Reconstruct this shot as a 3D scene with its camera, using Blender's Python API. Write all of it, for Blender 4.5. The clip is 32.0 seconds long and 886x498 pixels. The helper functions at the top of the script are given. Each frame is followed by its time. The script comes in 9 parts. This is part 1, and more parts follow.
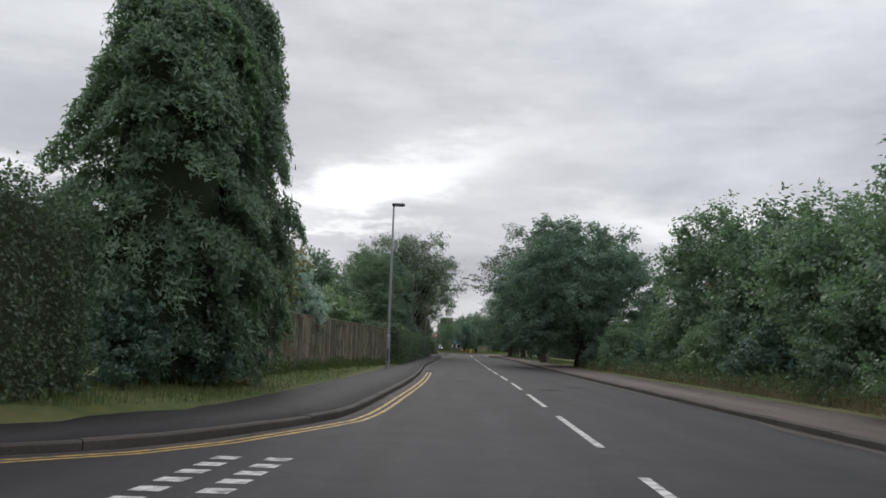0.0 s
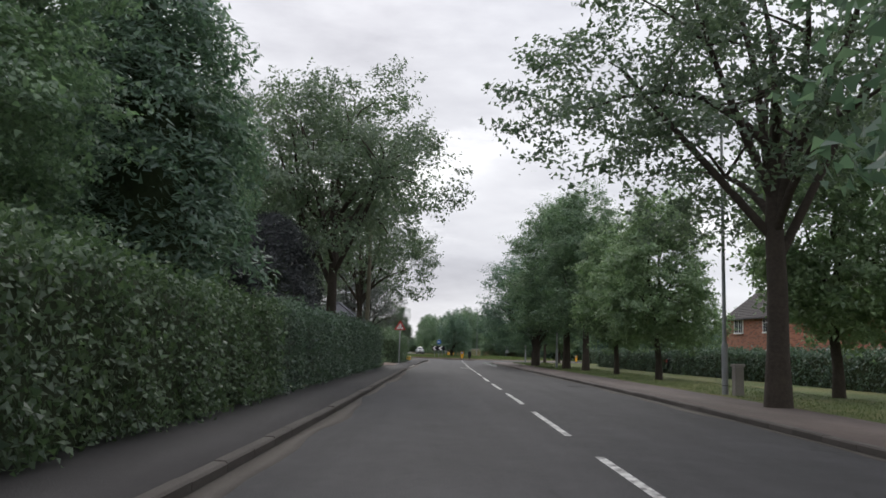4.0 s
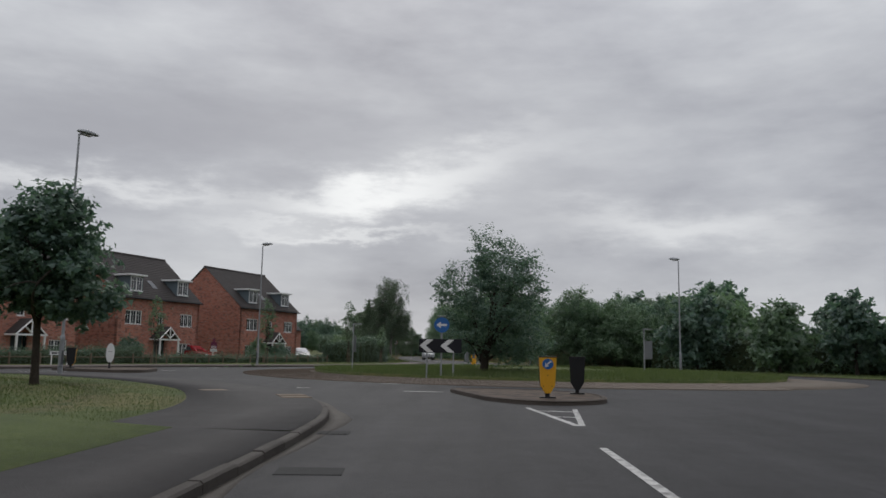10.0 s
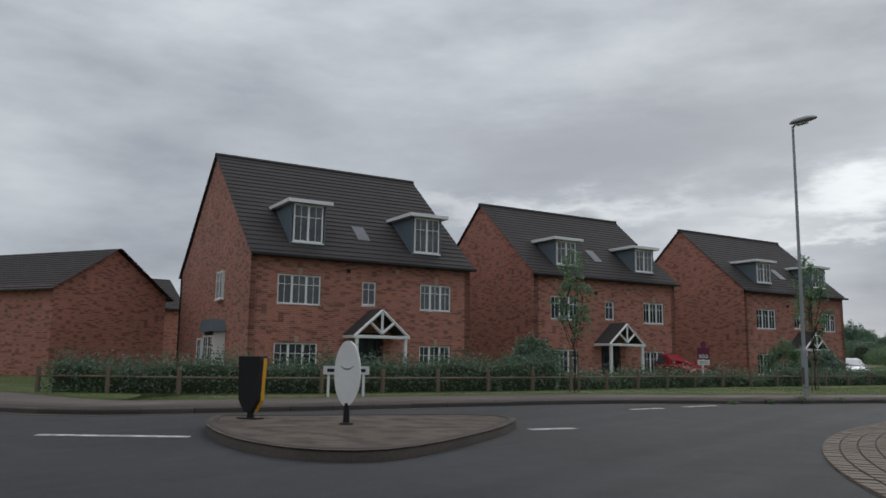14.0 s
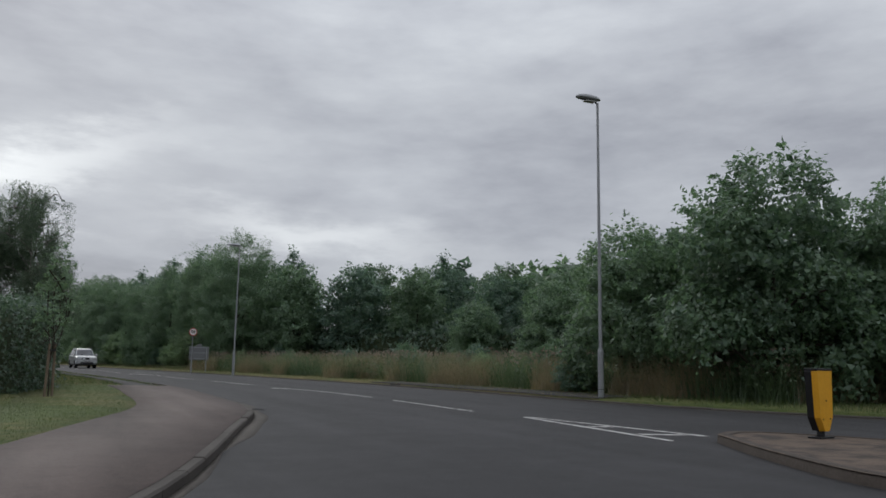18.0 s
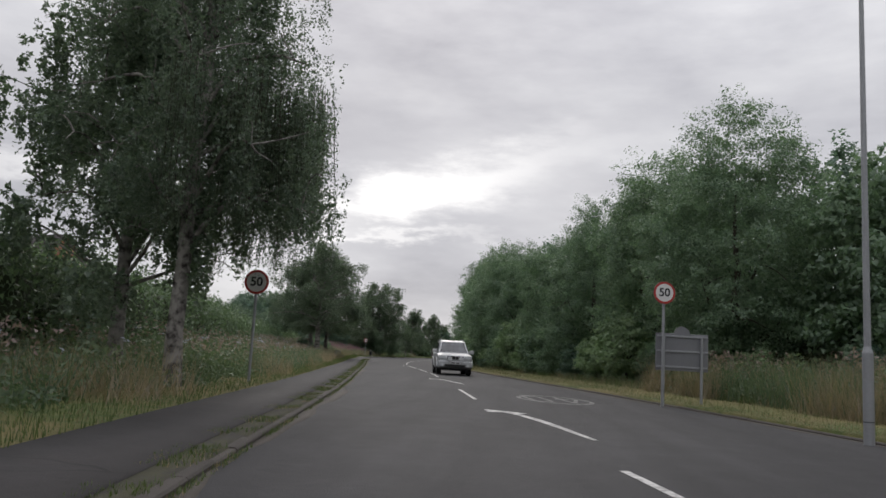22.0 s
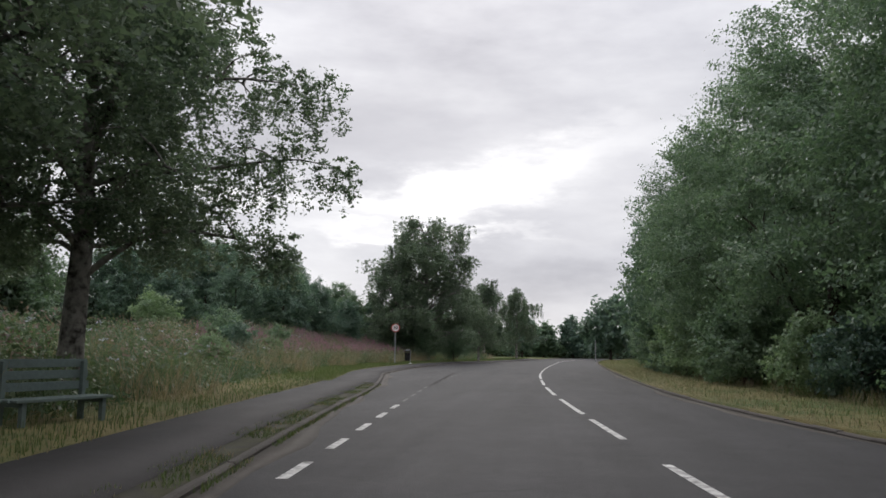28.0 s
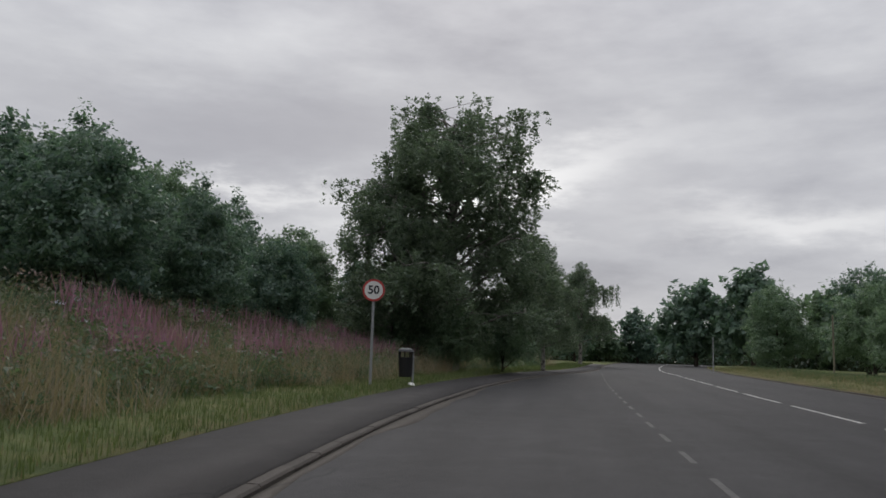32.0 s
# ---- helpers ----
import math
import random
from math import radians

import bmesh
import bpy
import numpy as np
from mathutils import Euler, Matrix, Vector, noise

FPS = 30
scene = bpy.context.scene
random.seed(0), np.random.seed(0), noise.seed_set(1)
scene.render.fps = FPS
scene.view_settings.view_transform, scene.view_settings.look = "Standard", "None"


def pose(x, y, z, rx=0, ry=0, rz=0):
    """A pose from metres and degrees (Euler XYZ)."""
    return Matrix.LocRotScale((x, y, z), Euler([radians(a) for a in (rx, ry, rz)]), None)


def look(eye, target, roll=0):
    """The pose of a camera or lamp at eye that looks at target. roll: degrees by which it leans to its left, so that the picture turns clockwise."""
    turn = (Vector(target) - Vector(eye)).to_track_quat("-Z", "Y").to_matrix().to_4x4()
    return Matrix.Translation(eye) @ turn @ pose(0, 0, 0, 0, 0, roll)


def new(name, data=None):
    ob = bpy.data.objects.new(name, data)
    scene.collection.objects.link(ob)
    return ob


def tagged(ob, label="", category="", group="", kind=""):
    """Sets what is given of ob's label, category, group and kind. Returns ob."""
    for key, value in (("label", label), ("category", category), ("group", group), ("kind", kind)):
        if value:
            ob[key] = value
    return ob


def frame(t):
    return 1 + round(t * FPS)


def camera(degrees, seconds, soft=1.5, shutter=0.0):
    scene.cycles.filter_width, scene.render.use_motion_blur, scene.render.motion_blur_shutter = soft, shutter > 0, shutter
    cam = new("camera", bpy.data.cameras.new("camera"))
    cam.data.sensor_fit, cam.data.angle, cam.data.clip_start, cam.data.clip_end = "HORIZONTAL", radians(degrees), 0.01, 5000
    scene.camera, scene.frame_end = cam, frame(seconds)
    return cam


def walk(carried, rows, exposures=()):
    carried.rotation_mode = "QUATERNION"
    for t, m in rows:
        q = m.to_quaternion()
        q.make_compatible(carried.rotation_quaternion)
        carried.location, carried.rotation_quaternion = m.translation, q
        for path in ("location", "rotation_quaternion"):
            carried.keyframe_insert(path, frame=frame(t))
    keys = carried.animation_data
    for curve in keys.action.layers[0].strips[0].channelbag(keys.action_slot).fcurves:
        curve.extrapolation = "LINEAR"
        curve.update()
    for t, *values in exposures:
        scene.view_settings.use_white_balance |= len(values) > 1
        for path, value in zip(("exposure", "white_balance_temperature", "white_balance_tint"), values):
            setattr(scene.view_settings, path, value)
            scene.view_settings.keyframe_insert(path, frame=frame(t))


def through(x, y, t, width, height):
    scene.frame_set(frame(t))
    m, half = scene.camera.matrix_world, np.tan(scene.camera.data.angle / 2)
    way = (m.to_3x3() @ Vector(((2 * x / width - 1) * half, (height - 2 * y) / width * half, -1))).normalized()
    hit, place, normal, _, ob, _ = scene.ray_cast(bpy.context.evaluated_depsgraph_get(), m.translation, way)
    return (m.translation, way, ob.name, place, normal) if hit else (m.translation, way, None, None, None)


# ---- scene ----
cam = camera(59.18, 32.0, soft=1.6)
# seconds, x, y, z, yaw, pitch, roll
PATH = [
    (0.0, -0.242, -54.782, 1.072, 0.85, 7.19, -1.82),
    (0.5, -0.115, -49.246, 1.073, 0.61, 7.13, -1.86),
    (1.0, 0.045, -43.783, 1.072, 0.55, 7.13, -1.89),
    (1.5, 0.120, -38.276, 1.069, 0.50, 7.16, -1.88),
    (2.0, 0.090, -32.574, 1.065, 0.45, 7.11, -1.86),
    (2.5, 0.040, -26.535, 1.064, 0.09, 7.07, -1.83),
    (3.0, 0.020, -20.207, 1.064, -0.02, 7.14, -1.80),
    (3.5, -0.028, -13.640, 1.065, -0.16, 7.27, -1.78),
    (4.0, -0.056, -6.885, 1.065, -0.28, 7.43, -1.77),
    (4.5, 0.000, -0.000, 1.065, -0.30, 7.56, -1.78),
    (5.0, -0.071, 6.997, 1.064, -0.49, 7.64, -1.80),
    (5.5, 0.072, 13.998, 1.062, -0.38, 7.74, -1.84),
    (6.0, 0.195, 20.917, 1.063, -0.21, 7.93, -1.88),
    (6.5, 0.269, 27.716, 1.063, 0.11, 8.07, -1.92),
    (7.0, 0.306, 34.329, 1.062, 0.43, 8.11, -1.95),
    (7.5, 0.410, 40.657, 1.061, 0.77, 8.12, -1.94),
    (8.0, 0.460, 46.936, 1.065, 1.03, 8.10, -1.84),
    (8.5, 0.561, 52.997, 1.067, 1.26, 7.99, -1.67),
    (9.0, 0.634, 58.887, 1.069, 1.28, 7.84, -1.42),
    (9.5, 0.721, 64.544, 1.071, 1.33, 7.74, -1.19),
    (10.0, 0.763, 69.804, 1.069, 1.45, 7.67, -1.02),
    (10.5, 0.683, 74.580, 1.061, 1.79, 7.58, -0.92),
    (11.0, 0.519, 78.800, 1.053, 2.46, 7.54, -0.86),
    (11.5, 0.179, 82.599, 1.054, 4.82, 7.52, -0.89),
    (12.0, -0.541, 85.965, 1.059, 10.80, 7.63, -0.82),
    (12.5, -1.468, 89.128, 1.061, 19.22, 7.74, -0.59),
    (13.0, -3.400, 92.246, 1.068, 27.35, 8.01, -0.49),
    (13.5, -5.767, 95.225, 1.071, 34.64, 8.13, -0.64),
    (14.0, -8.115, 98.309, 1.068, 36.33, 7.98, -0.79),
    (14.5, -10.228, 101.494, 1.064, 33.23, 7.71, -0.92),
    (15.0, -11.885, 104.781, 1.058, 26.12, 7.50, -1.04),
    (15.5, -12.870, 108.167, 1.054, 15.79, 7.47, -1.17),
    (16.0, -12.864, 111.642, 1.057, 3.16, 7.77, -1.30),
    (16.5, -11.806, 115.018, 1.064, -9.27, 8.24, -1.31),
    (17.0, -10.440, 118.520, 1.065, -19.63, 8.48, -1.15),
    (17.5, -8.882, 122.353, 1.061, -24.94, 8.47, -1.01),
    (18.0, -7.035, 126.425, 1.054, -25.71, 8.30, -0.93),
    (18.5, -5.279, 130.703, 1.055, -24.93, 8.12, -1.04),
    (19.0, -4.006, 135.463, 1.055, -20.92, 7.93, -1.29),
    (19.5, -2.927, 140.021, 1.058, -15.85, 7.83, -1.64),
    (20.0, -2.187, 144.575, 1.060, -10.19, 7.82, -1.98),
    (20.5, -1.975, 149.381, 1.064, -4.07, 7.84, -2.31),
    (21.0, -2.197, 154.529, 1.062, 0.95, 7.78, -2.64),
    (21.5, -2.608, 159.977, 1.061, 3.01, 7.73, -2.90),
    (22.0, -3.028, 165.533, 1.062, 3.73, 7.69, -3.09),
    (22.5, -3.645, 171.309, 1.066, 4.29, 7.66, -3.16),
    (23.0, -4.301, 177.133, 1.069, 4.81, 7.60, -3.26),
    (23.5, -5.041, 183.038, 1.068, 5.30, 7.50, -3.37),
    (24.0, -5.745, 189.044, 1.067, 5.87, 7.44, -3.41),
    (24.5, -6.662, 194.995, 1.066, 6.10, 7.39, -3.32),
    (25.0, -7.663, 200.916, 1.066, 6.31, 7.37, -3.10),
    (25.5, -8.686, 206.790, 1.068, 6.50, 7.38, -2.76),
    (26.0, -9.673, 212.602, 1.069, 6.69, 7.39, -2.35),
    (26.5, -10.563, 218.335, 1.070, 6.91, 7.40, -1.91),
    (27.0, -11.297, 223.973, 1.068, 7.16, 7.38, -1.50),
    (27.5, -11.986, 229.615, 1.066, 7.41, 7.41, -1.20),
    (28.0, -12.728, 235.155, 1.065, 7.74, 7.44, -1.02),
    (28.5, -13.501, 240.377, 1.065, 8.10, 7.44, -0.88),
    (29.0, -14.313, 245.291, 1.066, 8.52, 7.41, -0.79),
    (29.5, -15.083, 249.887, 1.065, 8.90, 7.41, -0.80),
    (30.0, -15.796, 254.268, 1.065, 9.07, 7.45, -0.94),
    (30.5, -16.483, 258.364, 1.064, 9.20, 7.44, -1.13),
    (31.0, -17.127, 262.155, 1.062, 9.34, 7.44, -1.33),
    (31.5, -17.708, 265.613, 1.061, 9.45, 7.42, -1.52),
    (32.0, -18.207, 268.928, 1.063, 9.37, 7.45, -1.67),
]
# seconds, stops, white balance in kelvin and tint
EXPOSURES = [(0.0, 0.30, 6500, 10), (2.0, -0.02, 6500, 11), (3.5, 0.40, 6500, 11), (5.0, 0.78, 6550, 12), (6.0, 0.56, 6550, 12), (7.5, 0.27, 6550, 12), (8.0, 0.33, 6550, 12), (9.0, 0.10, 6550, 11), (10.0, -0.12, 6480, 10), (11.0, -0.18, 6400, 9), (13.0, -0.15, 6300, 7), (16.0, -0.03, 6250, 7), (17.0, -0.15, 6280, 8), (18.5, 0.02, 6350, 9), (20.0, -0.05, 6450, 10), (22.0, 0.24, 6650, 12), (23.0, 0.26, 6650, 12), (24.0, 0.02, 6700, 12), (27.0, 0.40, 6650, 12), (28.0, 0.48, 6600, 12), (30.0, 0.03, 6700, 12), (32.0, 0.03, 6600, 11)]
walk(cam, [(t, pose(x, y, z, 90 + p, r, w)) for t, x, y, z, w, p, r in PATH], exposures=EXPOSURES)

# ---------------------------------------------------------------- sky and light
world = bpy.data.worlds.new("overcast_sky")
scene.world = world
world.use_nodes = True


class Nodes:
    """Short hand for building a node tree."""

    def __init__(self, tree):
        self.tree = tree
        tree.nodes.clear()

    def add(self, kind, links=None, operation="", data_type="", blend_type="", feature=""):
        n = self.tree.nodes.new(kind)
        if operation:
            n.operation = operation
        if data_type:
            n.data_type, n.blend_type = data_type, blend_type
        if feature:
            n.feature = feature
        for k, v in (links or {}).items():
            if isinstance(v, bpy.types.NodeSocket):
                self.tree.links.new(v, n.inputs[k])
            else:
                n.inputs[k].default_value = v
        return n

    def math(self, op, a, b=0.0, c=0.0):
        return self.add("ShaderNodeMath", {0: a, 1: b, 2: c}, operation=op).outputs[0]

    def ramp(self, fac, *stops):
        n = self.add("ShaderNodeValToRGB", {0: fac})
        e = n.color_ramp.elements
        while len(e) < len(stops):
            e.new(0.5)
        for el, (p, c) in zip(e, stops):
            el.position, el.color = p, (*c, 1) if len(c) == 3 else c
        return n.outputs[0]

    def noise(self, vec, scale, detail=4.0, rough=0.55):
        return self.add("ShaderNodeTexNoise", {"Vector": vec, "Scale": scale, "Detail": detail, "Roughness": rough}).outputs[0]

    def mix(self, fac, a, b, blend="MIX"):
        n = self.add("ShaderNodeMix", {0: fac}, data_type="RGBA", blend_type=blend)
        for i, v in ((6, a), (7, b)):
            if isinstance(v, bpy.types.NodeSocket):
                self.tree.links.new(v, n.inputs[i])
            else:
                n.inputs[i].default_value = (*v, 1) if len(v) == 3 else v
        return n.outputs[2]


def grey(v, b=1.02):
    return (v * 0.988, v, v * b)


def make_sky():
    n = Nodes(world.node_tree)
    way = n.add("ShaderNodeTexCoord").outputs["Generated"]
    x, y, z = n.add("ShaderNodeSeparateXYZ", {0: way}).outputs
    up = n.math("MAXIMUM", z, 0.0)
    # broad soft cloud masses with billowing edges
    broad_way = n.add("ShaderNodeVectorMath", {0: way, 1: (1.0, 1.0, 2.6)}, operation="MULTIPLY").outputs[0]
    wisp_way = n.add("ShaderNodeVectorMath", {0: way, 1: (1.0, 1.0, 3.2)}, operation="MULTIPLY").outputs[0]
    big, fine = n.noise(broad_way, 2.6, 4.0, 0.5), n.noise(wisp_way, 6.5, 7.0, 0.6)
    both = n.math("MULTIPLY_ADD", fine, 0.34, n.math("MULTIPLY", big, 0.66))
    cloud = n.ramp(both, (0.34, grey(0.36, 1.09)), (0.45, grey(0.47, 1.06)), (0.55, grey(0.56, 1.04)), (0.66, grey(0.66, 1.02)))
    # overcast light grows towards the zenith
    lift = n.ramp(up, (0.0, grey(1.0)), (0.16, grey(1.0)), (0.32, grey(1.0)), (0.5, grey(1.2)), (0.75, grey(1.75)), (1.0, grey(2.0)))
    cloud = n.mix(1.0, cloud, lift, "MULTIPLY")
    # bright break in the cloud low ahead, with an uneven edge and thin streaks below it
    front = n.math("GREATER_THAN", y, 0.0)
    rag = n.math("MULTIPLY_ADD", n.noise(wisp_way, 9.0, 6.0, 0.6), 0.11, -0.055)

    def break_at(cx, cz, wx, wz, tilt):
        side = n.math("DIVIDE", n.math("ADD", x, -cx), wx)
        high = n.math("DIVIDE", n.math("ADD", n.math("MULTIPLY_ADD", n.math("ADD", x, -cx), -tilt, n.math("ADD", z, -cz)), rag), wz)
        d2 = n.math("ADD", n.math("MULTIPLY", side, side), n.math("MULTIPLY", high, high))
        return n.math("MULTIPLY", n.math("POWER", 2.718, n.math("MULTIPLY", d2, -1.0)), front)

    for cx, cz, wx, wz, tilt, amount in ((-0.40, 0.265, 0.30, 0.050, 0.0, -0.75), (0.10, 0.20, 0.10, 0.05, 0.3, -0.35), (-0.12, 0.195, 0.12, 0.021, 0.16, 1.0), (-0.01, 0.235, 0.10, 0.026, 0.35, 0.5), (-0.16, 0.150, 0.13, 0.008, 0.0, 0.55), (-0.45, 0.19, 0.2, 0.014, 0.0, 0.5), (0.26, 0.16, 0.16, 0.026, -0.1, 0.5)):
        cloud = n.mix(n.math("MULTIPLY", break_at(cx, cz, wx, wz, tilt), abs(amount)), cloud, grey(1.0, 1.0) if amount > 0 else grey(0.40, 1.09))
    sky = n.add("ShaderNodeTexSky")
    sky.sky_type, sky.sun_disc, sky.sun_elevation, sky.sun_rotation = "NISHITA", False, radians(31), radians(-8)
    air = n.mix(1.0, sky.outputs[0], grey(0.10), "MULTIPLY")
    seen = n.mix(0.97, air, cloud)
    bg = n.add("ShaderNodeBackground", {0: seen, 1: 1.0})
    n.add("ShaderNodeOutputWorld", {0: bg.outputs[0]})


make_sky()
sun = new("sun", bpy.data.lights.new("sun", "SUN"))
sun.data.energy, sun.data.angle, sun.data.color = 0.5, radians(25), (1.0, 0.96, 0.9)
sun.matrix_world = look((-20, 150, 90), (0, 0, 0))

# ---------------------------------------------------------------- materials


def material(name, base, rough=0.8, grain=30.0, stain=0.6, vary=0.25, tone=0.25, bump=0.3, metal=0.0, per="", spread=0.2, spec=0.3, tint=None):
    """A procedural surface: base colour with fine grain, broad stains, relief and, by per ('object' or 'island'), a spread from piece to piece."""
    m = bpy.data.materials.new(name)
    m.use_nodes = True
    n = Nodes(m.node_tree)
    at = n.add("ShaderNodeNewGeometry").outputs["Position"]
    fine, broad = n.noise(at, grain, 5.0), n.noise(at, stain, 4.0, 0.6)
    k = n.math("ADD", n.math("MULTIPLY_ADD", fine, vary * 2, 1 - vary), n.math("MULTIPLY_ADD", broad, tone * 2, -tone))
    if per == "object":
        k = n.math("ADD", k, n.math("MULTIPLY_ADD", n.add("ShaderNodeObjectInfo").outputs["Random"], spread * 2, -spread))
    if per == "island":
        k = n.math("ADD", k, n.math("MULTIPLY_ADD", n.add("ShaderNodeNewGeometry").outputs["Random Per Island"], spread * 2, -spread))
    col = n.mix(1.0, base, n.add("ShaderNodeCombineXYZ", {0: k, 1: k, 2: k}).outputs[0], "MULTIPLY")
    if tint:
        col = n.mix(n.ramp(n.noise(at, stain * 2.3, 5.0), (0.45, grey(0)), (0.65, grey(1))), col, tint)
    links = {"Base Color": col, "Roughness": rough, "Metallic": metal, "Specular IOR Level": spec}
    if bump:
        links["Normal"] = n.add("ShaderNodeBump", {"Height": fine, "Strength": bump, "Distance": 0.02}).outputs[0]
    n.add("ShaderNodeOutputMaterial", {0: n.add("ShaderNodeBsdfPrincipled", links).outputs[0]})
    return m


def leaf_material(name, low, high, through=0.46, gain=2.0):
    """Leaves: colour from leaf to leaf and from clump to clump, some light passing through."""
    # slightly waxy greens, cooled by added blue: bluish haze put into the colour
    low, high = (low[0] * 0.92, low[1] * 0.96, low[2] * 1.42), (high[0] * 0.92, high[1] * 0.96, high[2] * 1.42)
    m = bpy.data.materials.new(name)
    m.use_nodes = True
    n = Nodes(m.node_tree)
    geo = n.add("ShaderNodeNewGeometry")
    at = geo.outputs["Position"]
    k = n.math("MULTIPLY_ADD", geo.outputs["Random Per Island"], 0.45, n.math("MULTIPLY", n.noise(at, 0.9, 3.0), 0.7))
    k = n.math("ADD", k, n.math("MULTIPLY_ADD", n.add("ShaderNodeObjectInfo").outputs["Random"], 0.2, -0.12))
    col = n.ramp(k, (0.22, tuple(c * gain for c in low)), (0.85, tuple(c * gain for c in high)))
    body = n.add("ShaderNodeBsdfPrincipled", {"Base Color": col, "Roughness": 0.45, "Specular IOR Level": 0.65})
    back = n.add("ShaderNodeBsdfTranslucent", {0: n.mix(1.0, col, (1.25, 1.35, 0.95), "MULTIPLY")})
    n.add("ShaderNodeOutputMaterial", {0: n.add("ShaderNodeMixShader", {0: through, 1: body.outputs[0], 2: back.outputs[0]}).outputs[0]})
    return m


def asphalt_material(name, base, patch, wet=False):
    m = bpy.data.materials.new(name)
    m.use_nodes = True
    n = Nodes(m.node_tree)
    at = n.add("ShaderNodeNewGeometry").outputs["Position"]
    chip = n.add("ShaderNodeTexVoronoi", {"Vector": at, "Scale": 70.0}).outputs["Distance"]
    broad, mid = n.noise(at, 0.25, 5.0, 0.6), n.noise(at, 1.7, 5.0, 0.65)
    stretched = n.add("ShaderNodeMapping", {0: at, "Scale": (1.2, 0.08, 1.0)}).outputs[0]
    track = n.noise(stretched, 1.1, 4.0)
    k = n.math("ADD", n.math("MULTIPLY_ADD", chip, 0.5, 0.62), n.math("ADD", n.math("MULTIPLY_ADD", broad, 0.8, -0.4), n.math("ADD", n.math("MULTIPLY_ADD", track, 1.1, -0.55), n.math("MULTIPLY_ADD", n.noise(at, 9.0, 4.0, 0.7), 0.5, -0.25))))
    col = n.mix(1.0, base, n.add("ShaderNodeCombineXYZ", {0: k, 1: k, 2: k}).outputs[0], "MULTIPLY")
    col = n.mix(n.ramp(mid, (0.58, grey(0)), (0.75, grey(0.7))), col, patch)
    # mended patches with straight edges
    tile = n.add("ShaderNodeVectorMath", {0: n.add("ShaderNodeVectorMath", {0: at, 1: (0.45, 0.16, 0.0)}, operation="MULTIPLY").outputs[0]}, operation="FLOOR").outputs[0]
    lot = n.add("ShaderNodeTexWhiteNoise", {"Vector": tile}).outputs[0]
    col = n.mix(n.ramp(lot, (0.93, grey(0)), (0.935, grey(0.35))), col, tuple(c * 0.6 for c in base))
    # fine cracks
    cell = n.add("ShaderNodeTexVoronoi", {"Vector": n.add("ShaderNodeVectorMath", {0: at, 1: n.add("ShaderNodeTexNoise", {"Vector": at, "Scale": 0.8}).outputs[1]}, operation="ADD").outputs[0], "Scale": 0.16}, feature="DISTANCE_TO_EDGE").outputs["Distance"]
    crack = n.ramp(cell, (0.0, grey(0.75)), (0.004, grey(0)))
    col = n.mix(n.math("MULTIPLY", crack, n.ramp(broad, (0.5, grey(0)), (0.6, grey(1)))), col, grey(0.012))
    rough = n.math("MULTIPLY_ADD", mid, 0.2, 0.68)
    links = {"Base Color": col, "Roughness": rough, "Specular IOR Level": 0.3, "Normal": n.add("ShaderNodeBump", {"Height": chip, "Strength": 0.35, "Distance": 0.01}).outputs[0]}
    n.add("ShaderNodeOutputMaterial", {0: n.add("ShaderNodeBsdfPrincipled", links).outputs[0]})
    return m


def brick_material(name, a, b, mortar, scale=1.0):
    m = bpy.data.materials.new(name)
    m.use_nodes = True
    n = Nodes(m.node_tree)
    tc = n.add("ShaderNodeTexCoord").outputs["Object"]
    x, y, z = n.add("ShaderNodeSeparateXYZ", {0: tc}).outputs
    at = n.add("ShaderNodeCombineXYZ", {0: n.math("ADD", x, y), 1: z, 2: 0.0}).outputs[0]
    bricks = n.add("ShaderNodeTexBrick", {"Vector": at, "Color1": (*a, 1), "Color2": (*b, 1), "Mortar": (*mortar, 1), "Scale": scale, "Mortar Size": 0.008, "Mortar Smooth": 0.2, "Bias": -0.25, "Brick Width": 0.225, "Row Height": 0.075})
    big = n.noise(tc, 0.5, 4.0)
    k = n.math("MULTIPLY_ADD", big, 0.5, 0.75)
    col = n.mix(1.0, bricks.outputs[0], n.add("ShaderNodeCombineXYZ", {0: k, 1: k, 2: k}).outputs[0], "MULTIPLY")
    # scattered burnt headers
    cell = n.add("ShaderNodeTexWhiteNoise", {"Vector": n.add("ShaderNodeVectorMath", {0: n.add("ShaderNodeVectorMath", {0: at, 1: (4.444, 13.333, 1.0)}, operation="MULTIPLY").outputs[0]}, operation="FLOOR").outputs[0]}).outputs[0]
    col = n.mix(n.ramp(cell, (0.74, grey(0)), (0.80, grey(0.5))), col, (0.045, 0.022, 0.02))
    links = {"Base Color": col, "Roughness": 0.85, "Normal": n.add("ShaderNodeBump", {"Height": bricks.outputs[1], "Strength": -0.4, "Distance": 0.01}).outputs[0]}
    n.add("ShaderNodeOutputMaterial", {0: n.add("ShaderNodeBsdfPrincipled", links).outputs[0]})
    return m


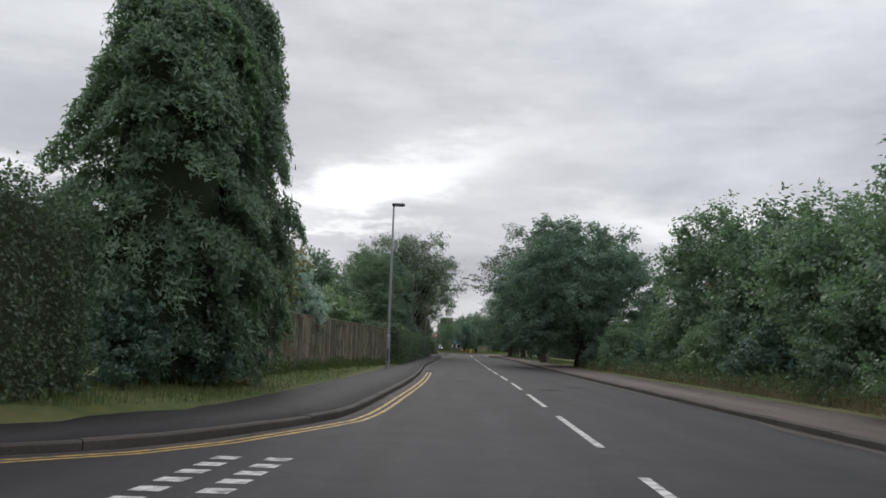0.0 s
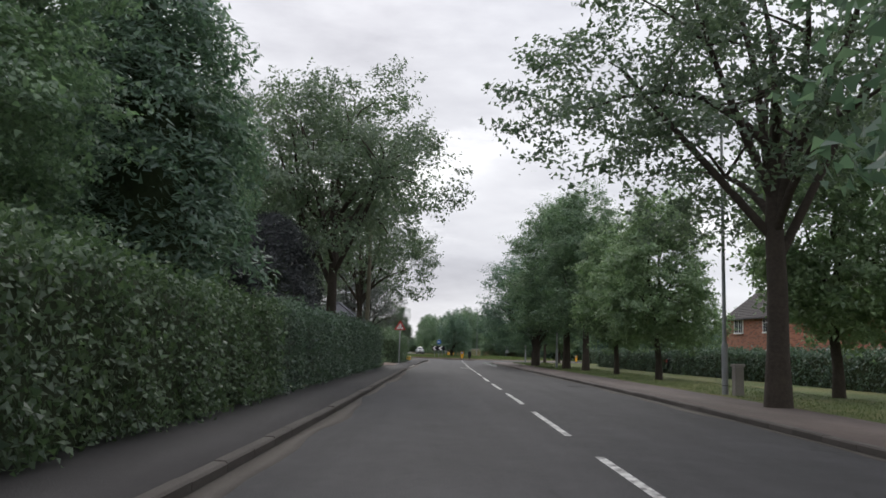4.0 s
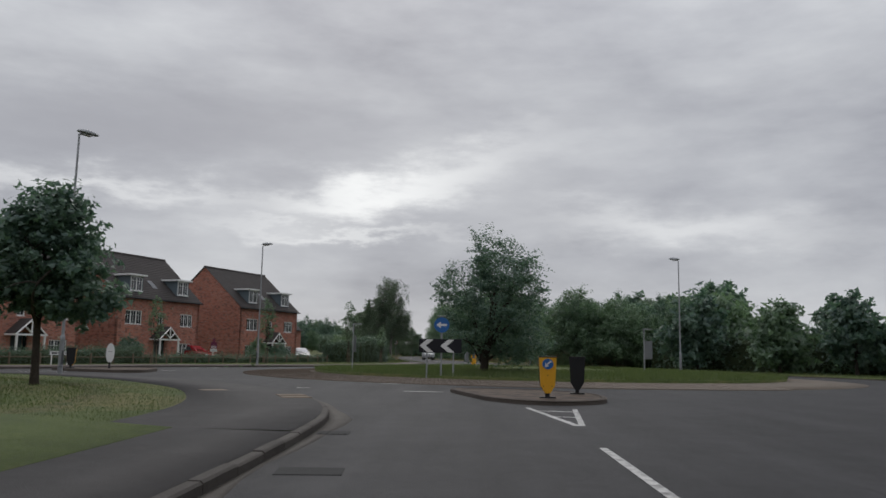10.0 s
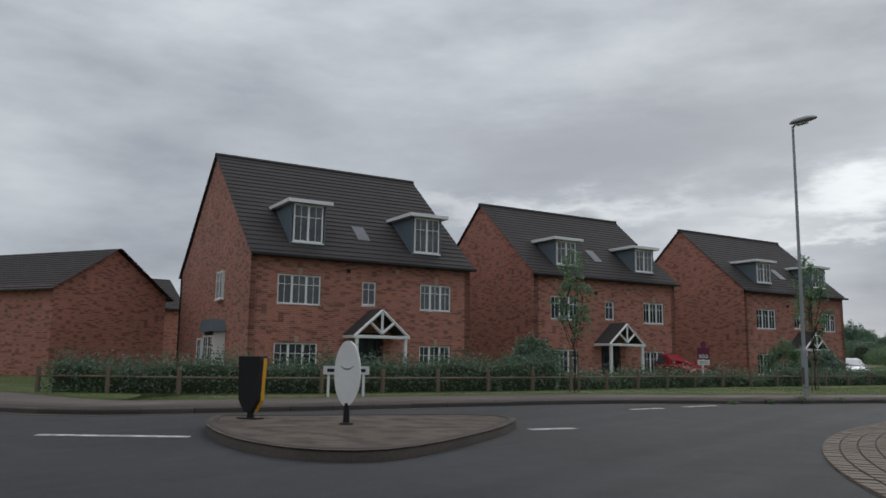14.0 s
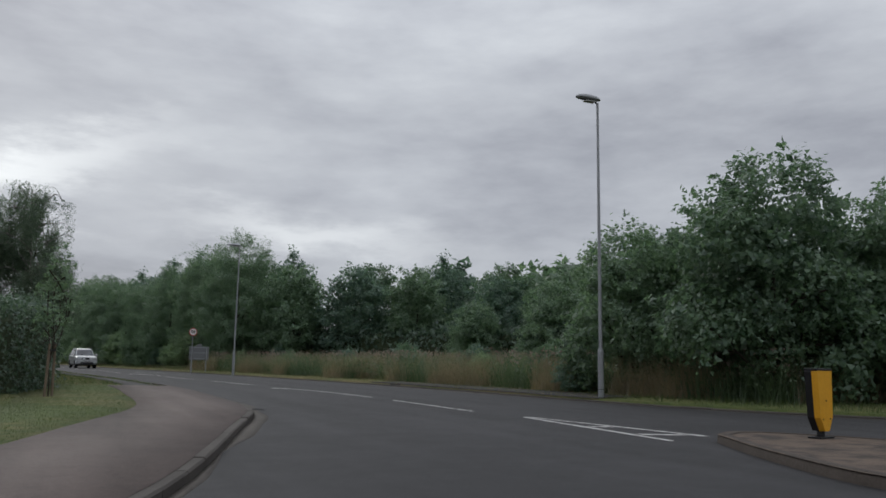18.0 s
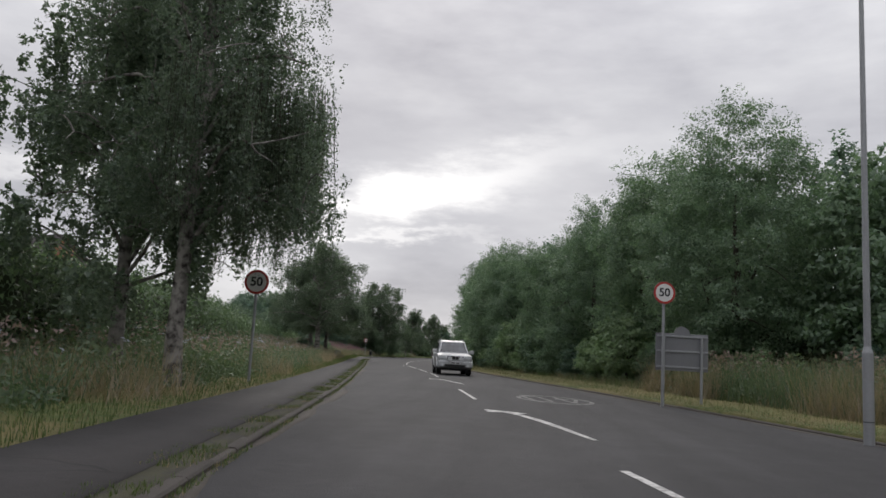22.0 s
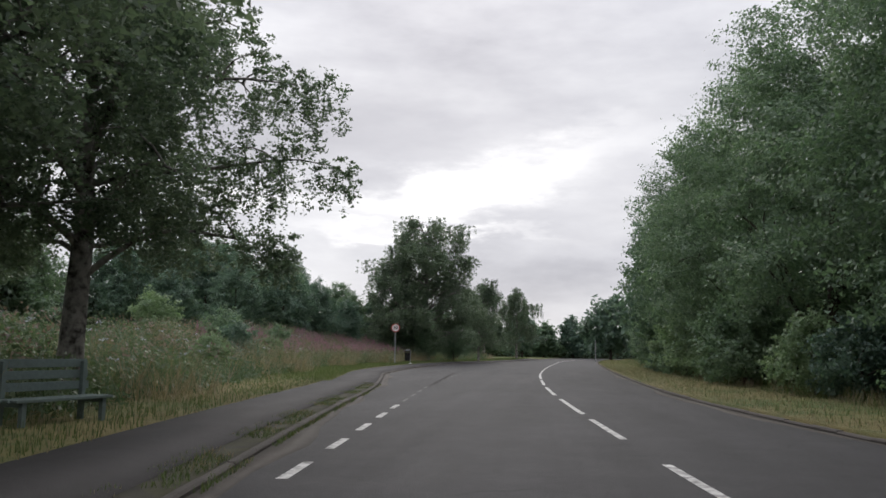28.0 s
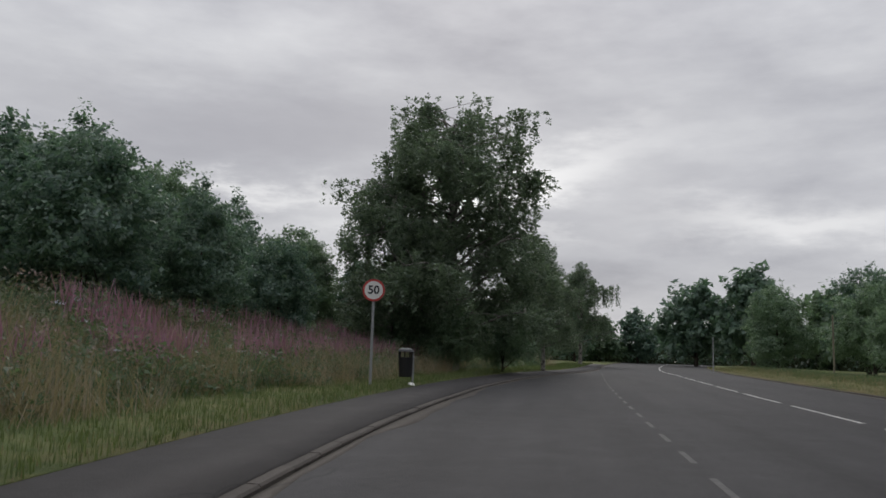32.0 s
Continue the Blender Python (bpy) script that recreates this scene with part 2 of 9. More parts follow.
def ground_material(name, dry=0.5, at_most=0.5):
    """Mown and rough grass with dry patches."""
    m = bpy.data.materials.new(name)
    m.use_nodes = True
    n = Nodes(m.node_tree)
    at = n.add("ShaderNodeNewGeometry").outputs["Position"]
    fine, mid, broad = n.noise(at, 45.0, 4.0), n.noise(at, 2.5, 5.0, 0.6), n.noise(at, 0.22, 4.0)
    col = n.ramp(n.math("MULTIPLY_ADD", fine, 0.6, n.math("MULTIPLY", mid, 0.4)), (0.3, (0.045, 0.068, 0.017)), (0.5, (0.085, 0.118, 0.027)), (0.72, (0.135, 0.158, 0.045)))
    col = n.mix(n.ramp(n.math("MULTIPLY_ADD", mid, 0.35, n.math("MULTIPLY", broad, 0.65)), (dry - 0.04, grey(0)), (dry + 0.12, grey(at_most))), col, (0.23, 0.175, 0.075))
    links = {"Base Color": col, "Roughness": 0.9, "Normal": n.add("ShaderNodeBump", {"Height": fine, "Strength": 0.8, "Distance": 0.05}).outputs[0]}
    n.add("ShaderNodeOutputMaterial", {0: n.add("ShaderNodeBsdfPrincipled", links).outputs[0]})
    return m


def glass_material(name, base=(0.02, 0.022, 0.025)):
    m = bpy.data.materials.new(name)
    m.use_nodes = True
    n = Nodes(m.node_tree)
    at = n.add("ShaderNodeNewGeometry").outputs["Position"]
    col = n.ramp(n.noise(at, 1.2, 2.0), (0.4, base), (0.65, tuple(c * 3 for c in base)))
    n.add("ShaderNodeOutputMaterial", {0: n.add("ShaderNodeBsdfPrincipled", {"Base Color": col, "Roughness": 0.04, "Specular IOR Level": 0.8}).outputs[0]})
    return m


ASPHALT = asphalt_material("asphalt", (0.037, 0.036, 0.038), (0.047, 0.045, 0.046))
FOOTWAY = asphalt_material("footway_asphalt", (0.036, 0.033, 0.033), (0.053, 0.047, 0.045))
FOOTWAY_RED = asphalt_material("footway_reddish", (0.125, 0.098, 0.087), (0.085, 0.072, 0.066))
KERB = material("kerb_concrete", (0.072, 0.063, 0.056), 0.85, 40, 1.2, 0.3, 0.4, 0.4, per="object", spread=0.15)
KERB_PALE = material("kerb_pale", (0.24, 0.22, 0.20), 0.85, 40, 1.2, 0.3, 0.3, 0.4, per="object", spread=0.15)
SETT = material("block_paving", (0.19, 0.155, 0.125), 0.85, 40, 0.9, 0.3, 0.3, 0.4, per="object", spread=0.2)
SLAB = material("paving_slab", (0.22, 0.17, 0.125), 0.85, 40, 1.0, 0.25, 0.3, 0.3, per="object", spread=0.15)
MARK = material("road_paint", (0.55, 0.54, 0.52), 0.7, 35, 3.0, 0.4, 0.35, 0.2, tint=(0.16, 0.155, 0.15))
MARK_FADED = material("faded_road_paint", (0.19, 0.186, 0.18), 0.75, 35, 2.0, 0.4, 0.35, 0.2, tint=(0.05, 0.048, 0.049))
MARK_WORN = material("worn_road_paint", (0.10, 0.098, 0.095), 0.75, 35, 3.0, 0.4, 0.35, 0.2, tint=(0.07, 0.068, 0.068))
MARK_YELLOW = material("yellow_road_paint", (0.50, 0.33, 0.10), 0.7, 35, 3.0, 0.35, 0.3, 0.2, tint=(0.14, 0.12, 0.09))
GRASS = ground_material("grass_ground")
GRASS_DRY = ground_material("dry_grass_ground", 0.43, 0.7)
MOSSY = material("mossy_edge", (0.062, 0.060, 0.036), 0.95, 30, 1.6, 0.4, 0.35, 0.6, tint=(0.05, 0.046, 0.042))
SOIL = material("bare_soil", (0.19, 0.142, 0.11), 0.95, 12, 1.0, 0.5, 0.3, 0.9, tint=(0.09, 0.068, 0.055))
BLADE = leaf_material("grass_blades", (0.055, 0.084, 0.018), (0.13, 0.158, 0.038), gain=0.98)
STRAW = leaf_material("dry_grass", (0.2, 0.165, 0.07), (0.36, 0.27, 0.13), gain=0.85)
UMBEL = leaf_material("white_petals", (0.4, 0.4, 0.34), (0.6, 0.6, 0.54), 0.3, 1.0)
SEED = leaf_material("brown_seed_heads", (0.13, 0.085, 0.055), (0.27, 0.19, 0.12), gain=1.2)
WEED = leaf_material("weeds", (0.05, 0.082, 0.028), (0.125, 0.165, 0.06), gain=1.1)
PINK = leaf_material("pink_flower", (0.20, 0.088, 0.094), (0.37, 0.18, 0.19), gain=1.0)
LEAF = leaf_material("leaves_mid", (0.04, 0.066, 0.03), (0.105, 0.145, 0.062))
LEAF_DARK = leaf_material("leaves_dark", (0.03, 0.055, 0.032), (0.085, 0.122, 0.06))
LEAF_LIGHT = leaf_material("leaves_light", (0.058, 0.092, 0.034), (0.145, 0.185, 0.075))
LEAF_LIME = leaf_material("leaves_yellowish", (0.045, 0.065, 0.02), (0.19, 0.175, 0.05), gain=1.5)
LEAF_YEW = leaf_material("yew_leaves", (0.012, 0.015, 0.012), (0.026, 0.031, 0.024), 0.2, 1.0)
HEDGE = leaf_material("hedge_leaves", (0.036, 0.06, 0.024), (0.10, 0.14, 0.05), 0.4, 1.5)
HEDGE_DARK = leaf_material("dark_hedge_leaves", (0.03, 0.052, 0.028), (0.085, 0.12, 0.055), 0.4, 1.5)
LEAF_GREY = leaf_material("leaves_greyish", (0.08, 0.11, 0.06), (0.18, 0.22, 0.14))
LEAF_BIRCH = leaf_material("birch_leaves", (0.045, 0.066, 0.032), (0.105, 0.13, 0.062), gain=1.75)
LEAF_RED = leaf_material("copper_leaves", (0.035, 0.036, 0.028), (0.085, 0.09, 0.06))
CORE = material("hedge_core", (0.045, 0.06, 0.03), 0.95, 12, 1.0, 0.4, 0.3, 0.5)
BARK = material("bark", (0.055, 0.045, 0.036), 0.95, 14, 2.0, 0.45, 0.3, 0.8)
BARK_BIRCH = material("birch_bark", (0.26, 0.245, 0.225), 0.85, 6, 2.5, 0.5, 0.35, 0.5, tint=(0.035, 0.03, 0.027))
WOOD_FENCE = material("weathered_boards", (0.225, 0.195, 0.155), 0.92, 14, 1.1, 0.5, 0.35, 0.6, per="object", spread=0.42, tint=(0.10, 0.105, 0.06))
WOOD_POST = material("stake_wood", (0.16, 0.125, 0.09), 0.9, 18, 1.5, 0.3, 0.2, 0.4)
POLE_WOOD = material("pole_wood", (0.17, 0.155, 0.115), 0.9, 15, 1.5, 0.3, 0.25, 0.5)
STEEL = material("galvanised_steel", (0.30, 0.31, 0.32), 0.55, 25, 2.0, 0.15, 0.15, 0.1, metal=0.4)
STEEL_DARK = material("dark_painted_steel", (0.10, 0.105, 0.11), 0.5, 25, 2.0, 0.15, 0.15, 0.1, metal=0.2)
LAMP_GREY = material("lamp_housing", (0.34, 0.35, 0.36), 0.45, 25, 2.0, 0.1, 0.1, 0.0)
LAMP_BOWL = material("lamp_bowl", (0.5, 0.5, 0.48), 0.3, 25, 2.0, 0.1, 0.1, 0.0)
BLACK = material("black_plastic", (0.014, 0.014, 0.015), 0.5, 25, 2.0, 0.2, 0.2, 0.1)
YELLOW = material("yellow_plastic", (0.72, 0.36, 0.025), 0.45, 25, 2.0, 0.12, 0.12, 0.05)
WHITE = material("white_plastic", (0.72, 0.72, 0.70), 0.5, 25, 2.0, 0.08, 0.1, 0.05)
SIGN_WHITE = material("sign_white", (0.66, 0.66, 0.65), 0.4, 25, 2.0, 0.06, 0.08, 0.0)
SIGN_RED = material("sign_red", (0.42, 0.05, 0.045), 0.4, 25, 2.0, 0.08, 0.1, 0.0)
SIGN_BLUE = material("sign_blue", (0.035, 0.13, 0.36), 0.4, 25, 2.0, 0.08, 0.1, 0.0)
SIGN_BLACK = material("sign_black", (0.012, 0.012, 0.016), 0.45, 25, 2.0, 0.08, 0.1, 0.0)
SIGN_GREY = material("sign_back", (0.17, 0.175, 0.185), 0.6, 25, 2.0, 0.12, 0.15, 0.0)
BRICK = brick_material("red_brick", (0.40, 0.140, 0.090), (0.25, 0.085, 0.062), (0.34, 0.27, 0.23))
BRICK_OLD = brick_material("garage_brick", (0.38, 0.15, 0.09), (0.29, 0.11, 0.075), (0.25, 0.19, 0.16))
TILE = material("roof_tile", (0.055, 0.048, 0.046), 0.8, 22, 1.0, 0.2, 0.2, 0.3, per="island", spread=0.15)
TILE_GREY = material("garage_tile", (0.085, 0.085, 0.095), 0.7, 22, 1.0, 0.15, 0.2, 0.3, per="island", spread=0.1)
UPVC = material("white_frame", (0.74, 0.74, 0.73), 0.4, 25, 2.0, 0.05, 0.05, 0.0)
CLAD = material("dormer_lead", (0.115, 0.145, 0.165), 0.6, 25, 2.0, 0.12, 0.15, 0.1)
STONE = material("keystone", (0.36, 0.27, 0.20), 0.85, 25, 2.0, 0.2, 0.1, 0.2)
DOOR = material("dark_door", (0.022, 0.03, 0.034), 0.4, 25, 2.0, 0.15, 0.1, 0.0)
GUTTER = material("black_gutter", (0.016, 0.016, 0.018), 0.45, 25, 2.0, 0.15, 0.1, 0.0)
GLASS = glass_material("window_glass")
CURTAIN = material("pale_curtain", (0.22, 0.22, 0.22), 0.9, 8, 2.0, 0.25, 0.2, 0.0)
RUBBER = material("tyre_rubber", (0.018, 0.018, 0.018), 0.85, 30, 3.0, 0.2, 0.2, 0.2)
SILVER = material("silver_paint", (0.42, 0.43, 0.44), 0.32, 60, 2.0, 0.04, 0.05, 0.0, metal=0.45, spec=0.5)
RED_PAINT = material("red_car_paint", (0.28, 0.012, 0.02), 0.25, 60, 2.0, 0.04, 0.05, 0.0, spec=0.5)
WHITE_PAINT = material("white_car_paint", (0.66, 0.66, 0.66), 0.25, 60, 2.0, 0.04, 0.05, 0.0, spec=0.5)
BLACK_PAINT = material("black_car_paint", (0.014, 0.015, 0.017), 0.2, 60, 2.0, 0.04, 0.05, 0.0, spec=0.5)
CHROME = material("chrome", (0.6, 0.6, 0.6), 0.15, 60, 2.0, 0.03, 0.03, 0.0, metal=1.0)
LENS = material("lamp_lens", (0.55, 0.57, 0.58), 0.1, 60, 2.0, 0.05, 0.05, 0.0, spec=0.7)
WATER = material("puddle_film", (0.10, 0.095, 0.095), 0.14, 5, 0.8, 0.1, 0.2, 0.0, spec=0.9)

# ---------------------------------------------------------------- mesh helpers


def mesh_of(name, verts, faces, mats, idx=None, smooth=False):
    me = bpy.data.meshes.new(name)
    verts = np.asarray(verts, dtype=np.float32)
    if isinstance(faces, np.ndarray):
        k, m = faces.shape
        me.vertices.add(len(verts))
        me.vertices.foreach_set("co", verts.ravel())
        me.loops.add(k * m)
        me.loops.foreach_set("vertex_index", faces.astype(np.int32).ravel())
        me.polygons.add(k)
        me.polygons.foreach_set("loop_start", np.arange(0, k * m, m, dtype=np.int32))
        me.update(calc_edges=True)
    else:
        me.from_pydata([tuple(map(float, v)) for v in verts], [], faces)
    for m in mats if isinstance(mats, (list, tuple)) else [mats]:
        me.materials.append(m)
    if idx is not None:
        me.polygons.foreach_set("material_index", np.asarray(idx, dtype=np.int32))
    if smooth:
        me.polygons.foreach_set("use_smooth", np.ones(len(me.polygons), dtype=bool))
    return me


def under(ob, parent):
    ob.parent = parent
    return ob


def part(name, bm, mat, parent, label="", smooth=False):
    """Links a bmesh as one mesh object under a thing or a part."""
    me = bpy.data.meshes.new(name)
    bm.to_mesh(me)
    bm.free()
    me.materials.append(mat)
    if smooth:
        me.polygons.foreach_set("use_smooth", np.ones(len(me.polygons), dtype=bool))
    ob = new(name, me)
    if parent is not None:
        ob.parent = parent
    if label:
        ob["label"] = label
    return ob


def part_mesh(name, me, parent, label="", at=None):
    ob = new(name, me)
    if parent is not None:
        ob.parent = parent
    if at is not None:
        ob.matrix_basis = at
    if label:
        ob["label"] = label
    return ob


def thing(name, m, label, category, group="", kind=""):
    ob = new(name)
    ob.empty_display_size = 0.1
    ob.matrix_basis = m
    return tagged(ob, label, category, group, kind)


def box(bm, x0, x1, y0, y1, z0, z1, bevel=0.0):
    b = bmesh.new()
    bmesh.ops.create_cube(b, size=1.0)
    for v in b.verts:
        v.co = Vector(((x0 + x1) / 2 + v.co.x * (x1 - x0), (y0 + y1) / 2 + v.co.y * (y1 - y0), (z0 + z1) / 2 + v.co.z * (z1 - z0)))
    if bevel:
        bmesh.ops.bevel(b, geom=b.edges[:], offset=bevel, segments=2, affect="EDGES", profile=0.6)
    join(bm, b)
    return bm


def join(bm, other, m=None):
    if m is not None:
        other.transform(m)
    me = bpy.data.meshes.new("t")
    other.to_mesh(me)
    other.free()
    bm.from_mesh(me)
    bpy.data.meshes.remove(me)
    return bm


def boxed(x0, x1, y0, y1, z0, z1, bevel=0.0):
    return box(bmesh.new(), x0, x1, y0, y1, z0, z1, bevel)


def rod(bm, a, b, r0, r1=None, sides=10):
    """A tapered round bar from a to b."""
    a, b = Vector(a), Vector(b)
    r1 = r0 if r1 is None else r1
    o = bmesh.new()
    bmesh.ops.create_cone(o, cap_ends=True, segments=sides, radius1=r0, radius2=r1, depth=(b - a).length)
    return join(bm, o, Matrix.Translation((a + b) / 2) @ (b - a).to_track_quat("Z", "Y").to_matrix().to_4x4())


def disc(bm, r, y0, y1, sides=40, z=0.0, x=0.0):
    """A round plate facing -y."""
    o = bmesh.new()
    bmesh.ops.create_cone(o, cap_ends=True, segments=sides, radius1=r, radius2=r, depth=abs(y1 - y0))
    return join(bm, o, Matrix.Translation((x, (y0 + y1) / 2, z)) @ pose(0, 0, 0, 90))


def ring(bm, r0, r1, y0, y1, sides=48, z=0.0):
    vs = []
    for y in (y0, y1):
        for r in (r0, r1):
            vs.append([bm.verts.new((r * math.cos(2 * math.pi * i / sides), y, z + r * math.sin(2 * math.pi * i / sides))) for i in range(sides)])
    for i in range(sides):
        j = (i + 1) % sides
        bm.faces.new((vs[0][i], vs[1][i], vs[1][j], vs[0][j]))
        bm.faces.new((vs[2][i], vs[2][j], vs[3][j], vs[3][i]))
        bm.faces.new((vs[1][i], vs[3][i], vs[3][j], vs[1][j]))
        bm.faces.new((vs[0][i], vs[0][j], vs[2][j], vs[2][i]))
    return bm


def prism(bm, outline, y0, y1):
    """A plate with the outline (x, z), from y0 to y1."""
    a = [bm.verts.new((x, y0, z)) for x, z in outline]
    b = [bm.verts.new((x, y1, z)) for x, z in outline]
    bm.faces.new(a)
    bm.faces.new(b[::-1])
    k = len(a)
    for i in range(k):
        bm.faces.new((a[i], b[i], b[(i + 1) % k], a[(i + 1) % k]))
    bmesh.ops.recalc_face_normals(bm, faces=bm.faces[:])
    return bm


def text_mesh(word, size, thick=0.002):
    """Letters as a mesh, standing in the x-z plane, centred."""
    cu = bpy.data.curves.new("t", "FONT")
    cu.body, cu.size, cu.extrude, cu.align_x, cu.align_y = word, size, thick, "CENTER", "CENTER"
    cu.offset = size * 0.022
    ob = bpy.data.objects.new("t", cu)
    scene.collection.objects.link(ob)
    bpy.context.view_layer.update()
    me = bpy.data.meshes.new_from_object(ob.evaluated_get(bpy.context.evaluated_depsgraph_get()))
    bpy.data.objects.remove(ob)
    b = bmesh.new()
    b.from_mesh(me)
    b.transform(pose(0, 0, 0, 90))
    bpy.data.meshes.remove(me)
    return b


def smooth_line(pts, step=1.0):
    """A rounded line through the points, in even steps."""
    p = np.array(pts, dtype=float)
    q = np.vstack([2 * p[0] - p[1], p, 2 * p[-1] - p[-2]])
    out = []
    for i in range(1, len(q) - 2):
        a, b, c, d = q[i - 1], q[i], q[i + 1], q[i + 2]
        k = max(2, int(np.linalg.norm(c - b) / 0.25))
        for s in np.linspace(0, 1, k, endpoint=False):
            out.append(0.5 * (2 * b + (c - a) * s + (2 * a - 5 * b + 4 * c - d) * s * s + (3 * b - a - 3 * c + d) * s ** 3))
    out.append(p[-1])
    out = np.array(out)
    run = np.concatenate([[0], np.cumsum(np.linalg.norm(np.diff(out, axis=0), axis=1))])
    n = max(2, int(round(run[-1] / step)) + 1)
    t = np.linspace(0, run[-1], n)
    return np.stack([np.interp(t, run, out[:, k]) for k in range(out.shape[1])], -1)


def sideways(line):
    """Unit vectors to the right of a line's way."""
    d = np.gradient(line[:, :2], axis=0)
    d /= np.linalg.norm(d, axis=1)[:, None]
    return np.stack([d[:, 1], -d[:, 0]], -1)


def shifted(line, off):
    return line[:, :2] + sideways(line) * off


def band(name, left, right, zl, zr, mat, drop=0.0):
    """A strip of ground between two lines of equally many points, with skirts where drop is given."""
    n = len(left)
    zl, zr = np.broadcast_to(zl, n), np.broadcast_to(zr, n)
    rows = [np.column_stack([left, zl]), np.column_stack([right, zr])]
    if drop:
        rows = [np.column_stack([left, zl - drop])] + rows + [np.column_stack([right, zr - drop])]
    v = np.stack(rows, 1).reshape(-1, 3)
    k = len(rows)
    f = np.array([(i * k + j, i * k + j + 1, (i + 1) * k + j + 1, (i + 1) * k + j) for i in range(n - 1) for j in range(k - 1)])
    return new(name, mesh_of(name, v, f, mat))


def inside(poly, pts):
    x, y = pts[:, 0], pts[:, 1]
    r = np.zeros(len(pts), bool)
    j = len(poly) - 1
    for i in range(len(poly)):
        xi, yi, xj, yj = *poly[i], *poly[j]
        if yi != yj:
            r ^= ((yi > y) != (yj > y)) & (x < (xj - xi) * (y - yi) / (yj - yi) + xi)
        j = i
    return r


def along(line, d):
    """Point and direction angle at d metres along a line."""
    run = np.concatenate([[0], np.cumsum(np.linalg.norm(np.diff(line[:, :2], axis=0), axis=1))])
    x, y = np.interp(d, run, line[:, 0]), np.interp(d, run, line[:, 1])
    x2, y2 = np.interp(d + 0.3, run, line[:, 0]), np.interp(d + 0.3, run, line[:, 1])
    x1, y1 = np.interp(d - 0.3, run, line[:, 0]), np.interp(d - 0.3, run, line[:, 1])
    return x, y, math.atan2(y2 - y1, x2 - x1)


def length(line):
    return float(np.linalg.norm(np.diff(line[:, :2], axis=0), axis=1).sum())

# ---------------------------------------------------------------- the plan
# kerb lines, each in the sense of the drive; asphalt between them
LEFT_SOUTH = smooth_line([(-16.89, -53.5), (-9.83, -50.8), (-5.8, -48.9), (-3.77, -47.4), (-3.05, -46.5), (-2.41, -44.8), (-1.88, -43), (-1.69, -38), (-1.55, -29.5), (-1.66, -20), (-1.84, -12), (-1.82, -4), (-1.76, 3), (-1.74, 9), (-1.75, 27), (-1.7, 45), (-1.45, 62), (-1.2, 71), (-1.18, 79), (-1.45, 83), (-2.4, 86.6), (-4.2, 90.5), (-7.4, 94.6), (-10.6, 97.2), (-13.6, 98.9), (-18, 100.0), (-26, 100.3), (-45, 99.5)])
LEFT_NORTH = smooth_line([(-45, 106.3), (-28, 105.2), (-22.4, 105.3), (-20.4, 107.6), (-18.2, 113.0), (-16.4, 117.0), (-13.9, 119.8), (-11.6, 123.0), (-9.95, 125.3), (-8.2, 128.5), (-6.2, 133.0), (-4.75, 137.9), (-3.55, 142.5), (-3.35, 148.0), (-3.45, 154.6), (-4.2, 163.5), (-5.4, 172.5), (-7.3, 187.6), (-9.6, 203.5), (-12.5, 223), (-15.2, 240), (-16.4, 248), (-17.6, 257), (-18.9, 264), (-20.0, 270), (-20.7, 278), (-20.9, 286), (-20.7, 296), (-19.6, 308), (-17.4, 320), (-16.0, 335), (-14.5, 360), (-10, 400), (0, 460)])
RIGHT = smooth_line([(15, 460), (4, 400), (-3.6, 360), (-6.6, 335), (-7.8, 318), (-8.7, 296), (-9.4, 272), (-9.45, 256), (-8.5, 245), (-6.1, 229), (-3.7, 215), (-2.35, 208), (-0.55, 199), (1.55, 188), (3.75, 175), (5.7, 162), (6.2, 156), (6.6, 150), (6.85, 145.5), (7.7, 140.5), (9.4, 137), (12.5, 132.6), (17.5, 128), (22.5, 121.5), (25.5, 115), (31, 110.5), (60, 107)])
RIGHT_SOUTH = smooth_line([(60, 98), (30, 97.5), (22, 94.5), (15.5, 88), (10, 80.5), (6.6, 76.0), (5.3, 72.5), (5.0, 66), (5.15, 48), (5.3, 31), (5.3, 12), (5.1, 3), (5.0, -6), (4.95, -16), (4.92, -28), (4.95, -43), (4.9, -60), (3.9, -130)])
SIDE_STREET = [(-4.15, -130), (-2.9, -64), (-3.82, -60), (-6.99, -58.2), (-17.04, -61)]
CENTRE, R_GRASS, R_APRON = (5.0, 112.0), 12.0, 15.3

OUTLINE = np.vstack([LEFT_SOUTH, LEFT_NORTH, RIGHT, RIGHT_SOUTH, np.array(SIDE_STREET)])


def flat_poly(name, pts, z, mat):
    bm = bmesh.new()
    vs = [bm.verts.new((x, y, z)) for x, y in pts]
    es = [bm.edges.new((vs[i], vs[(i + 1) % len(vs)])) for i in range(len(vs))]
    bmesh.ops.triangle_fill(bm, use_beauty=True, use_dissolve=False, edges=es)
    for f in bm.faces:
        if f.normal.z < 0:
            f.normal_flip()
    return part(name, bm, mat, None)


road = flat_poly("road", OUTLINE, 0.0, ASPHALT)
tagged(road, "worn grey asphalt road with faint patches and cracks", "road", kind="structure")


# ---- ground: one sheet to the horizon, dipped below the roads, banked beside them
def grid_lines(a, b, fine, far):
    mid = list(np.arange(a, b + 0.01, fine))
    out, d = [], fine
    x = b
    while x < far:
        d *= 1.35
        x += d
        out.append(x)
    low, d, x = [], fine, a
    while x > -far:
        d *= 1.35
        x -= d
        low.append(x)
    return np.array(low[::-1] + mid + out)


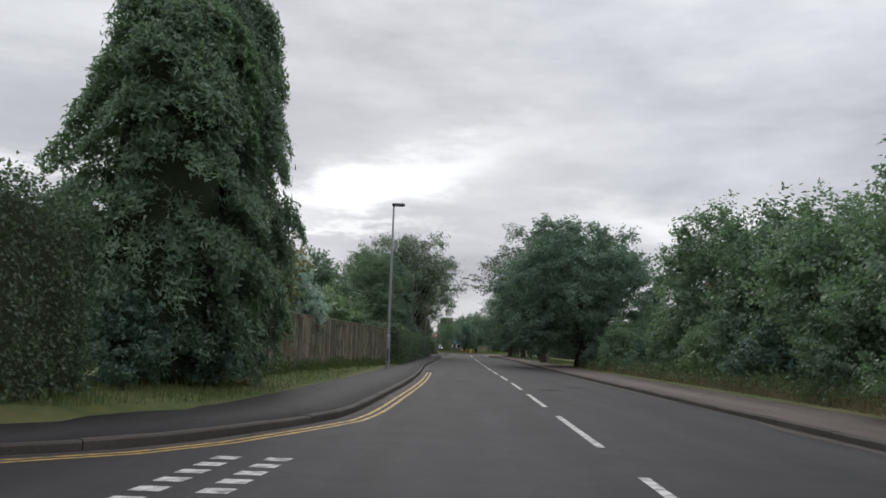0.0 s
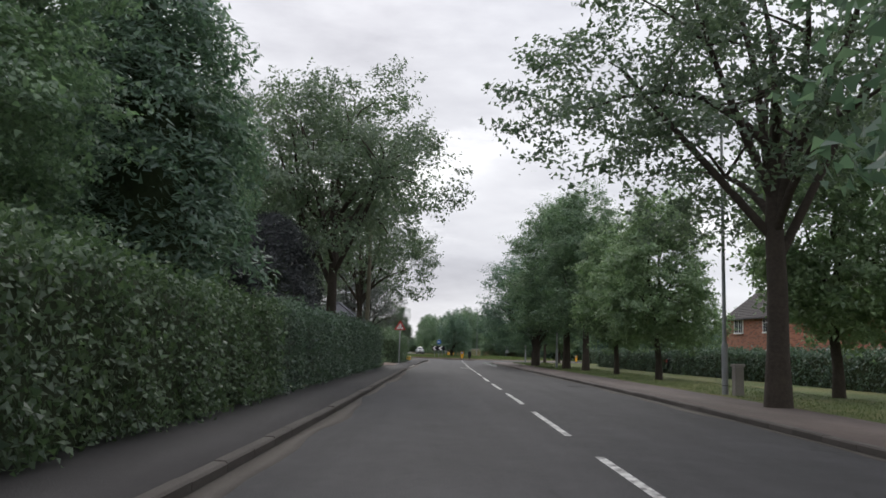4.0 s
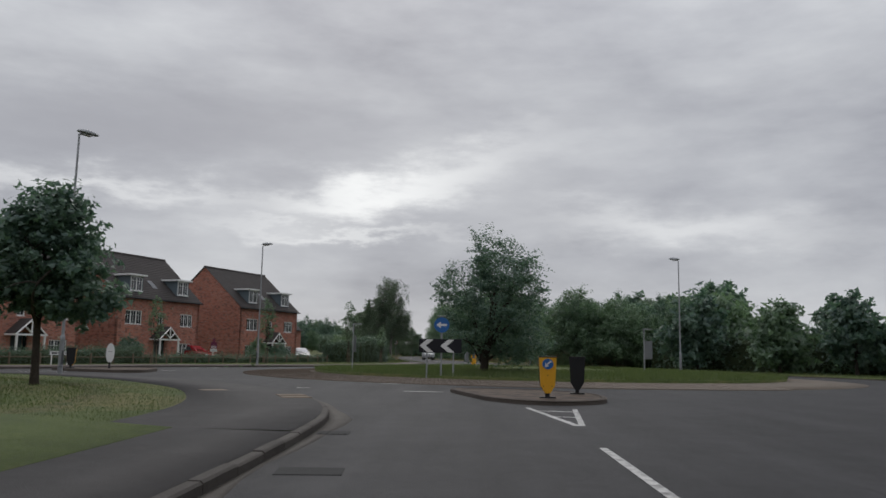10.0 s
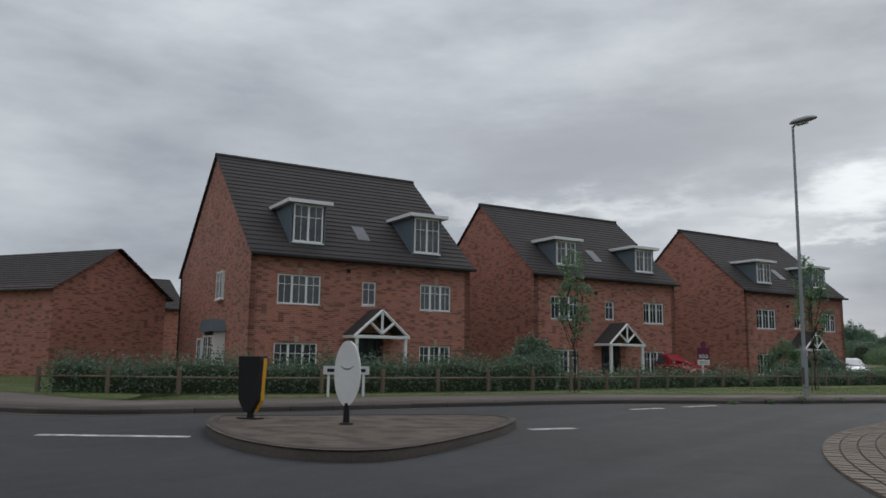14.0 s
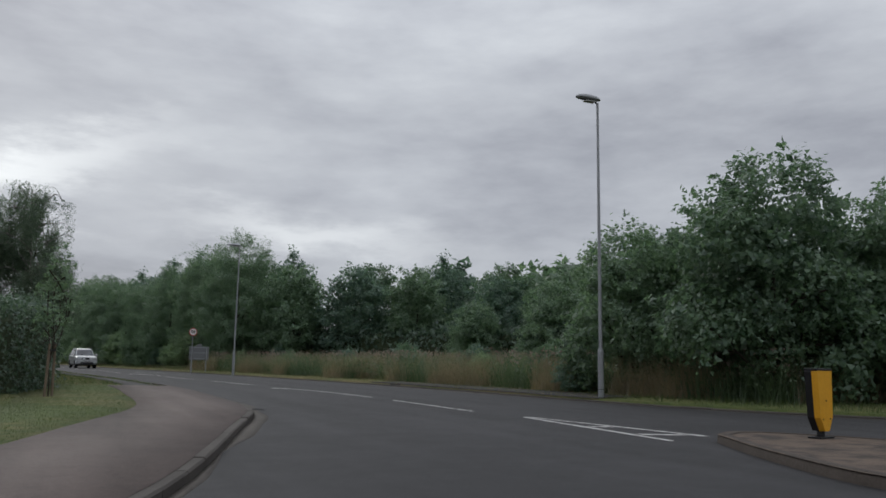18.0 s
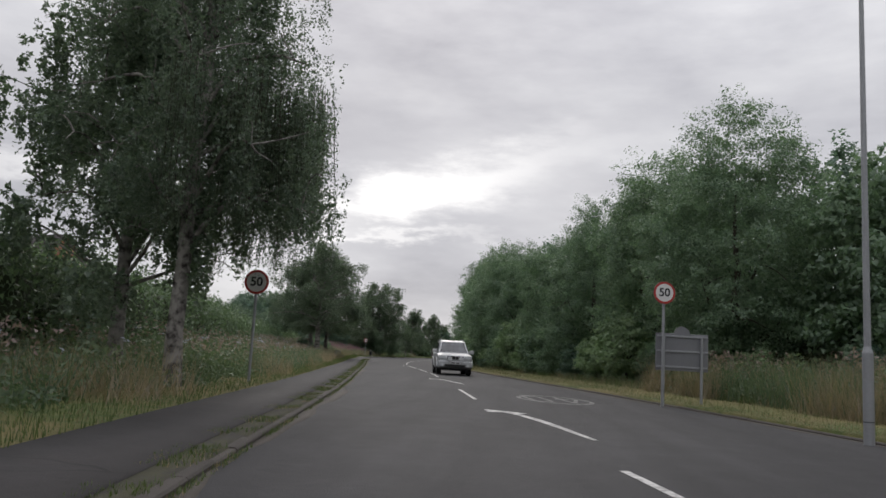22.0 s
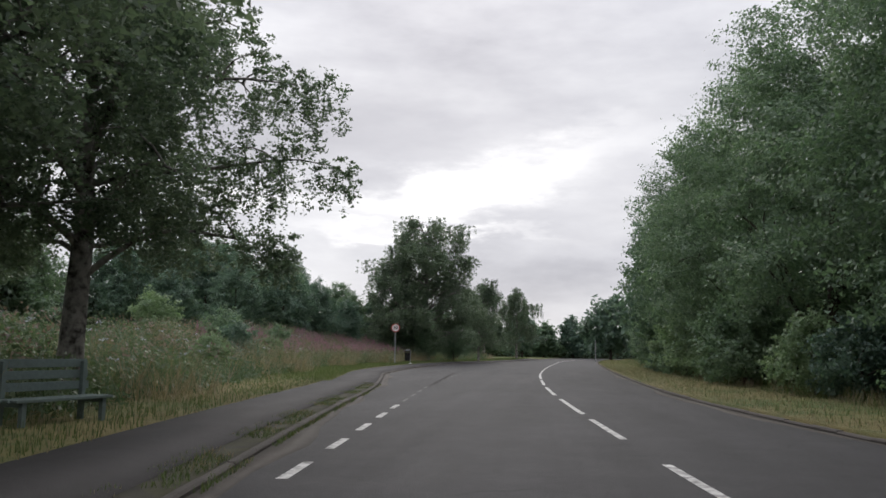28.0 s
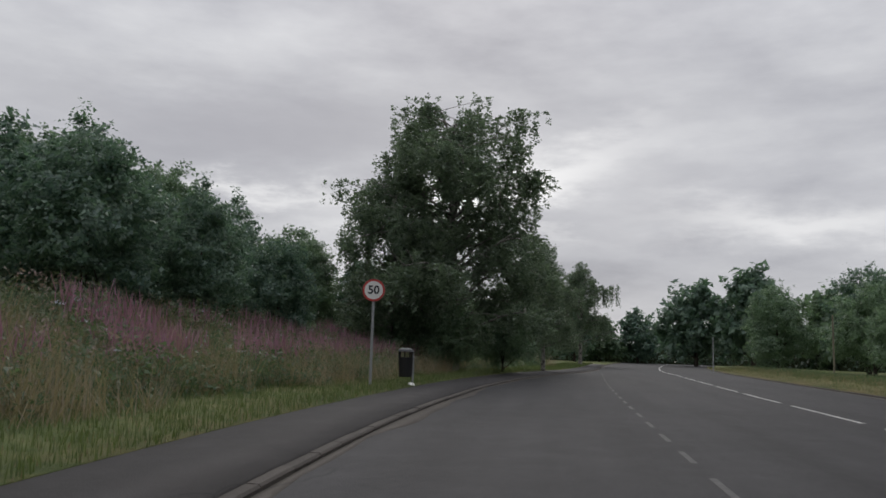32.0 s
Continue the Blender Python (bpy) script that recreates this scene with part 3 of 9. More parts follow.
def poly_distance(pts, poly):
    best = np.full(len(pts), 1e9)
    a, b = poly, np.roll(poly, -1, axis=0)
    for i in range(len(a)):
        d = b[i] - a[i]
        ll = d @ d
        if ll < 1e-9:
            continue
        s = np.clip(((pts - a[i]) @ d) / ll, 0, 1)
        best = np.minimum(best, np.linalg.norm(pts - (a[i] + s[:, None] * d), axis=1))
    return best


BANK_LEFT = np.array([(-7.0, 150), (-9.5, 172), (-11.5, 190), (-14.0, 207), (-17.5, 226), (-20.5, 246), (-23.5, 262), (-25.5, 276), (-25.6, 290), (-25.2, 302), (-24.0, 316), (-21.0, 335)], dtype=float)


def land(pts):
    """Height of the ground beside the roads."""
    z = np.full(len(pts), 0.10)
    # bank along the left of the north road
    on = (pts[:, 1] > 150) & (pts[:, 1] < 345)
    edge = np.interp(pts[:, 1], BANK_LEFT[:, 1], BANK_LEFT[:, 0])
    rise = np.clip((edge - pts[:, 0]) / 5.0, 0, 1)
    z += on * rise * rise * (3 - 2 * rise) * np.interp(pts[:, 1], [150, 170, 185, 200, 262, 280, 345], [0, 0.3, 0.7, 0.9, 0.9, 1.5, 0.7])
    # verge with the fence
    edge = -3.5
    on = (pts[:, 1] < -10) & (pts[:, 1] > -60)
    z += on * np.clip((edge - pts[:, 0]) / 2.0, 0, 1) * 0.2
    # roundabout island, slightly domed
    r = np.hypot(pts[:, 0] - CENTRE[0], pts[:, 1] - CENTRE[1])
    z = np.where(r < R_GRASS, 0.15 + 0.35 * np.clip(1 - r / R_GRASS, 0, 1), z)
    return z


gx, gy = grid_lines(-46, 40, 1.0, 2500), grid_lines(-60, 350, 1.0, 2500)
GX, GY = np.meshgrid(gx, gy)
flat = np.column_stack([GX.ravel(), GY.ravel()])
near = (flat[:, 0] > -70) & (flat[:, 0] < 90) & (flat[:, 1] > -150) & (flat[:, 1] < 480)
dist_road = np.full(len(flat), 50.0)
dist_road[near] = poly_distance(flat[near], OUTLINE)
is_road = np.zeros(len(flat), bool)
is_road[near] = inside(OUTLINE, flat[near])
isle = np.hypot(flat[:, 0] - CENTRE[0], flat[:, 1] - CENTRE[1])
gz = land(flat)
gz = np.where((is_road & (isle > R_GRASS - 1.3)) | (dist_road < 1.45), -0.07, gz)
gz = np.where(is_road & (isle < R_GRASS - 1.3), land(flat), gz)
W_ = len(gx)
gi = np.arange(len(flat)).reshape(len(gy), W_)
gf = np.stack([gi[:-1, :-1], gi[:-1, 1:], gi[1:, 1:], gi[1:, :-1]], -1).reshape(-1, 4)
ground = new("ground", mesh_of("ground", np.column_stack([flat, gz]), gf, GRASS, smooth=True))
tagged(ground, "rough grassy ground beside the roads", "ground", kind="structure")


def cut(line, y0, y1):
    return line[(line[:, 1] >= y0) & (line[:, 1] <= y1)]


def cut_run(line, a, b):
    """The stretch of a line from the point nearest to a to the one nearest to b."""
    i = int(np.argmin(np.hypot(line[:, 0] - a[0], line[:, 1] - a[1])))
    j = int(np.argmin(np.hypot(line[:, 0] - b[0], line[:, 1] - b[1])))
    return line[i:j + 1]


def ground_band(name, line, a, b, mat, z=0.11, label="", category="pavement", kind="structure", zb=None):
    """A strip beside a kerb line, from a to b metres to its right (negative: left)."""
    ob = band(name, shifted(line, a), shifted(line, b), z, z if zb is None else zb, mat, drop=0.25)
    return tagged(ob, label, category, kind=kind)


left_a = cut_run(LEFT_SOUTH, (-14, -53), (-1.3, 79))
left_b = cut_run(LEFT_SOUTH, (-1.3, 79), (-45, 99.5))
# footways and verges; negative is to the left of the drive
FOOT_W = np.interp(left_a[:, 1], [-60, -47, -40, -20, -12, 0, 79], [1.9, 1.9, 1.9, 1.6, 1.35, 1.5, 1.6])
pave_l = band("pavement", left_a[:, :2] - sideways(left_a) * 0.12, left_a[:, :2] - sideways(left_a) * FOOT_W[:, None], 0.105, 0.125, FOOTWAY, 0.2)
tagged(pave_l, "dark worn asphalt footway beside the kerb", "pavement", kind="structure")
verge_l = band("grass_verge", left_a[:, :2] - sideways(left_a) * (FOOT_W[:, None] - 0.02), left_a[:, :2] - sideways(left_a) * 4.2, 0.13, np.interp(left_a[:, 1], [-50, -12, -8], [0.32, 0.32, 0.12]) + np.interp(left_a[:, 1], [58, 62, 79], [0.0, 0.17, 0.17]), GRASS, 0.2)
tagged(verge_l, "strip of grass between footway and fence", "verge", kind="structure")
ground_band("pavement_corner", left_b, -0.12, -2.6, FOOTWAY, 0.115, "patched asphalt footway round the corner", zb=0.13)
ground_band("verge_corner", left_b, -2.58, -4.6, GRASS, 0.13, "mown grass behind the footway", "verge")

north_a = cut_run(LEFT_NORTH, (-45, 106.3), (-3.5, 156))
north_b = cut_run(LEFT_NORTH, (-3.5, 156), (-18.6, 258))
north_c = cut_run(LEFT_NORTH, (-18.6, 258), (-14.5, 360))
ground_band("pavement_houses", north_a, -0.12, -2.2, FOOTWAY_RED, 0.11, "pale reddish asphalt footway with patches", zb=0.13)
ground_band("verge_houses", north_a, -2.18, -4.6, GRASS, 0.125, "mown grass between footway and rail fence", "verge")
ground_band("kerb_verge", north_b, -0.08, -0.42, MOSSY, 0.055, "grassy strip grown over the kerb", "verge")
ground_band("pavement_north", north_b, -0.40, -1.68, FOOTWAY, 0.075, "dark asphalt footway beside the overgrown kerb", zb=0.12)
ground_band("verge_north", north_b, -1.66, -4.4, GRASS_DRY, 0.12, "dry mown grass beside the footway", "verge", zb=0.16)
ground_band("pavement_layby", north_c, -0.12, -1.5, FOOTWAY, 0.072, "asphalt footway along the lay-by", zb=0.11)
ground_band("verge_layby", north_c, -1.48, -4.4, GRASS, 0.12, "dry mown grass beside the footway", "verge", zb=0.16)
right_n = cut_run(RIGHT, (-3.6, 360), (6.9, 145))
right_e = cut_run(RIGHT, (6.9, 145), (60, 107))
right_s = cut_run(RIGHT_SOUTH, (60, 98), (8.6, -130))
ground_band("verge_right_north", right_n, -0.10, -4.6, GRASS_DRY, 0.10, "dry yellowed grass verge", "verge", zb=0.14)
ground_band("pavement_scrub", cut(right_n, 144, 162), -0.10, -1.7, FOOTWAY, 0.13, "dark asphalt footway beside the scrub", zb=0.15)
ground_band("verge_right_east", right_e, -0.10, -4.6, GRASS, 0.10, "grass verge round the junction", "verge", zb=0.14)
rs_w = np.interp(right_s[:, 1], [-130, 0, 60, 76, 98], [1.9, 2.0, 2.0, 3.0, 2.6])
pave_r = band("pavement_right", right_s[:, :2] - sideways(right_s) * 0.12, right_s[:, :2] - sideways(right_s) * rs_w[:, None], 0.10, 0.12, FOOTWAY_RED, 0.2)
tagged(pave_r, "worn reddish-brown asphalt footway", "pavement", kind="structure")
verge_r = band("verge_right_south", right_s[:, :2] - sideways(right_s) * (rs_w[:, None] - 0.02), right_s[:, :2] - sideways(right_s) * 5.6, 0.12, 0.13, GRASS, 0.2)
tagged(verge_r, "mown grass under the roadside trees", "verge", kind="structure")

# roundabout: apron of setts, grass island with its own kerb
ang = np.linspace(0, 2 * math.pi, 121)
circ = lambda r: np.column_stack([CENTRE[0] + r * np.cos(ang), CENTRE[1] + r * np.sin(ang)])
apron = band("apron", circ(R_APRON), circ(R_GRASS - 0.05), 0.012, 0.10, material("apron_bedding", (0.145, 0.12, 0.095), 0.9, 40, 1.0, 0.3, 0.3, 0.4), 0.1)
tagged(apron, "overrun apron of buff block paving round the island", "apron", kind="structure")
rim = band("island_grass_edge", circ(R_GRASS - 0.05), circ(R_GRASS - 2.6), 0.20, 0.24, GRASS, 0.2)
tagged(rim, "grass edge of the roundabout island", "verge", kind="structure")

# dirt washed into the gutters
GUTTER_DIRT = asphalt_material("gutter_dirt", (0.075, 0.064, 0.054), (0.045, 0.042, 0.042))
for nm, ln in (("gutter_left_south", LEFT_SOUTH), ("gutter_left_north", LEFT_NORTH), ("gutter_right_north", RIGHT), ("gutter_right_south", RIGHT_SOUTH)):
    k = np.arange(len(ln))
    wide = 0.20 + 0.09 * np.sin(k * 0.31) + 0.07 * np.sin(k * 0.83 + 1) + 0.05 * np.sin(k * 1.7)
    dirt = band("gutter_dirt", ln[:, :2], ln[:, :2] + sideways(ln) * wide[:, None], 0.0022, 0.0018, GUTTER_DIRT, 0.01)
    tagged(dirt, "thin brown dirt washed along the kerb", "gutter", kind="structure")

# ---- painted lines


def stripes(name, pieces, mat, label, z=0.004):
    """Each piece a list of four or more corners; a thing of painted marks."""
    root = thing(name, Matrix.Identity(4), label, "road marking", kind="structure")
    for p in pieces:
        bm = bmesh.new()
        f = bm.faces.new([bm.verts.new((x, y, z)) for x, y in p])
        f.normal_update()
        if f.normal.z < 0:
            f.normal_flip()
        part("mark", bm, mat, root)
    return root


def dash(line, d0, d1, w=0.10, off=0.0):
    out = []
    for d in np.linspace(d0, d1, max(2, int((d1 - d0) / 1.0) + 1)):
        x, y, a = along(line, d)
        out.append((x + off * math.sin(a), y - off * math.cos(a), a))
    lefts = [(x - w / 2 * math.sin(a), y + w / 2 * math.cos(a)) for x, y, a in out]
    rights = [(x + w / 2 * math.sin(a), y - w / 2 * math.cos(a)) for x, y, a in out]
    return lefts + rights[::-1]


def dashes(line, start, end, mark, gap, w=0.10):
    return [dash(line, d, min(d + mark, end), w) for d in np.arange(start, end - 0.5, mark + gap)]


CENTRE_SOUTH = smooth_line([(0.61, -100), (1.28, -60), (1.47, -44), (1.57, -36), (1.63, -28), (1.62, -18), (1.64, -9), (1.66, -1), (1.7, 6), (1.75, 12), (1.8, 24), (1.9, 33), (2.0, 45), (2.15, 57), (2.3, 66), (2.4, 76), (2.45, 81)], 0.5)
CENTRE_NORTH = smooth_line([(1.7, 136), (1.25, 141.4), (1.3, 146.2), (1.3, 150), (1.0, 154), (0.55, 158), (0.0, 161.5), (-0.55, 165.7), (-1.65, 173.5), (-2.9, 181), (-4.15, 191), (-5.6, 202.4), (-6.4, 208.3), (-8.75, 222), (-10.17, 230.4), (-10.85, 236), (-11.6, 243.2), (-12.2, 250), (-12.75, 258), (-13.05, 266), (-13.2, 276), (-13.0, 290), (-12.7, 300), (-12.0, 318), (-11.2, 335), (-8.5, 360), (-3, 400), (7, 460)], 0.5)
LAYBY = smooth_line([(-14.7, 239), (-15.2, 245), (-15.9, 253), (-16.5, 261), (-16.9, 272), (-17.0, 285), (-16.9, 300), (-16.4, 320)], 0.5)


def run_at(line, y):
    run = np.concatenate([[0], np.cumsum(np.linalg.norm(np.diff(line[:, :2], axis=0), axis=1))])
    return float(np.interp(y, line[:, 1], run))


def between(line, spans):
    """One dash for each pair of y values along a line."""
    return [dash(line, run_at(line, a), run_at(line, b)) for a, b in spans]


spans = [(-45.7 + 6.167 * k, -41.6 + 6.167 * k) for k in range(-8, 14)] + [(47.3, 50.8), (52.8, 57.2), (60.1, 62.5), (70.2, 73.5), (75.5, 79.3)]
stripes("centre_line_south", between(CENTRE_SOUTH, spans), MARK, "broken white centre line, worn")
spans = [(142.0, 146.9), (148.6, 153.7), (160.0, 165.7), (168.4, 173.7), (185.2, 190.4), (202.7, 208.4), (211.2, 217.0), (219.8, 224.6), (233.2, 237.6), (239.3, 243.2), (245.4, 248.3), (249.4, 253.8), (255.4, 259.9), (261.4, 266.2), (267.4, 272.2)]
spans += [(278.0 + 6.1 * k, 283.0 + 6.1 * k) for k in range(-1, 24)]
stripes("centre_line_north", between(CENTRE_NORTH, spans), MARK, "broken white centre line, worn")
l0 = run_at(LAYBY, 239.5)
stripes("layby_line", [dash(LAYBY, l0 + 2 * k, l0 + 2 * k + 1.0) for k in range(0, 6)], MARK, "short white dashes along the lay-by")
stripes("faded_layby_line", [dash(LAYBY, l0 + 2 * k, l0 + 2 * k + 1.0, 0.07) for k in range(6, 40)], MARK_WORN, "almost worn away white dashes along the lay-by")
yl = cut_run(LEFT_SOUTH, (-9.8, -50.8), (-1.6, -21.9))
stripes("double_yellow_lines", [dash(yl, k, k + 2.0, 0.07, o) for k in np.arange(length(yl) % 2.0, length(yl) - 0.5, 2.0) for o in (0.28, 0.42)] + [dash(yl, length(yl) - 0.08, length(yl), 0.2, 0.35)], MARK_YELLOW, "pair of worn yellow lines beside the kerb")
gw = []
for k in range(9):
    x, y = -1.84 - 0.02 * k, -47.45 - 0.4 * k
    for o in (0.0, -0.48):
        gw.append([(x + o - 0.10, y + 0.1), (x + o + 0.13, y + 0.1), (x + o + 0.11, y - 0.1), (x + o - 0.12, y - 0.1)])
stripes("give_way_marks", gw, MARK, "double row of short white give-way dashes")


def arrow(x, y, a, size=1.0):
    """A bent deflection arrow: a long tapering shaft along the way a, its head bent to the left."""
    pts = [(-0.03, -2.7), (0.05, -2.7), (0.09, -0.3), (0.04, 0.7), (-0.06, 1.4), (0.14, 1.66), (-0.56, 2.35), (-0.60, 1.6), (-0.30, 1.72), (-0.19, 1.2), (-0.10, 0.3), (-0.06, -0.7)]
    c, s = math.cos(a), math.sin(a)
    return [(x + size * (px * c - py * s), y + size * (px * s + py * c)) for px, py in pts]


stripes("arrow_marks", [arrow(1.93, 42.5, 0), arrow(2.33, 65.6, radians(2), 0.85), arrow(-2.15, 179.4, radians(11), 1.05), arrow(-4.75, 197.3, radians(14), 0.95), arrow(-9.55, 226.6, radians(8)), arrow(0.78, 154.6, radians(10), 0.75)], MARK, "white curved deflection arrows in the road", 0.008)
hatch = [[(2.05, 86.2), (2.15, 86.25), (2.62, 82.2), (2.5, 82.15)], [(3.1, 86.0), (3.0, 86.05), (2.58, 82.2), (2.68, 82.2)], [(2.2, 85.4), (3.0, 85.3), (3.0, 85.18), (2.2, 85.28)], [(2.4, 84.0), (2.85, 83.95), (2.85, 83.83), (2.4, 83.88)]]
hatch += [[(1.42, 140.1), (1.52, 140.1), (2.02, 135.7), (1.90, 135.7)], [(1.32, 140.1), (1.42, 140.1), (0.95, 135.3), (0.83, 135.3)], [(1.28, 137.9), (1.62, 137.7), (1.62, 137.5), (1.28, 137.7)], [(1.12, 136.4), (1.78, 136.1), (1.78, 135.9), (1.12, 136.2)]]
stripes("hatch_marks", hatch, MARK, "white wedge marks before the traffic islands")
yield_marks = []
for x0, y0, x1, y1 in ((-6.3, 93.8, -5.6, 93.9), (-4.15, 93.2, -3.8, 93.3), (-0.9, 92.25, 0.2, 92.35), (-2.1, 97.9, -1.4, 97.7), (-18.6, 103.6, -17.0, 104.8), (-14.3, 109.0, -13.9, 109.7), (-15.2, 115.0, -14.85, 116.0), (-14.7, 117.0, -14.3, 118.15)):
    l = math.hypot(x1 - x0, y1 - y0)
    nx, ny = -(y1 - y0) / l * 0.1, (x1 - x0) / l * 0.1
    yield_marks.append([(x0 + nx, y0 + ny), (x1 + nx, y1 + ny), (x1 - nx, y1 - ny), (x0 - nx, y0 - ny)])
stripes("give_way_line", yield_marks, MARK, "worn broken white give-way lines at the roundabout")
rd = []
cx, cy, ca = -1.35, 187.3, radians(8)
for i in range(28):
    t0, t1 = 2 * math.pi * i / 28, 2 * math.pi * (i + 1) / 28
    q = []
    for t, r in ((t0, 1.0), (t1, 1.0), (t1, 0.88), (t0, 0.88)):
        px, py = 1.0 * r * math.cos(t), 1.9 * r * math.sin(t)
        q.append((cx + px * math.cos(ca) - py * math.sin(ca), cy + px * math.sin(ca) + py * math.cos(ca)))
    rd.append(q)


def digit(strokes, ox):
    out = []
    for (x0, y0), (x1, y1) in strokes:
        dx, dy = x1 - x0, y1 - y0
        l = math.hypot(dx, dy)
        w = 0.11 if abs(dy) > abs(dx) else 0.2
        px, py = -dy / l * w / 2, dx / l * w / 2
        q = []
        for ax, ay in ((x0 + px, y0 + py), (x1 + px, y1 + py), (x1 - px, y1 - py), (x0 - px, y0 - py)):
            ax, ay = -(ax + ox), -ay
            q.append((cx + ax * math.cos(ca) - ay * math.sin(ca), cy + ax * math.sin(ca) + ay * math.cos(ca)))
        out.append(q)
    return out


rd += digit([((0.25, -1.2), (0.25, 1.2)), ((-0.2, -0.4), (0.4, -0.4)), ((-0.2, -0.4), (0.2, 1.2))], -0.5)
rd += digit([((-0.2, -1.0), (-0.2, 1.0)), ((0.25, -1.0), (0.25, 1.0)), ((-0.2, 1.1), (0.25, 1.1)), ((-0.2, -1.1), (0.25, -1.1))], 0.45)
stripes("speed_roundel", rd, MARK_FADED, "worn white speed roundel painted on the road")

# broken joint along the lay-by
cr = random.Random(31)
bits = []
for k in range(26):
    x, y = -16.38 - 0.04 * k + cr.uniform(-0.04, 0.04), 259.6 + 0.55 * k
    w, l = cr.uniform(0.03, 0.11), cr.uniform(0.2, 0.4)
    bits.append([(x + w * math.cos(t) * cr.uniform(0.6, 1.2), y + l * math.sin(t) * cr.uniform(0.7, 1.2)) for t in np.linspace(0, 2 * math.pi, 9, endpoint=False)])
stripes("broken_joint", bits, material("broken_asphalt", (0.036, 0.034, 0.032), 0.95, 30, 3.0, 0.5, 0.4, 0.9), "crumbled dark joint in the asphalt along the lay-by", 0.007)

# puddle by the dropped kerb
bm = bmesh.new()
for path_, wide_ in (([(4.25, 54.5), (4.62, 60), (4.7, 66), (4.55, 71.5), (5.3, 74.2), (6.1, 77.5), (7.0, 81)], [0.10, 0.30, 0.26, 0.42, 0.22, 0.16, 0.30]), ([(3.9, 70.2), (4.3, 72.2), (4.7, 73.4)], [0.03, 0.10, 0.04]), ([(4.3, 62.5), (4.25, 66), (4.1, 69)], [0.03, 0.08, 0.03])):
    pl_line = smooth_line(path_, 0.3)
    kk = np.arange(len(pl_line))
    ww = np.interp(np.linspace(0, 1, len(kk)), np.linspace(0, 1, len(wide_)), wide_)
    sd = sideways(pl_line)
    lf = pl_line - sd * (ww * (1 + 0.4 * np.sin(kk * 0.9) + 0.25 * np.sin(kk * 2.3)))[:, None]
    rt = pl_line + sd * (ww * (1 + 0.4 * np.cos(kk * 0.7) + 0.25 * np.sin(kk * 1.9)))[:, None]
    a = [bm.verts.new((x, y, 0.004)) for x, y in lf]
    b = [bm.verts.new((x, y, 0.004)) for x, y in rt]
    for k in range(len(a) - 1):
        bm.faces.new((a[k], b[k], b[k + 1], a[k + 1]))
tagged(part("puddle", bm, WATER, None), "shallow puddle shining on the asphalt", "puddle", kind="structure")

# ---------------------------------------------------------------- trees, hedges, grass


def leaf_cards(rng, at, size, normal, long=1.25, jitter=0.8):
    """Pointed leaves at the points, facing about their normals. Returns vertices and faces."""
    n = len(at)
    nrm = normal + rng.normal(0, jitter, (n, 3))
    nrm /= np.linalg.norm(nrm, axis=1)[:, None] + 1e-9
    ref = rng.normal(0, 1, (n, 3))
    u = np.cross(nrm, ref)
    u /= np.linalg.norm(u, axis=1)[:, None] + 1e-9
    w = np.cross(nrm, u)
    s = (size * rng.uniform(0.6, 1.35, n))[:, None]
    v = np.stack([at - w * s * 0.5, at + w * s * 0.5 + nrm * s * 0.1, at + u * s * long], 1).reshape(-1, 3)
    return v, np.arange(3 * n).reshape(n, 3)


def tube(pts, radii, sides=7):
    pts, radii = np.asarray(pts, float), np.asarray(radii, float)
    d = np.gradient(pts, axis=0)
    d /= np.linalg.norm(d, axis=1)[:, None] + 1e-9
    ref = np.where(np.abs(d[:, 2:3]) > 0.9, np.array([[1.0, 0, 0]]), np.array([[0, 0, 1.0]]))
    u = np.cross(d, ref)
    u /= np.linalg.norm(u, axis=1)[:, None] + 1e-9
    w = np.cross(d, u)
    t = np.linspace(0, 2 * math.pi, sides, endpoint=False)
    v = (pts[:, None] + radii[:, None, None] * (u[:, None] * np.cos(t)[None, :, None] + w[:, None] * np.sin(t)[None, :, None])).reshape(-1, 3)
    k = len(pts)
    f = np.array([(i * sides + j, i * sides + (j + 1) % sides, (i + 1) * sides + (j + 1) % sides, (i + 1) * sides + j) for i in range(k - 1) for j in range(sides)])
    return v, f


def merge(pieces):
    vs, fs, o = [], [], 0
    for v, f in pieces:
        vs.append(v)
        fs.append(f + o)
        o += len(v)
    return np.vstack(vs), np.vstack(fs)


def bough(rng, a, b, r0, r1, bend=0.12, n=6):
    a, b = np.array(a, float), np.array(b, float)
    t = np.linspace(0, 1, n)[:, None]
    p = a + (b - a) * t
    l = np.linalg.norm(b - a)
    side = rng.normal(0, 1, 3)
    p += np.sin(t * math.pi) * side * bend * l * 0.5 + np.sin(t * math.pi) * np.array([0, 0, 1]) * bend * l * 0.5
    return p, np.linspace(r0, r1, n)


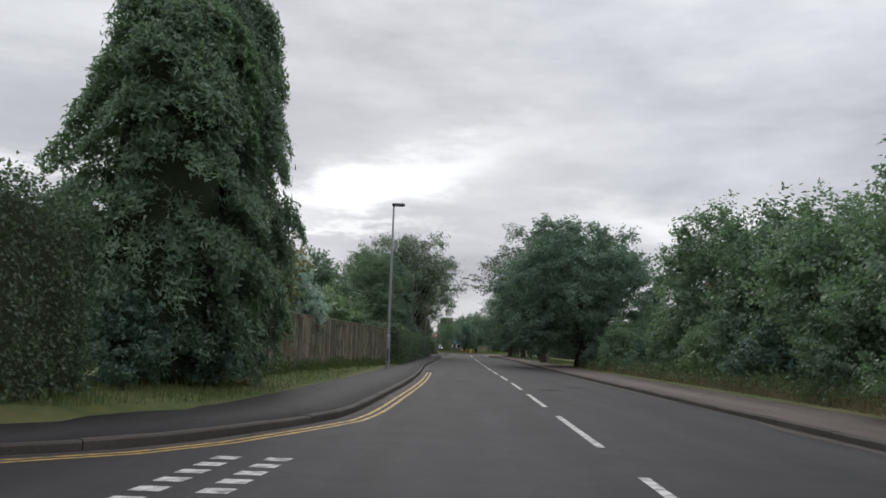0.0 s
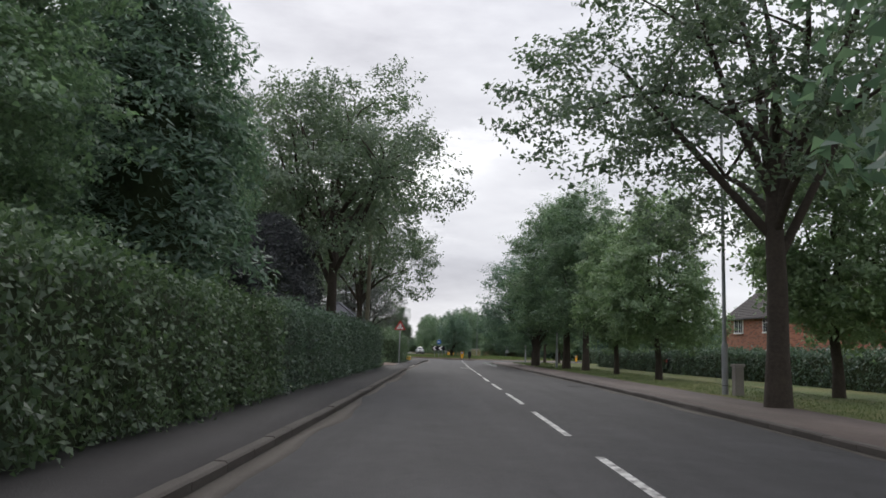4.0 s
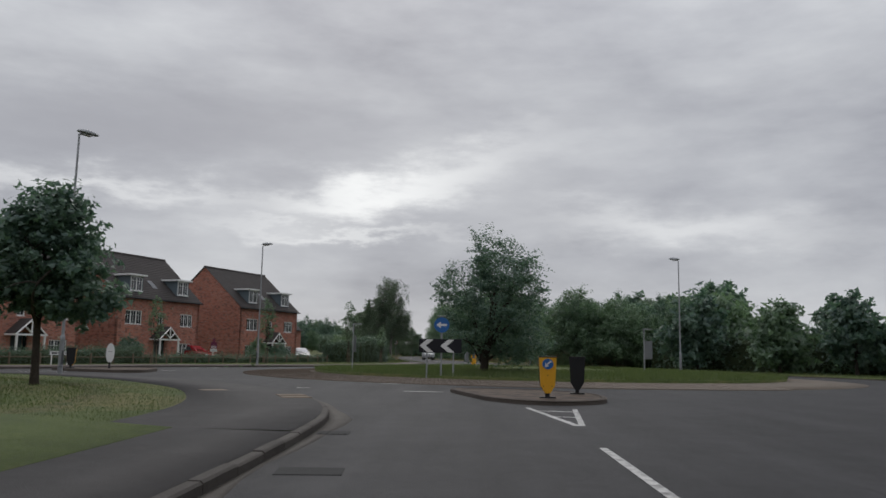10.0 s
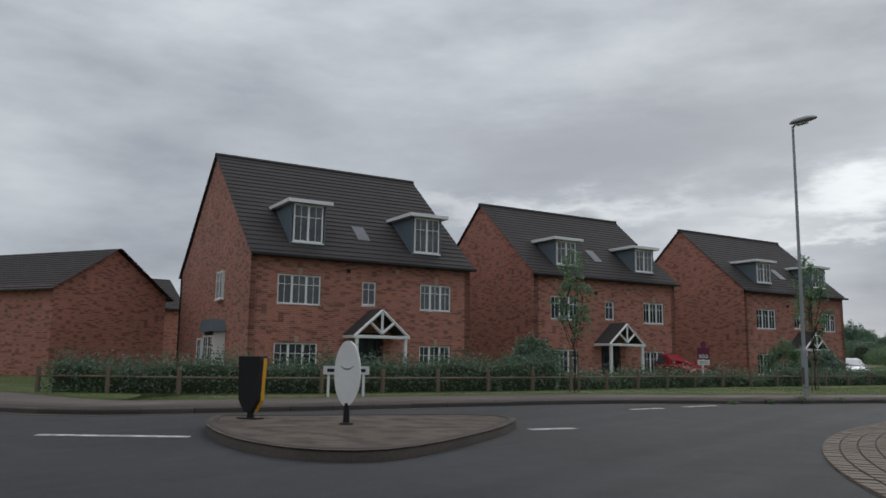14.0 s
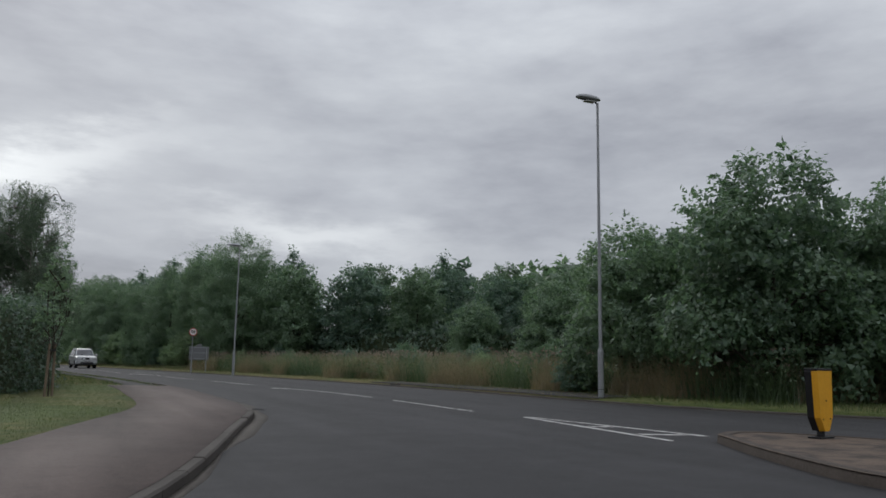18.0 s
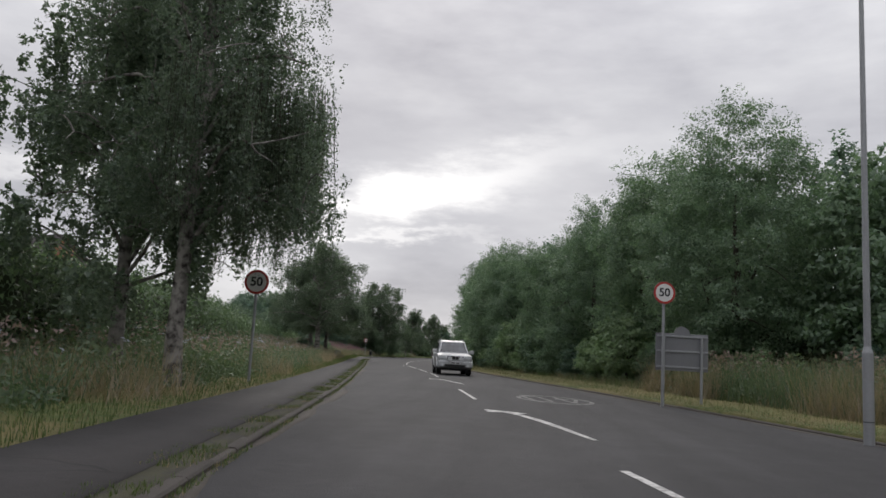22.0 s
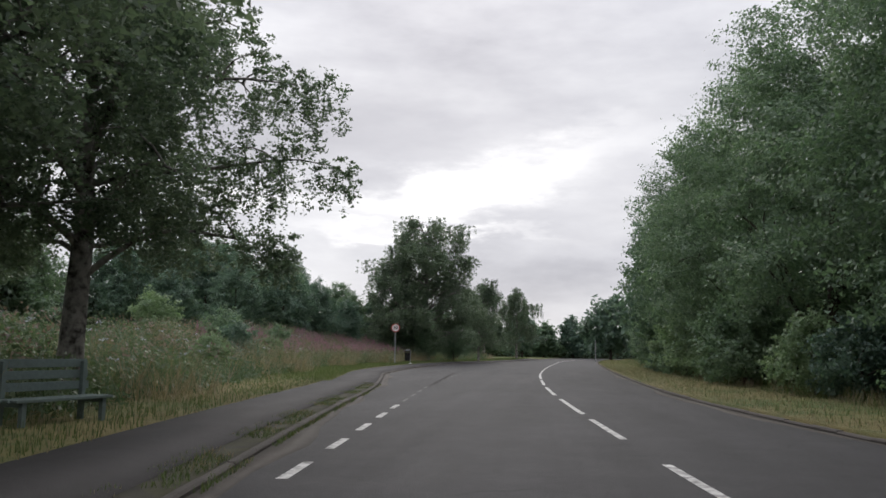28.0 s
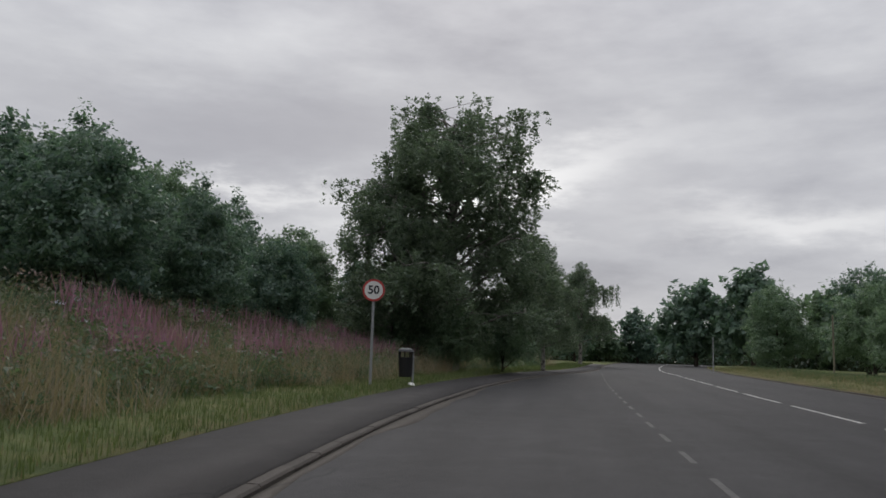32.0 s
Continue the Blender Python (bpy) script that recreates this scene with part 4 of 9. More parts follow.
def crown_points(rng, lobes, n, shell=0.35):
    """Points on and just under the skins of the lobes (x, y, z, rx, ry, rz), with outward directions."""
    lob = np.array(lobes, float)
    area = (lob[:, 3] * lob[:, 4] + lob[:, 4] * lob[:, 5] + lob[:, 3] * lob[:, 5])
    pick = rng.choice(len(lob), n * 2, p=area / area.sum())
    d = rng.normal(0, 1, (n * 2, 3))
    d /= np.linalg.norm(d, axis=1)[:, None]
    depth = 1 - shell * rng.random(n * 2) ** 1.6
    p = lob[pick, :3] + d * lob[pick, 3:] * depth[:, None]
    deep = np.full(n * 2, 9.0)
    for k in range(len(lob)):
        q = np.linalg.norm((p - lob[k, :3]) / lob[k, 3:], axis=1)
        deep = np.where(pick == k, deep, np.minimum(deep, q))
    keep = deep > 0.72
    p, d = p[keep][:n], d[keep][:n]
    return p, d


TREES = {}


def tree_meshes(name, seed, height, width, leaf=LEAF, bark=BARK, clumps=420, per=34, size=0.17, base=0.25, lobes=9, spread=0.55, trunk=0.16, droop=0.0, narrow=1.0, limbs=7, clump_r=0.55, lean=0.0, top=1.0):
    """Meshes of a broadleaf tree of that height and width standing at the origin: trunk with limbs, and a crown of leaf clumps."""
    rng = np.random.default_rng(seed)
    zb = height * base
    ch = height - zb
    R = width / 2
    L = []
    for k in range(lobes):
        a = 2 * math.pi * (k * 0.618 + rng.uniform(-0.05, 0.05))
        h = (k + 0.5) / lobes
        rad = R * spread * math.sqrt(max(0.05, 1 - (abs(h - 0.35) / 0.72) ** 2)) * narrow
        r = R * rng.uniform(0.26, 0.52) * (1 - 0.25 * h)
        rad *= rng.uniform(0.75, 1.25)
        L.append((rad * math.cos(a) + lean * h, rad * math.sin(a), zb + ch * (0.16 + 0.70 * h * top), r, r, r * rng.uniform(0.7, 0.95)))
    L.append((lean * 0.4, 0, zb + ch * 0.45, R * 0.6, R * 0.6, ch * 0.36))
    L.append((lean, 0, zb + ch * 0.80, R * 0.36, R * 0.36, ch * 0.20))
    cp, cd = crown_points(rng, L, clumps)
    sizes = rng.uniform(0.6, 1.3, len(cp)) * clump_r
    # each clump is a spray of leaves reaching outwards and a little down
    way = cd * np.array([1, 1, 0.7]) + rng.normal(0, 0.35, cd.shape) + np.array([0, 0, 0.12])
    way /= np.linalg.norm(way, axis=1)[:, None]
    reach = rng.random(len(cp) * per)
    far_out = np.repeat(sizes * rng.uniform(0.7, 1.9, len(cp)), per) * (reach - 0.35)
    pts = np.repeat(cp, per, 0) + np.repeat(way, per, 0) * far_out[:, None] * 1.25
    pts += rng.normal(0, 1, pts.shape) * np.repeat(sizes, per)[:, None] * (0.42 * (1.15 - 0.7 * reach))[:, None] * np.array([1, 1, 0.6])
    nrm = np.repeat(cd, per, 0) + np.array([0, 0, 0.6])
    if droop:
        # hanging strands below the clumps
        drop = rng.random(len(pts)) ** 1.3 * droop * np.repeat(rng.uniform(0.4, 1.3, len(cp)), per)
        side = rng.normal(0, 0.26, (len(cp), 4, 2))
        strand = rng.integers(0, 4, len(pts))
        off = side[np.repeat(np.arange(len(cp)), per), strand]
        pts = np.repeat(cp, per, 0) + np.column_stack([off * np.repeat(sizes, per)[:, None] * 2.2 + rng.normal(0, 0.04, (len(pts), 2)) * (0.6 + drop[:, None]), -drop + rng.normal(0, 0.06, len(pts))])
        nrm = np.repeat(cd, per, 0)
    pts[:, 2] = np.maximum(pts[:, 2], 0.15)
    v, f = leaf_cards(rng, pts, size, nrm)
    crown = mesh_of(name + "_crown", v, f, leaf)
    r0 = trunk
    topz = zb + ch * 0.72
    wob = rng.normal(0, 0.12, (8, 2)) * np.linspace(0, 1, 8)[:, None]
    tz = np.linspace(-0.15, topz, 8)
    tp = np.column_stack([wob[:, 0] + lean * np.linspace(0, 0.8, 8), wob[:, 1], tz])
    tr = r0 * np.array([1.35, 1.0, 0.92, 0.82, 0.66, 0.48, 0.3, 0.12])
    pieces = [tube(tp, tr, 9)]
    for k in range(limbs):
        l = L[k % len(L)]
        h0 = rng.uniform(0.55, 1.0) * zb + rng.uniform(0, 0.25) * ch
        a = np.array([np.interp(h0, tz, tp[:, 0]), np.interp(h0, tz, tp[:, 1]), h0])
        p, r = bough(rng, a, np.array(l[:3]) * np.array([1.05, 1.05, 1.0]), r0 * 0.5, 0.02, 0.2)
        pieces.append(tube(p, r, 6))
        for _ in range(2):
            q, rr = bough(rng, p[3], p[3] + np.clip(rng.normal(0, 1, 3), -1.2, 1.2) * R * 0.24 + np.array([0, 0, R * 0.15]), r0 * 0.22, 0.012, 0.15, 4)
            pieces.append(tube(q, rr, 5))
    v, f = merge(pieces)
    wood = mesh_of(name + "_trunk", v, f, bark, smooth=True)
    return wood, crown


def stand(kind, x, y, label, scale=1.0, turn=0.0, name="tree", category="tree", group="", z=None, sq=(1, 1)):
    """Plants a tree of a kind that tree_meshes made."""
    if z is None:
        z = float(land(np.array([[x, y]]))[0])
    root = thing(name, pose(x, y, z, 0, 0, turn) @ Matrix.Diagonal((scale * sq[0], scale * sq[0], scale * sq[1], 1)), label, category, group)
    wood, crown = TREES[kind]
    part_mesh("trunk", wood, root)
    part_mesh("crown", crown, root)
    return root


def kind(name, *a, **k):
    TREES[name] = tree_meshes(name, *a, **k)


kind("sycamore", 3, 11.2, 12.5, LEAF_DARK, clumps=1500, per=72, size=0.13, base=0.03, lobes=18, trunk=0.32, clump_r=0.66, limbs=9, spread=0.62)
kind("lime_a", 5, 10.0, 6.8, LEAF, clumps=560, per=76, size=0.105, base=0.24, lobes=11, trunk=0.17, clump_r=0.6, narrow=0.8)
kind("verge_lime", 8, 8.9, 8.4, LEAF_DARK, clumps=700, per=130, size=0.075, base=0.17, lobes=14, trunk=0.26, clump_r=0.6, limbs=13, spread=0.66)
kind("lime_b", 6, 11.0, 7.2, LEAF, clumps=640, per=130, size=0.075, base=0.13, lobes=12, trunk=0.18, clump_r=0.6, narrow=0.8)
kind("lime_light", 7, 8.6, 5.8, LEAF_LIGHT, clumps=560, per=84, size=0.095, base=0.13, lobes=11, trunk=0.13, clump_r=0.55, narrow=0.8)
kind("ash", 9, 12.5, 9.0, LEAF_BIRCH, clumps=400, per=70, size=0.105, base=0.36, lobes=12, trunk=0.22, clump_r=0.75, limbs=12, spread=0.68)


def weeping_meshes(name, seed, height, width, base=0.22, boughs=26, curtains=150, strands=12, per=46, size=0.07, drop=2.0, trunk=0.2, lowest=2.0, lean=0.0, forked=True):
    """Meshes of a weeping birch: boughs that rise and arch over, and curtains of hanging leafy twigs below them, with gaps between."""
    rng = np.random.default_rng(seed)
    zb, R = height * base, width / 2
    tz = np.linspace(-0.15, height * 0.93, 10)
    wob = rng.normal(0, 0.10, (10, 2)) * np.linspace(0, 1.6, 10)[:, None]
    tp = np.column_stack([wob[:, 0] + lean * np.linspace(0, 1, 10), wob[:, 1], tz])
    pieces = [tube(tp, trunk * np.array([1.4, 1.05, 0.95, 0.85, 0.72, 0.6, 0.46, 0.33, 0.2, 0.06]), 9)]
    anchor = []
    for k in range(boughs):
        u = (k + 0.5) / boughs
        h0 = zb * 0.85 + (height * 0.80 - zb * 0.85) * u
        a = 2.399 * k + rng.uniform(-0.4, 0.4)
        reach = R * np.interp(u, [0, 0.3, 0.6, 0.85, 1.0], [0.92, 1.0, 0.86, 0.60, 0.34]) * rng.uniform(0.62, 1.04)
        rise = rng.uniform(0.7, 1.5) * np.interp(u, [0, 1], [1.0, 1.5])
        d = np.array([math.cos(a), math.sin(a), 0.0])
        o = np.array([np.interp(h0, tz, tp[:, 0]), np.interp(h0, tz, tp[:, 1]), h0])
        t = np.linspace(0, 1, 9)
        line = o + d * (reach * t)[:, None] + np.column_stack([np.zeros((9, 2)), rise * np.sin(t * 2.3) + 0.2 * np.sin(6 * t + k)])
        line[:, :2] += rng.normal(0, 0.07, (9, 2)) * t[:, None]
        pieces.append(tube(line, np.linspace(trunk * 0.34, 0.012, 9), 6))
        for _ in range(3):
            i = rng.integers(3, 8)
            q, rr = bough(rng, line[i], line[i] + np.append(rng.normal(0, 0.8, 2), rng.uniform(0.1, 0.8)), trunk * 0.13, 0.008, 0.2, 5)
            pieces.append(tube(q, rr, 5))
            anchor += [q[3], q[4]]
        anchor += [line[4], line[6], line[7], line[8], line[8]]
    anchor = np.array(anchor)
    c = anchor[rng.integers(0, len(anchor), curtains)] + rng.normal(0, 0.16, (curtains, 3))
    n = curtains * strands
    top = np.repeat(c, strands, 0) + np.column_stack([rng.normal(0, 0.27, (n, 2)), rng.normal(0, 0.14, n)])
    fall = np.repeat(drop * rng.uniform(0.35, 1.25, curtains), strands) * rng.uniform(0.55, 1.1, n)
    fall = np.clip(fall, 0.3, np.maximum(0.35, top[:, 2] - lowest - rng.uniform(0, 0.8, n)))
    sway = rng.normal(0, 0.10, (n, 2))
    u = rng.random((n, per)) ** 0.9
    p = np.repeat(top, per, 0)
    uu, ff = u.ravel(), np.repeat(fall, per)
    p = p + np.column_stack([np.repeat(sway, per, 0) * uu[:, None] + rng.normal(0, 0.055, (len(uu), 2)), 0.22 * np.sin(uu * 3) * (uu < 0.5) - ff * uu])
    v, f = leaf_cards(rng, p, size, np.tile([0.0, 0.0, 0.35], (len(p), 1)))
    crown = mesh_of(name + "_crown", v, f, LEAF_BIRCH)
    v, f = merge(pieces)
    return mesh_of(name + "_trunk", v, f, BARK_BIRCH, smooth=True), crown


TREES["birch"] = weeping_meshes("birch", 11, 12.2, 8.0, 0.14, 26, 150, 12, 32, 0.10, 2.0, 0.2, 0.9)
TREES["birch_near"] = weeping_meshes("birch_near", 14, 12.4, 7.3, 0.26, 34, 215, 14, 44, 0.05, 2.1, 0.2, 2.9, 0.0)
TREES["birch_bench"] = weeping_meshes("birch_bench", 13, 13.2, 9.4, 0.22, 34, 290, 12, 42, 0.060, 1.35, 0.22, 2.4)
TREES["birch_wide"] = weeping_meshes("birch_wide", 12, 13.0, 10.0, 0.10, 44, 400, 12, 30, 0.085, 1.45, 0.22, 0.7)
kind("wood_a", 15, 12.5, 8.5, LEAF_DARK, clumps=500, per=40, size=0.20, base=0.06, lobes=12, trunk=0.2, clump_r=0.8, limbs=5)
kind("wood_b", 16, 11.5, 8.0, LEAF, clumps=480, per=40, size=0.20, base=0.06, lobes=11, trunk=0.2, clump_r=0.8, limbs=5)
kind("wood_c", 17, 10.5, 8.5, LEAF_DARK, clumps=480, per=40, size=0.20, base=0.05, lobes=11, trunk=0.2, clump_r=0.8, limbs=5, narrow=1.1)
kind("wood_near_a", 15, 12.5, 8.5, LEAF, clumps=640, per=140, size=0.08, base=0.04, lobes=13, trunk=0.2, clump_r=0.75, limbs=6)
kind("wood_near_b", 16, 11.5, 8.0, LEAF, clumps=620, per=140, size=0.08, base=0.04, lobes=12, trunk=0.2, clump_r=0.75, limbs=6)
kind("far_a", 18, 9.0, 8.0, LEAF_DARK, clumps=230, per=22, size=0.46, base=0.05, lobes=9, trunk=0.2, clump_r=0.9, limbs=3)
kind("far_b", 19, 8.0, 7.5, LEAF, clumps=210, per=22, size=0.46, base=0.05, lobes=9, trunk=0.2, clump_r=0.9, limbs=3)
kind("shrub_a", 21, 3.2, 3.6, LEAF, clumps=190, per=50, size=0.09, base=0.03, lobes=7, trunk=0.06, clump_r=0.38, limbs=4)
kind("shrub_b", 22, 2.4, 3.4, LEAF_DARK, clumps=180, per=50, size=0.09, base=0.03, lobes=7, trunk=0.06, clump_r=0.36, limbs=4)
kind("shrub_light", 23, 2.8, 3.2, LEAF_LIGHT, clumps=180, per=50, size=0.09, base=0.03, lobes=7, trunk=0.06, clump_r=0.36, limbs=4)
kind("big_shrub", 24, 6.0, 5.2, LEAF, clumps=460, per=56, size=0.105, base=0.04, lobes=10, trunk=0.1, clump_r=0.55, limbs=6)
kind("grey_bush", 25, 4.2, 3.4, LEAF_GREY, clumps=320, per=34, size=0.14, base=0.05, lobes=8, trunk=0.08, clump_r=0.42, limbs=5)
kind("yellow_bush", 26, 4.2, 2.6, LEAF_LIME, clumps=320, per=36, size=0.10, base=0.03, lobes=8, trunk=0.08, clump_r=0.35, limbs=4, narrow=0.8)
kind("copper", 27, 6.2, 4.6, LEAF_RED, clumps=420, per=40, size=0.14, base=0.1, lobes=9, trunk=0.12, clump_r=0.5, limbs=6)
kind("park", 28, 5.8, 3.6, LEAF_DARK, clumps=340, per=40, size=0.13, base=0.3, lobes=9, trunk=0.10, clump_r=0.42, limbs=8, narrow=0.9)
kind("isle_tree", 33, 7.7, 7.0, LEAF_DARK, clumps=520, per=60, size=0.105, base=0.04, lobes=15, trunk=0.2, clump_r=0.62, limbs=14, narrow=0.86, spread=0.62, top=1.12, lean=0.9)
kind("sapling", 30, 4.8, 1.7, LEAF, clumps=95, per=20, size=0.07, base=0.32, lobes=10, trunk=0.019, clump_r=0.2, limbs=9, narrow=0.85)
kind("apple", 31, 7.0, 5.8, LEAF_RED, clumps=300, per=46, size=0.08, base=0.30, lobes=10, trunk=0.12, clump_r=0.55, limbs=10, spread=0.65)


def conifer_meshes(name, seed, height, width, leaf, n=9000, size=0.20):
    """A dense hanging conifer: overlapping feathery sprays on a bulging cone."""
    rng = np.random.default_rng(seed)
    k = 400
    h = rng.random(k) ** 0.85
    a = rng.uniform(0, 2 * math.pi, k)
    prof = np.interp(h, [0, 0.08, 0.3, 0.55, 0.8, 0.93, 1.0], [0.72, 0.9, 1.0, 0.92, 0.72, 0.52, 0.14]) * width / 2
    prof = prof * (1 + 0.12 * np.sin(3 * a + 9 * h) + 0.08 * np.sin(7 * a - 14 * h) + rng.normal(0, 0.06, k))
    c = np.column_stack([prof * np.cos(a), prof * np.sin(a), 0.25 + h * (height - 0.3)])
    per = n // k
    t = rng.random(k * per)
    out = np.column_stack([np.cos(a), np.sin(a), np.zeros(k)])
    o = np.repeat(out, per, 0)
    side = np.column_stack([-o[:, 1], o[:, 0], np.zeros(len(o))])
    p = np.repeat(c, per, 0) + o * (0.85 * t - 0.45)[:, None] + side * (rng.normal(0, 0.26, len(t)) * (1.1 - 0.6 * t))[:, None]
    p[:, 2] += -0.55 * t ** 2 + rng.normal(0, 0.09, len(t)) + 0.25
    v, f = leaf_cards(rng, p, size, o * 0.6 + np.array([0, 0, 0.8]), long=2.4, jitter=0.5)
    crown = mesh_of(name + "_crown", v, f, leaf)
    hh = np.linspace(0, 1, 12)
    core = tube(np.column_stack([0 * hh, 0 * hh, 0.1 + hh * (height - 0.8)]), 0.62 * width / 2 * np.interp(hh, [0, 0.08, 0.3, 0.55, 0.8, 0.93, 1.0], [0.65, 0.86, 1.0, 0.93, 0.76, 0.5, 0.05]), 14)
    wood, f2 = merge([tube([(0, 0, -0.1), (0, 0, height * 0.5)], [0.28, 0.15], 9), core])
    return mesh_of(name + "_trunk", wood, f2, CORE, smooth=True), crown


TREES["conifer"] = conifer_meshes("conifer", 41, 8.0, 4.4, LEAF, 90000, 0.062)
TREES["yew"] = conifer_meshes("yew", 42, 5.6, 3.4, LEAF_YEW, 70000, 0.038)
TREES["dark_conifer"] = conifer_meshes("dark_conifer", 43, 7.5, 3.6, LEAF_DARK, 40000, 0.06)


def hedge(label, line, width, height, leaf=LEAF, seed=1, density=260, size=0.075, name="hedge", z=None, rough=0.10, group=""):
    """A clipped hedge along a line: a dark inner body and a skin of small leaves."""
    rng = np.random.default_rng(seed)
    leaf = HEDGE if leaf == LEAF else HEDGE_DARK if leaf == LEAF_DARK else leaf
    ln = smooth_line(line, 0.5)
    x0, y0 = ln[0]
    zz = land(ln) if z is None else np.full(len(ln), z)
    hgt = np.full(len(ln), height) if np.isscalar(height) else np.interp(np.linspace(0, 1, len(ln)), np.linspace(0, 1, len(height)), height)
    hgt = hgt + 0.06 * np.sin(np.arange(len(ln)) * 0.9 + seed) + rng.normal(0, 0.03, len(ln))
    s = sideways(ln)
    root = thing(name, Matrix.Translation((x0, y0, 0)), label, "hedge", group)
    w = width / 2
    prof = [(-0.92, 0.0), (-1.0, 0.45), (-0.95, 0.85), (-0.62, 1.0), (0.62, 1.0), (0.95, 0.85), (1.0, 0.45), (0.92, 0.0)]
    vs = []
    for i in range(len(ln)):
        for u, h in prof:
            b = 1 + 0.08 * math.sin(i * 0.7 + u * 3 + seed)
            vs.append((ln[i, 0] - x0 + s[i, 0] * u * (w - 0.08) * b, ln[i, 1] - y0 + s[i, 1] * u * (w - 0.08) * b, zz[i] - 0.1 + h * (hgt[i] - 0.02)))
    k = len(prof)
    fs = [tuple(i * k + j + q for q in (0, 1)) + tuple((i + 1) * k + j + q for q in (1, 0)) for i in range(len(ln) - 1) for j in range(k - 1)]
    fs += [tuple(range(k)), tuple(range((len(ln) - 1) * k, len(ln) * k))[::-1]]
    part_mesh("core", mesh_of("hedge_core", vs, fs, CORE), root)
    n = int(length(ln) * (2 * np.mean(hgt) + width) * density)
    i = rng.random(n) * (len(ln) - 1)
    ii = i.astype(int)
    fr = i - ii
    c = ln[ii] * (1 - fr)[:, None] + ln[np.minimum(ii + 1, len(ln) - 1)] * fr[:, None]
    hh = hgt[ii]
    q = rng.random(n) * (2 * hh + width)
    left, top = q < hh, (q >= hh) & (q < hh + width)
    u = np.where(left, -1.0, np.where(top, (q - hh) / width * 2 - 1, 1.0))
    h = np.where(left, q / hh, np.where(top, 1.0, (q - hh - width) / hh))
    bulge = 1 + 0.07 * np.sin(i * 0.7 * 1.0 + u * 3 + seed) - 0.12 * (np.abs(h - 0.4)) ** 2
    nz = rng.normal(0, rough, n) - 0.03
    lump = 0.09 * np.sin(i * 1.9 + h * 5) * np.sin(i * 0.53 + h * 3 + 1)
    off = u * w * bulge + np.where(top, 0, np.sign(u) * (nz + lump))
    p = np.column_stack([c[:, 0] - x0 + s[ii, 0] * off, c[:, 1] - y0 + s[ii, 1] * off, zz[ii] + h * hh + np.where(top, nz + lump, rng.normal(0, 0.04, n))])
    nrm = np.where(top[:, None], np.array([0, 0, 1.0]), np.column_stack([s[ii, 0] * np.sign(u), s[ii, 1] * np.sign(u), np.full(n, 0.35)]))
    m = int(width * np.mean(hgt) * density)
    for e, w1 in ((0, -1), (-1, 1)):
        way = np.array([-s[e, 1], s[e, 0]]) * w1
        uu, hv = rng.uniform(-w, w, m), rng.random(m)
        out = rng.normal(0.06, rough, m)
        q = np.column_stack([ln[e, 0] - x0 + s[e, 0] * uu + way[0] * out, ln[e, 1] - y0 + s[e, 1] * uu + way[1] * out, zz[e] + hv * hgt[e]])
        p, nrm = np.vstack([p, q]), np.vstack([nrm, np.tile([way[0], way[1], 0.35], (m, 1))])
    v, f = leaf_cards(rng, p, size, nrm)
    part_mesh("foliage", mesh_of("hedge_leaves", v, f, leaf), root)
    return root


def blades(name, label, pts, height, mat, seed=5, width=0.02, lean=0.35, category="grass", tilt=(0, 0), seed_heads=None):
    """Standing blades at the points (x, y, z): one thing of stuff."""
    rng = np.random.default_rng(seed)
    n = len(pts)
    o = np.array([pts[:, 0].mean(), pts[:, 1].mean(), 0.0])
    h = height * rng.uniform(0.5, 1.25, n) if np.isscalar(height) else height * rng.uniform(0.6, 1.2, n)
    a = rng.uniform(0, 2 * math.pi, n)
    bend = np.column_stack([np.cos(a), np.sin(a), np.zeros(n)]) * (h * lean * rng.uniform(0.2, 1.0, n))[:, None] + np.column_stack([tilt[0] * h, tilt[1] * h, 0 * h])
    side = np.column_stack([-np.sin(a), np.cos(a), np.zeros(n)]) * width
    p = pts - o
    up = np.column_stack([np.zeros((n, 2)), h])
    v = np.stack([p - side, p + side, p + up * 0.97 + bend], 1).reshape(-1, 3)
    ob = new(name, mesh_of(name, v, np.arange(3 * n).reshape(n, 3), mat))
    ob.location = o
    return tagged(ob, label, category, kind="stuff")


def scatter(rng, line, a, b, n, zadd=0.0, power=1.0):
    """n points between a and b metres to the right of a line, on the ground."""
    i = rng.random(n) * (len(line) - 1)
    ii = i.astype(int)
    fr = (i - ii)[:, None]
    c = line[ii, :2] * (1 - fr) + line[np.minimum(ii + 1, len(line) - 1), :2] * fr
    s = sideways(line)[ii]
    off = a + (b - a) * rng.random(n) ** power
    p = c + s * off[:, None]
    return np.column_stack([p, land(p) + zadd]), np.abs(off)


def patchy(p, scale, keep, seed=0):
    """The points that fall into irregular patches."""
    u, v = p[:, 0] / scale, p[:, 1] / scale
    f = np.sin(u + 1.7 * np.sin(v * 0.8 + seed)) + np.sin(v * 1.3 + 1.9 * np.sin(u * 0.7 + 2 * seed)) + 0.6 * np.sin(2.3 * u - 1.9 * v + seed)
    return p[f > np.quantile(f, 1 - keep)]


